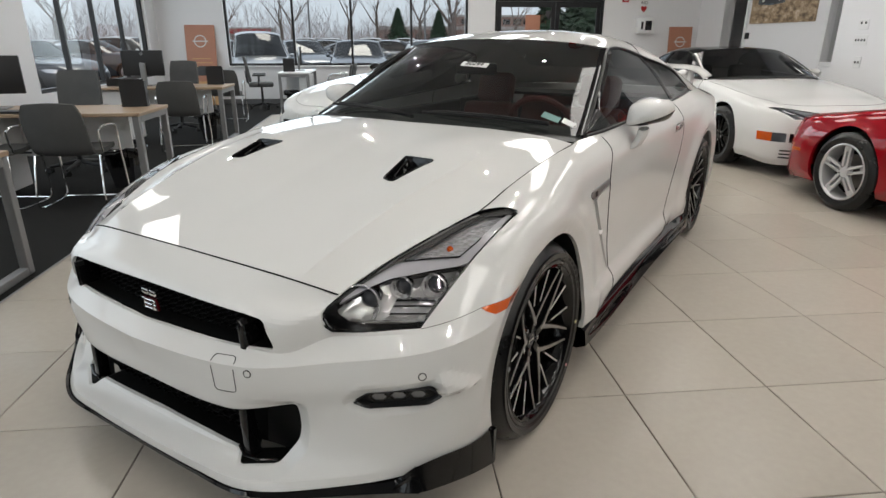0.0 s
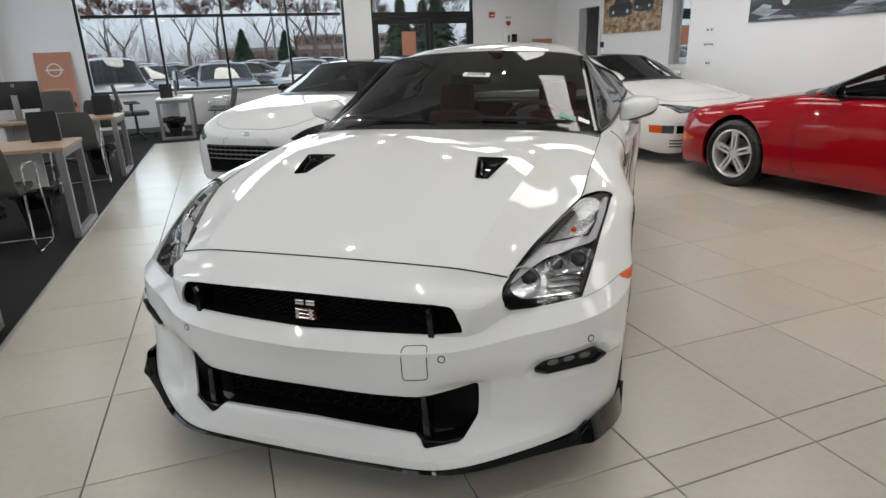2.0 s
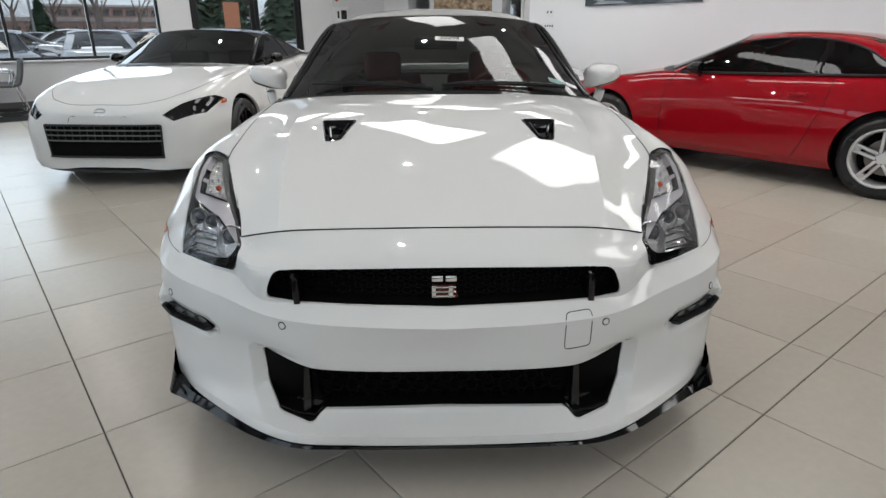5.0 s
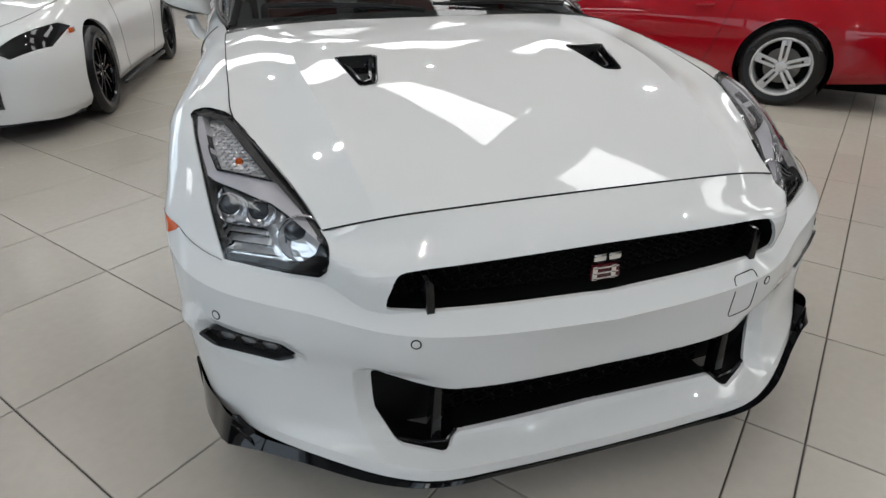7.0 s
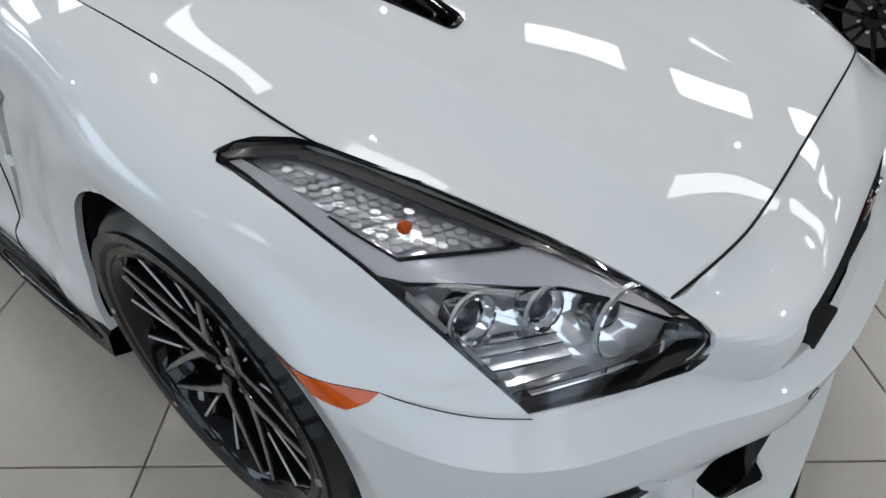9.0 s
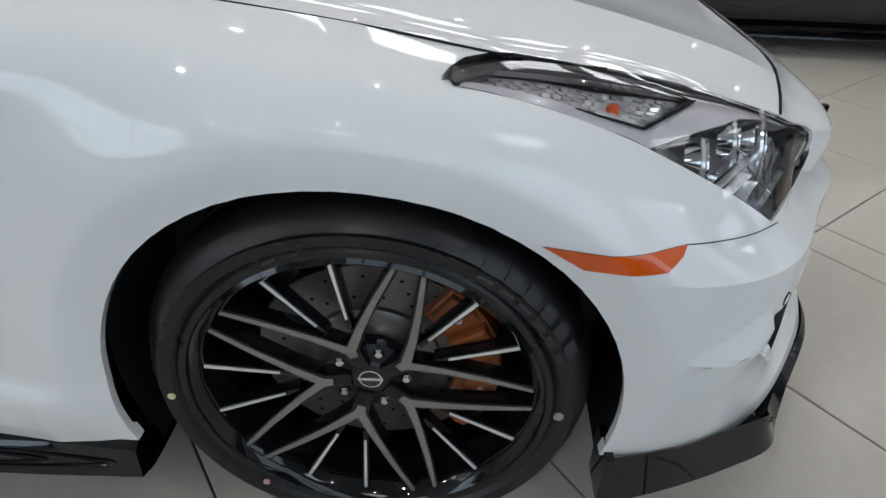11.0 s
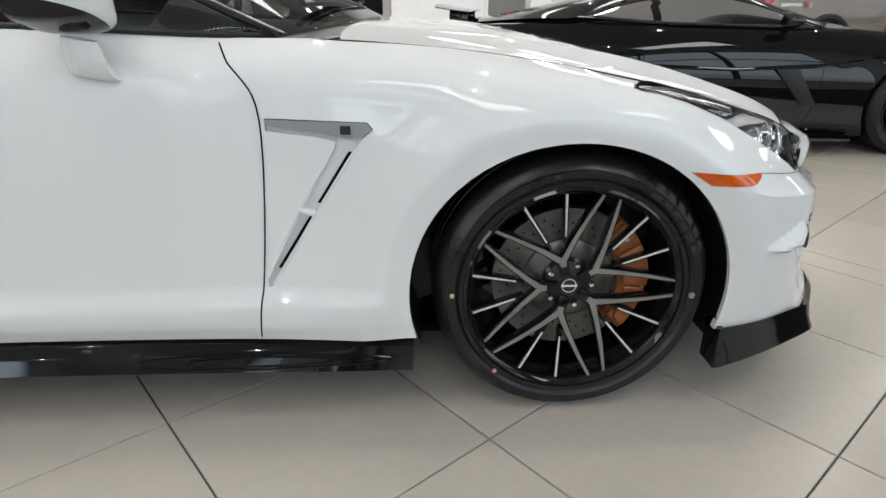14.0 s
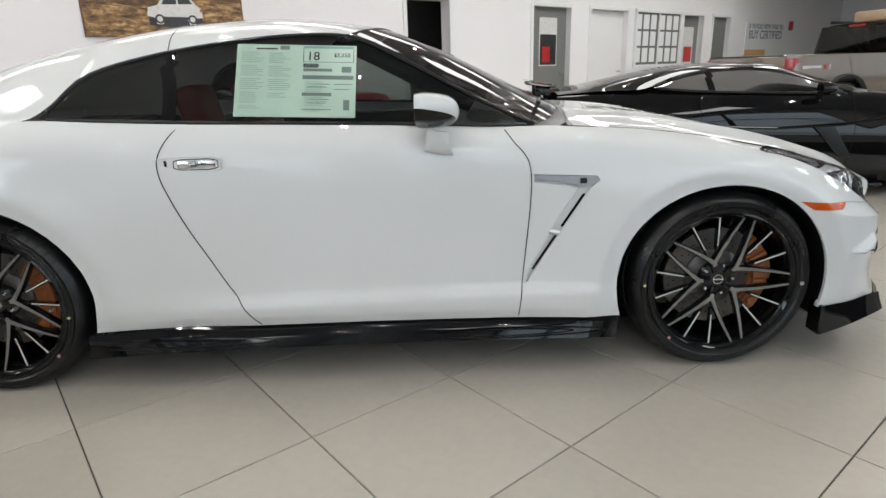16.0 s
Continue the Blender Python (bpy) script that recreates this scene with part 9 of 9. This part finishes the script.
wall_plate(4.82, 1.52, .16, .12, "white plate with two dark sensors on the wall", [(-.035, .02), (.035, .02)])
wall_plate(4.82, 1.34, .22, .12, "white four-gang switch plate on the wall", [(-.07, 0), (-.025, 0), (.025, 0), (.07, 0)])
wall_plate(4.80, 1.08, .12, .14, "white double switch plate on the wall", [(-.025, 0), (.025, 0)])
tp = thing("wall_plate", "small black control panel beside the doorway", "control panel", on_recess_wall(9.52, 1.42))
part("plate", boxm(-.08, -.02, -.06, .08, -.001, .06, .006, 1), "black_plastic", tp)

# ---- outside: car park, lawn, trees, far building ----
slab("lawn", [(-60, 62, -.12, 60, 80, -.06), (-48, -40, -.12, -30, 60, -.06)], "lawn", "strip of green lawn beyond the car park", "lawn")
SALOON = [(-.90, .30, .30, .52, .68, .26, .69), (-.88, .55, .24, .52, .72, .46, .73), (-.78, .74, .22, .54, .77, .60, .79), (-.6, .83, .21, .57, .84, .70, .87), (-.2, .87, .21, .62, .92, .74, .955), (.3, .885, .22, .66, .97, .76, 1.01), (.6, .885, .22, .68, .99, .77, 1.04), (1.4, .885, .22, .70, 1.0, .77, 1.05), (2.2, .89, .22, .72, 1.02, .77, 1.06), (2.7, .885, .23, .74, 1.04, .76, 1.08), (3.2, .87, .26, .75, 1.04, .73, 1.07), (3.5, .80, .32, .74, 1.02, .66, 1.04), (3.62, .62, .36, .72, .98, .5, .99)]


def saloon_spec(h, tail, base=SALOON):
    z = lambda q: 1.0 + (q - 1.0) * h
    return dict(
        body=base, wb=2.7, ro=.33, rr=.22, tyre_w=.21, track=.76, style="split", wheel="silver_wheel", glass="dark_glass",
        cabin=[(-.1, .55), (.70, .72), (.74, 1.2), (.74, tail - .3), (.66, tail), (-.1, tail + .1)], cabin_z=.92,
        belt=[(.735, .62, .985), (.765, .95, .995), (.775, 1.6, 1.01), (.775, tail - .5, 1.03), (.75, tail, 1.05)],
        rail=[(.73, .64, .99), (.69, .95, z(1.18)), (.64, 1.25, z(1.36)), (.615, 1.6, z(1.41)), (.61, tail - .9, z(1.40)), (.64, tail - .4, z(1.28)), (.74, tail - .02, 1.06)],
        upper=[[(.64, 1.27, z(1.375)), (.62, 1.6, z(1.42)), (.615, tail - .9, z(1.41)), (.645, tail - .38, z(1.29)), (.76, tail + .05, 1.05)],
               [(.4, 1.22, z(1.42)), (.4, 1.6, z(1.455)), (.4, tail - .9, z(1.445)), (.42, tail - .3, z(1.30)), (.5, tail + .25, 1.06)],
               [(0, 1.19, z(1.43)), (0, 1.6, z(1.465)), (0, tail - .9, z(1.455)), (0, tail - .3, z(1.31)), (0, tail + .28, 1.065)]],
        screen=[[(0, .42, 1.035), (.4, .46, 1.03), (.735, .61, .99)], [(0, .8, z(1.24)), (.38, .83, z(1.225)), (.67, .95, z(1.17))], [(0, 1.19, z(1.427)), (.36, 1.21, z(1.415)), (.615, 1.275, z(1.37))]],
        back_window=(tail - .75, tail + .2), back_half=.55, pillar_paint=None, pillars=(1.7,),
        cab_w=.66, cab_y=(.75, tail - .2), cab_z=.85, seat_y=1.6, mirror=(.90, .80, 1.04),
        cuts=[("headlamp", [(.46, -.8, .64), (.50, -.8, .60), (.82, -.5, .66), (.86, -.35, .76), (.74, -.5, .75)], (.5, -.8, .3), lambda c: c.y < -.1 and c.x > .4 and c.z > .55, "lamp_silver", "", .004),
              ("grille", [(-.02, -.8, .36), (.40, -.8, .36), (.44, -.8, .62), (-.02, -.8, .62)], (0, -1, 0), lambda c: c.y < -.4 and c.x < .5, "mesh_black", "", .01)])


def parked(label, paint, sp, rows):
    sp = dict(sp, pillar_paint=paint)
    base = None
    for u, v, a in rows:
        m = place(u, v, -.12, a)
        if base is None:
            base = build_car("parked_car", label, paint, sp, m, .4, group="parked cars")
        else:
            copy_thing(base, m)


low, tall = saloon_spec(1.0, 3.0), saloon_spec(1.28, 3.35)
parked("grey-blue parked saloon car in the car park", "car_blue", low, [(-.4, 15.2, 3), (2.5, 18.5, -60), (-2.1, 19.5, 24), (-5.4, 26, 88), (7.4, 23.5, 92), (-.8, 31, 90), (10.5, 27, 86), (-13, 29, 92), (4.4, 36, 88)])
parked("dark parked saloon car seen from behind", "car_dark", low, [(-2.9, 20.5, 100), (.9, 24.0, 95), (-8.2, 15.0, 60), (-9.0, 22, 88), (5.8, 20.5, 96), (-3.0, 28, 92), (8.6, 30.5, 88), (-14.5, 36, 90), (12.5, 36, 92), (14.5, 24, 86)])
parked("silver parked saloon car in the car park", "car_silver", low, [(1.9, 17.0, 172), (-8.0, 9.8, 80), (4.6, 16.2, 150), (2.4, 26, 80), (-6, 31, 85), (5.5, 28, 85), (-7.4, 36, 90), (-11.5, 24.5, 88), (.6, 35, 92), (9.0, 20, 94), (-10.5, 40, 90), (13, 31, 88), (-13.0, 16.5, 84), (-7.9, 6.6, 80)])
parked("silver tall parked estate car by the window", "car_silver", saloon_spec(1.5, 3.45), [(-3.05, 15.2, 14)])
parked("white tall parked car in the car park", "white_paint", tall, [(-6.5, 40, 90), (-3, 42, 88), (1.5, 39, 90), (6.0, 35, 92), (-10.0, 12.6, 84), (9.5, 33, 90), (-9.5, 27, 88), (-11, 33, 90), (-12.6, 9.5, 84), (-1.6, 46, 90), (4.0, 44, 90), (8.5, 41, 88), (-14, 44, 90)])
parked("red parked estate car in the car park", "red_paint", tall, [(9.5, 37.5, 95)])


def bare_tree(m, height, seed, mat, label, twigs=900):
    """Leafless tree: trunk, forking limbs, and a haze of fine twigs."""
    t = thing("bare_tree", label, "tree", m, "bare trees")
    r = random.Random(seed)
    bm = bmesh.new()
    tips = []

    def grow(p, d, length, rad, depth):
        pts, rads = [p.copy()], [rad]
        for k in range(3):
            d = (d + Vector((r.uniform(-.16, .16), r.uniform(-.16, .16), r.uniform(-.02, .14)))).normalized()
            p = p + d * length / 3
            pts.append(p.copy())
            rads.append(rad * (1 - .15 * (k + 1)))
        tube(bm, pts, rads, 6 if depth < 2 else 4, caps=False)
        if depth >= 4:
            tips.append((p, d, length))
            return
        for k in range(3 if depth else 4):
            a = r.uniform(0, 6.28)
            nd = (d + Vector((math.cos(a), math.sin(a), r.uniform(.0, .35))) * r.uniform(.5, .85)).normalized()
            grow(p - d * length * r.uniform(0, .25), nd, length * r.uniform(.62, .8), rads[-1] * .62, depth + 1)
    grow(Vector((0, 0, 0)), Vector((0, 0, 1)), height * .30, height * .022, 0)
    part("trunk", bm, "bark", t)
    bm = bmesh.new()
    per = max(2, twigs // max(1, len(tips)))
    for p, d, ln in tips:
        for k in range(per):
            q = (d + Vector((r.uniform(-.9, .9), r.uniform(-.9, .9), r.uniform(-.3, .7)))).normalized()
            s = p - d * ln * r.uniform(0, .8)
            e = s + q * ln * r.uniform(.5, 1.1)
            o = q.orthogonal().normalized() * height * .0014
            vs = [bm.verts.new(s - o), bm.verts.new(s + o), bm.verts.new(e)]
            bm.faces.new(vs)
    part("crown", bm, mat, t, smooth=False)
    return t


def conifer(m, height, seed):
    t = thing("conifer", "dark green conifer tree beyond the car park", "tree", m, "conifers")
    r = random.Random(seed)
    bm = bmesh.new()
    tube(bm, [(0, 0, 0), (0, 0, height * .95)], [height * .02, .01], 8)
    part("trunk", bm, "bark", t)
    bm = bmesh.new()
    for k in range(1900):
        f = r.random() ** .8
        z = height * (.08 + .92 * f)
        rad = height * .36 * (1 - f) * r.uniform(.35, 1.15) + .05
        a = r.uniform(0, 6.28)
        c = Vector((rad * math.cos(a), rad * math.sin(a), z - rad * .25))
        s = height * .035 * r.uniform(.6, 1.3)
        o = Vector((math.cos(a), math.sin(a), -.35)) * s * 1.5
        w = Vector((-math.sin(a), math.cos(a), r.uniform(-.3, .3))) * s
        vs = [bm.verts.new(c - w), bm.verts.new(c + o), bm.verts.new(c + w), bm.verts.new(c - o * .6 + Vector((0, 0, s * .6)))]
        bm.faces.new(vs)
    part("crown", bm, "needle", t, smooth=False)
    return t


bare_tree(place(3.0, 22.5, -.12), 7.5, 5, "bark", "tall leafless tree standing in the car park", 1500)
bt = bare_tree(place(-9, 66, -.1), 11, 8, "bud", "tree with reddish spring buds beyond the car park", 2600)
for i, (u, v, k) in enumerate(((-15, 62, 0.9), (-3, 68, 1.1), (-22, 64, 1.0), (5, 71, 1.15), (-30, 60, 1.05), (12, 69, 1.0), (24, 66, 1.1), (-27, 44, .8), (-26, 26, .9), (-24, 12, .8))):
    c = copy_thing(bt, place(u, v, -.1, 40 * i))
    c.scale = (k, k, k)
gt = bare_tree(place(0, 74, -.1), 13, 11, "bark", "tall grey leafless tree behind the car park", 2200)
for i, (u, v) in enumerate(((-12, 78), (9, 76), (18, 79), (28, 74), (-20, 76), (-34, 70), (40, 72), (-22, 36), (-23, 2))):
    copy_thing(gt, place(u, v, -.1, 70 * i))
small = conifer(place(2.2, 66, -.1), 4.6, 5)
copy_thing(small, place(7.0, 70, -.1, 50))
cf = conifer(place(15.5, 46, -.1), 5.6, 2)
for u, v, a in ((14.5, 40, 10), (17, 38, 80), (19, 42, 120), (13.0, 44, 200)):
    copy_thing(cf, place(u, v, -.1, a))


def wood(name, label, u0, u1, v0, v1, low, high, count, seed, mat, size):
    """A far leafless wood: many thin stems and twig fans, thicker towards the ground."""
    rr_ = random.Random(seed)
    bm = bmesh.new()
    for k in range(count):
        u, v = rr_.uniform(u0, u1), rr_.uniform(v0, v1)
        top = rr_.uniform(low, high) * (.75 + .35 * math.sin(u * .35) * math.sin(u * .13 + 2))
        z = top * rr_.random() ** 1.25
        d = Vector((rr_.uniform(-.7, .7), rr_.uniform(-.5, .5), rr_.uniform(.25, 1.0))).normalized() * size * rr_.uniform(.5, 1.5)
        w = Vector((rr_.uniform(.005, .013) * size, 0, 0))
        p = Vector((u, v, z - .1))
        bm.faces.new([bm.verts.new(q) for q in (p - w, p + w, p + d + w * .3, p + d - w * .3)])
    return solid(name, bm, mat, label, "woodland", BUILD, kind="stuff", smooth=False)


M["far_twigs"] = material("grey_brown_far_twigs", (0.30, 0.255, 0.24), 0.95, 0, 0, 0.35, .2, 2.0, spec=0.1)
M["far_buds"] = material("russet_far_buds", (0.32, 0.19, 0.17), 0.95, 0, 0, 0.35, .2, 2.0, spec=0.1)
wood("woodland", "grey-brown leafless wood beyond the car park", -60, 60, 100, 118, 4.0, 8.5, 9000, 21, "far_twigs", 2.2)
wood("woodland", "russet budding shrubs along the car park's far edge", -45, 45, 82, 92, 1.2, 4.0, 4000, 22, "far_buds", 1.2)
wood("woodland", "grey-brown leafless trees along the side road", -50, -34, -30, 60, 3.0, 9.0, 5000, 23, "far_twigs", 1.8)

def lamp_post(m, h):
    t = thing("street_lamp", "grey car park lamp post with twin heads", "street lamp", m, "lamp posts")
    bm = bmesh.new()
    tube(bm, [(0, 0, 0), (0, 0, h)], [.09, .06], 10)
    part("pole", bm, "steel_leg", t)
    for s in (-1, 1):
        bm = bmesh.new()
        tube(bm, [(0, 0, h - .1), (.5 * s, 0, h)], .03, 6)
        part("arm", bm, "steel_leg", t)
        part("lamp_head", boxm(.5 * s - .3 if s < 0 else .5, -.15, h - .05, .5 * s if s < 0 else .8, .15, h + .08, .02), "grey_plastic", t)
    return t


lp = lamp_post(place(-5.5, 50, -.1), 6.5)
copy_thing(lp, place(3.6, 45, -.1))
copy_thing(lp, place(-12, 36, -.1))

far = thing("commercial_building", "long low brick and concrete building beyond the car park", "building", place(30, 190, -.1))
part("wall", boxm(-30, 0, 0, 30, 14, 4.4), "brick", far, smooth=False)
part("roof", boxm(-30.6, -.9, 4.4, 30.6, 14.6, 5.4, .05), "concrete", far, smooth=False)
part("upper_wall", boxm(-6, 2, 5.4, 22, 12, 8.2), "brick", far, smooth=False)
part("upper_roof", boxm(-6.5, 1.5, 8.2, 22.5, 12.5, 8.8, .05), "concrete", far, smooth=False)
for i in range(18):
    wn_ = part("window", boxm(-28.5 + 3.2 * i, -.08, 1.0, -26.4 + 3.2 * i, -.01, 3.2), "frame", far, smooth=False)
    part("pane", boxm(-28.4 + 3.2 * i, -.12, 1.1, -26.5 + 3.2 * i, -.085, 3.1), "screen", wn_, smooth=False)
for i in range(8):
    part("upper_window", boxm(-4.6 + 3.3 * i, 1.9, 6.0, -2.2 + 3.3 * i, 1.99, 7.6), "screen", far, smooth=False)
shop = thing("commercial_building", "low white and red shop building beyond the car park", "building", place(-38, 170, -.1))
part("wall", boxm(-9, 0, 0, 9, 9, 4.2), "concrete", shop, smooth=False)
part("fascia", boxm(-9.2, -.4, 3.0, 9.2, .0, 4.3, .04), "print_red", shop, smooth=False)
part("roof", boxm(-9.3, -.5, 4.3, 9.3, 9.3, 4.6), "concrete", shop, smooth=False)
for i in range(5):
    part("window", boxm(-8 + 3.4 * i, -.06, .6, -5.4 + 3.4 * i, -.005, 2.7), "screen", shop, smooth=False)
side = thing("commercial_building", "low brick building across the side road", "building", place(-62, 8, -.1, 90))
part("wall", boxm(-26, 0, 0, 26, 12, 6.0), "brick", side, smooth=False)
part("roof", boxm(-26.5, -.5, 6.0, 26.5, 12.5, 6.7), "concrete", side, smooth=False)
for i in range(12):
    part("window", boxm(-24.5 + 4.1 * i, -.06, 1.4, -22 + 4.1 * i, -.005, 3.6), "screen", side, smooth=False)
hedge = bmesh.new()
rr = random.Random(9)
for k in range(2600):
    c = Vector((rr.uniform(-25.4, -24.2), rr.uniform(-6, 34), rr.uniform(0, 1.15)))
    a, b = Vector((rr.uniform(-1, 1), rr.uniform(-1, 1), rr.uniform(-1, 1))).normalized() * .13, Vector((rr.uniform(-1, 1), rr.uniform(-1, 1), rr.uniform(-1, 1))).normalized() * .13
    hedge.faces.new([hedge.verts.new(q) for q in (c - a, c + b, c + a, c - b)])
solid("hedge", hedge, "lawn", "clipped green hedge along the side road", "hedge", BUILD, kind="stuff", smooth=False)

# ---- floor tiles, laid square to the building ----
TILE, JOINT = 0.6, 0.0044
TU, TV = -0.134 * TILE, 0.343 * TILE


ROWS = [TV + j * TILE for j in range(20, -3, -1)] + [TV - 2.257 * TILE - j * TILE for j in range(0, 34)]   # one narrow row of cut tiles


def tile_verts(u, v, dv):
    a, c = TILE / 2 - JOINT / 2, dv / 2 - JOINT / 2
    return [(u + x * (a - r), v + y * (c - r), z) for r, z in ((0, -0.009), (0, -0.0018), (0.0022, 0.0)) for x, y in ((-1, -1), (1, -1), (1, 1), (-1, 1))]


TILE_FACES = [(8, 9, 10, 11)] + [(r + i, r + (i + 1) % 4, r + 4 + (i + 1) % 4, r + 4 + i) for r in (0, 4) for i in range(4)]
near_mesh = {}
for dv in (TILE, 0.257 * TILE):
    me = bpy.data.meshes.new("floor_tile")
    me.from_pydata(tile_verts(0, 0, dv), [], TILE_FACES)
    me.materials.append(M["tile"])
    near_mesh[round(dv, 3)] = me
floor_ob = bpy.data.objects["floor"]
far_v, far_f, count = [], [], 0
for i in range(-8, 15):
    for top, low in zip(ROWS, ROWS[1:]):
        u, v, dv = TU + (i + 0.5) * TILE, (top + low) / 2, top - low
        if u < CARPET - 0.31 or u > U2 + 0.4 or v > V1 - 0.2 or v < V0 or (v > 9.66 and u < 1.9):
            continue
        if -2.2 < u < 4.4 and -4.2 < v < 5.0 and count < 300:
            ob = new("tile", near_mesh[round(dv, 3)])
            ob.parent = floor_ob
            ob.location = (u, v, 0)
            count += 1
        else:
            k = len(far_v)
            far_v += tile_verts(u, v, dv)
            far_f += [tuple(q + k for q in f) for f in TILE_FACES]
far_mesh = bpy.data.meshes.new("far_tiles")
far_mesh.from_pydata(far_v, [], far_f)
far_mesh.materials.append(M["tile"])
far_ob = new("far_tiles", far_mesh)
far_ob.parent = floor_ob
tagged(far_ob, kind="stuff")
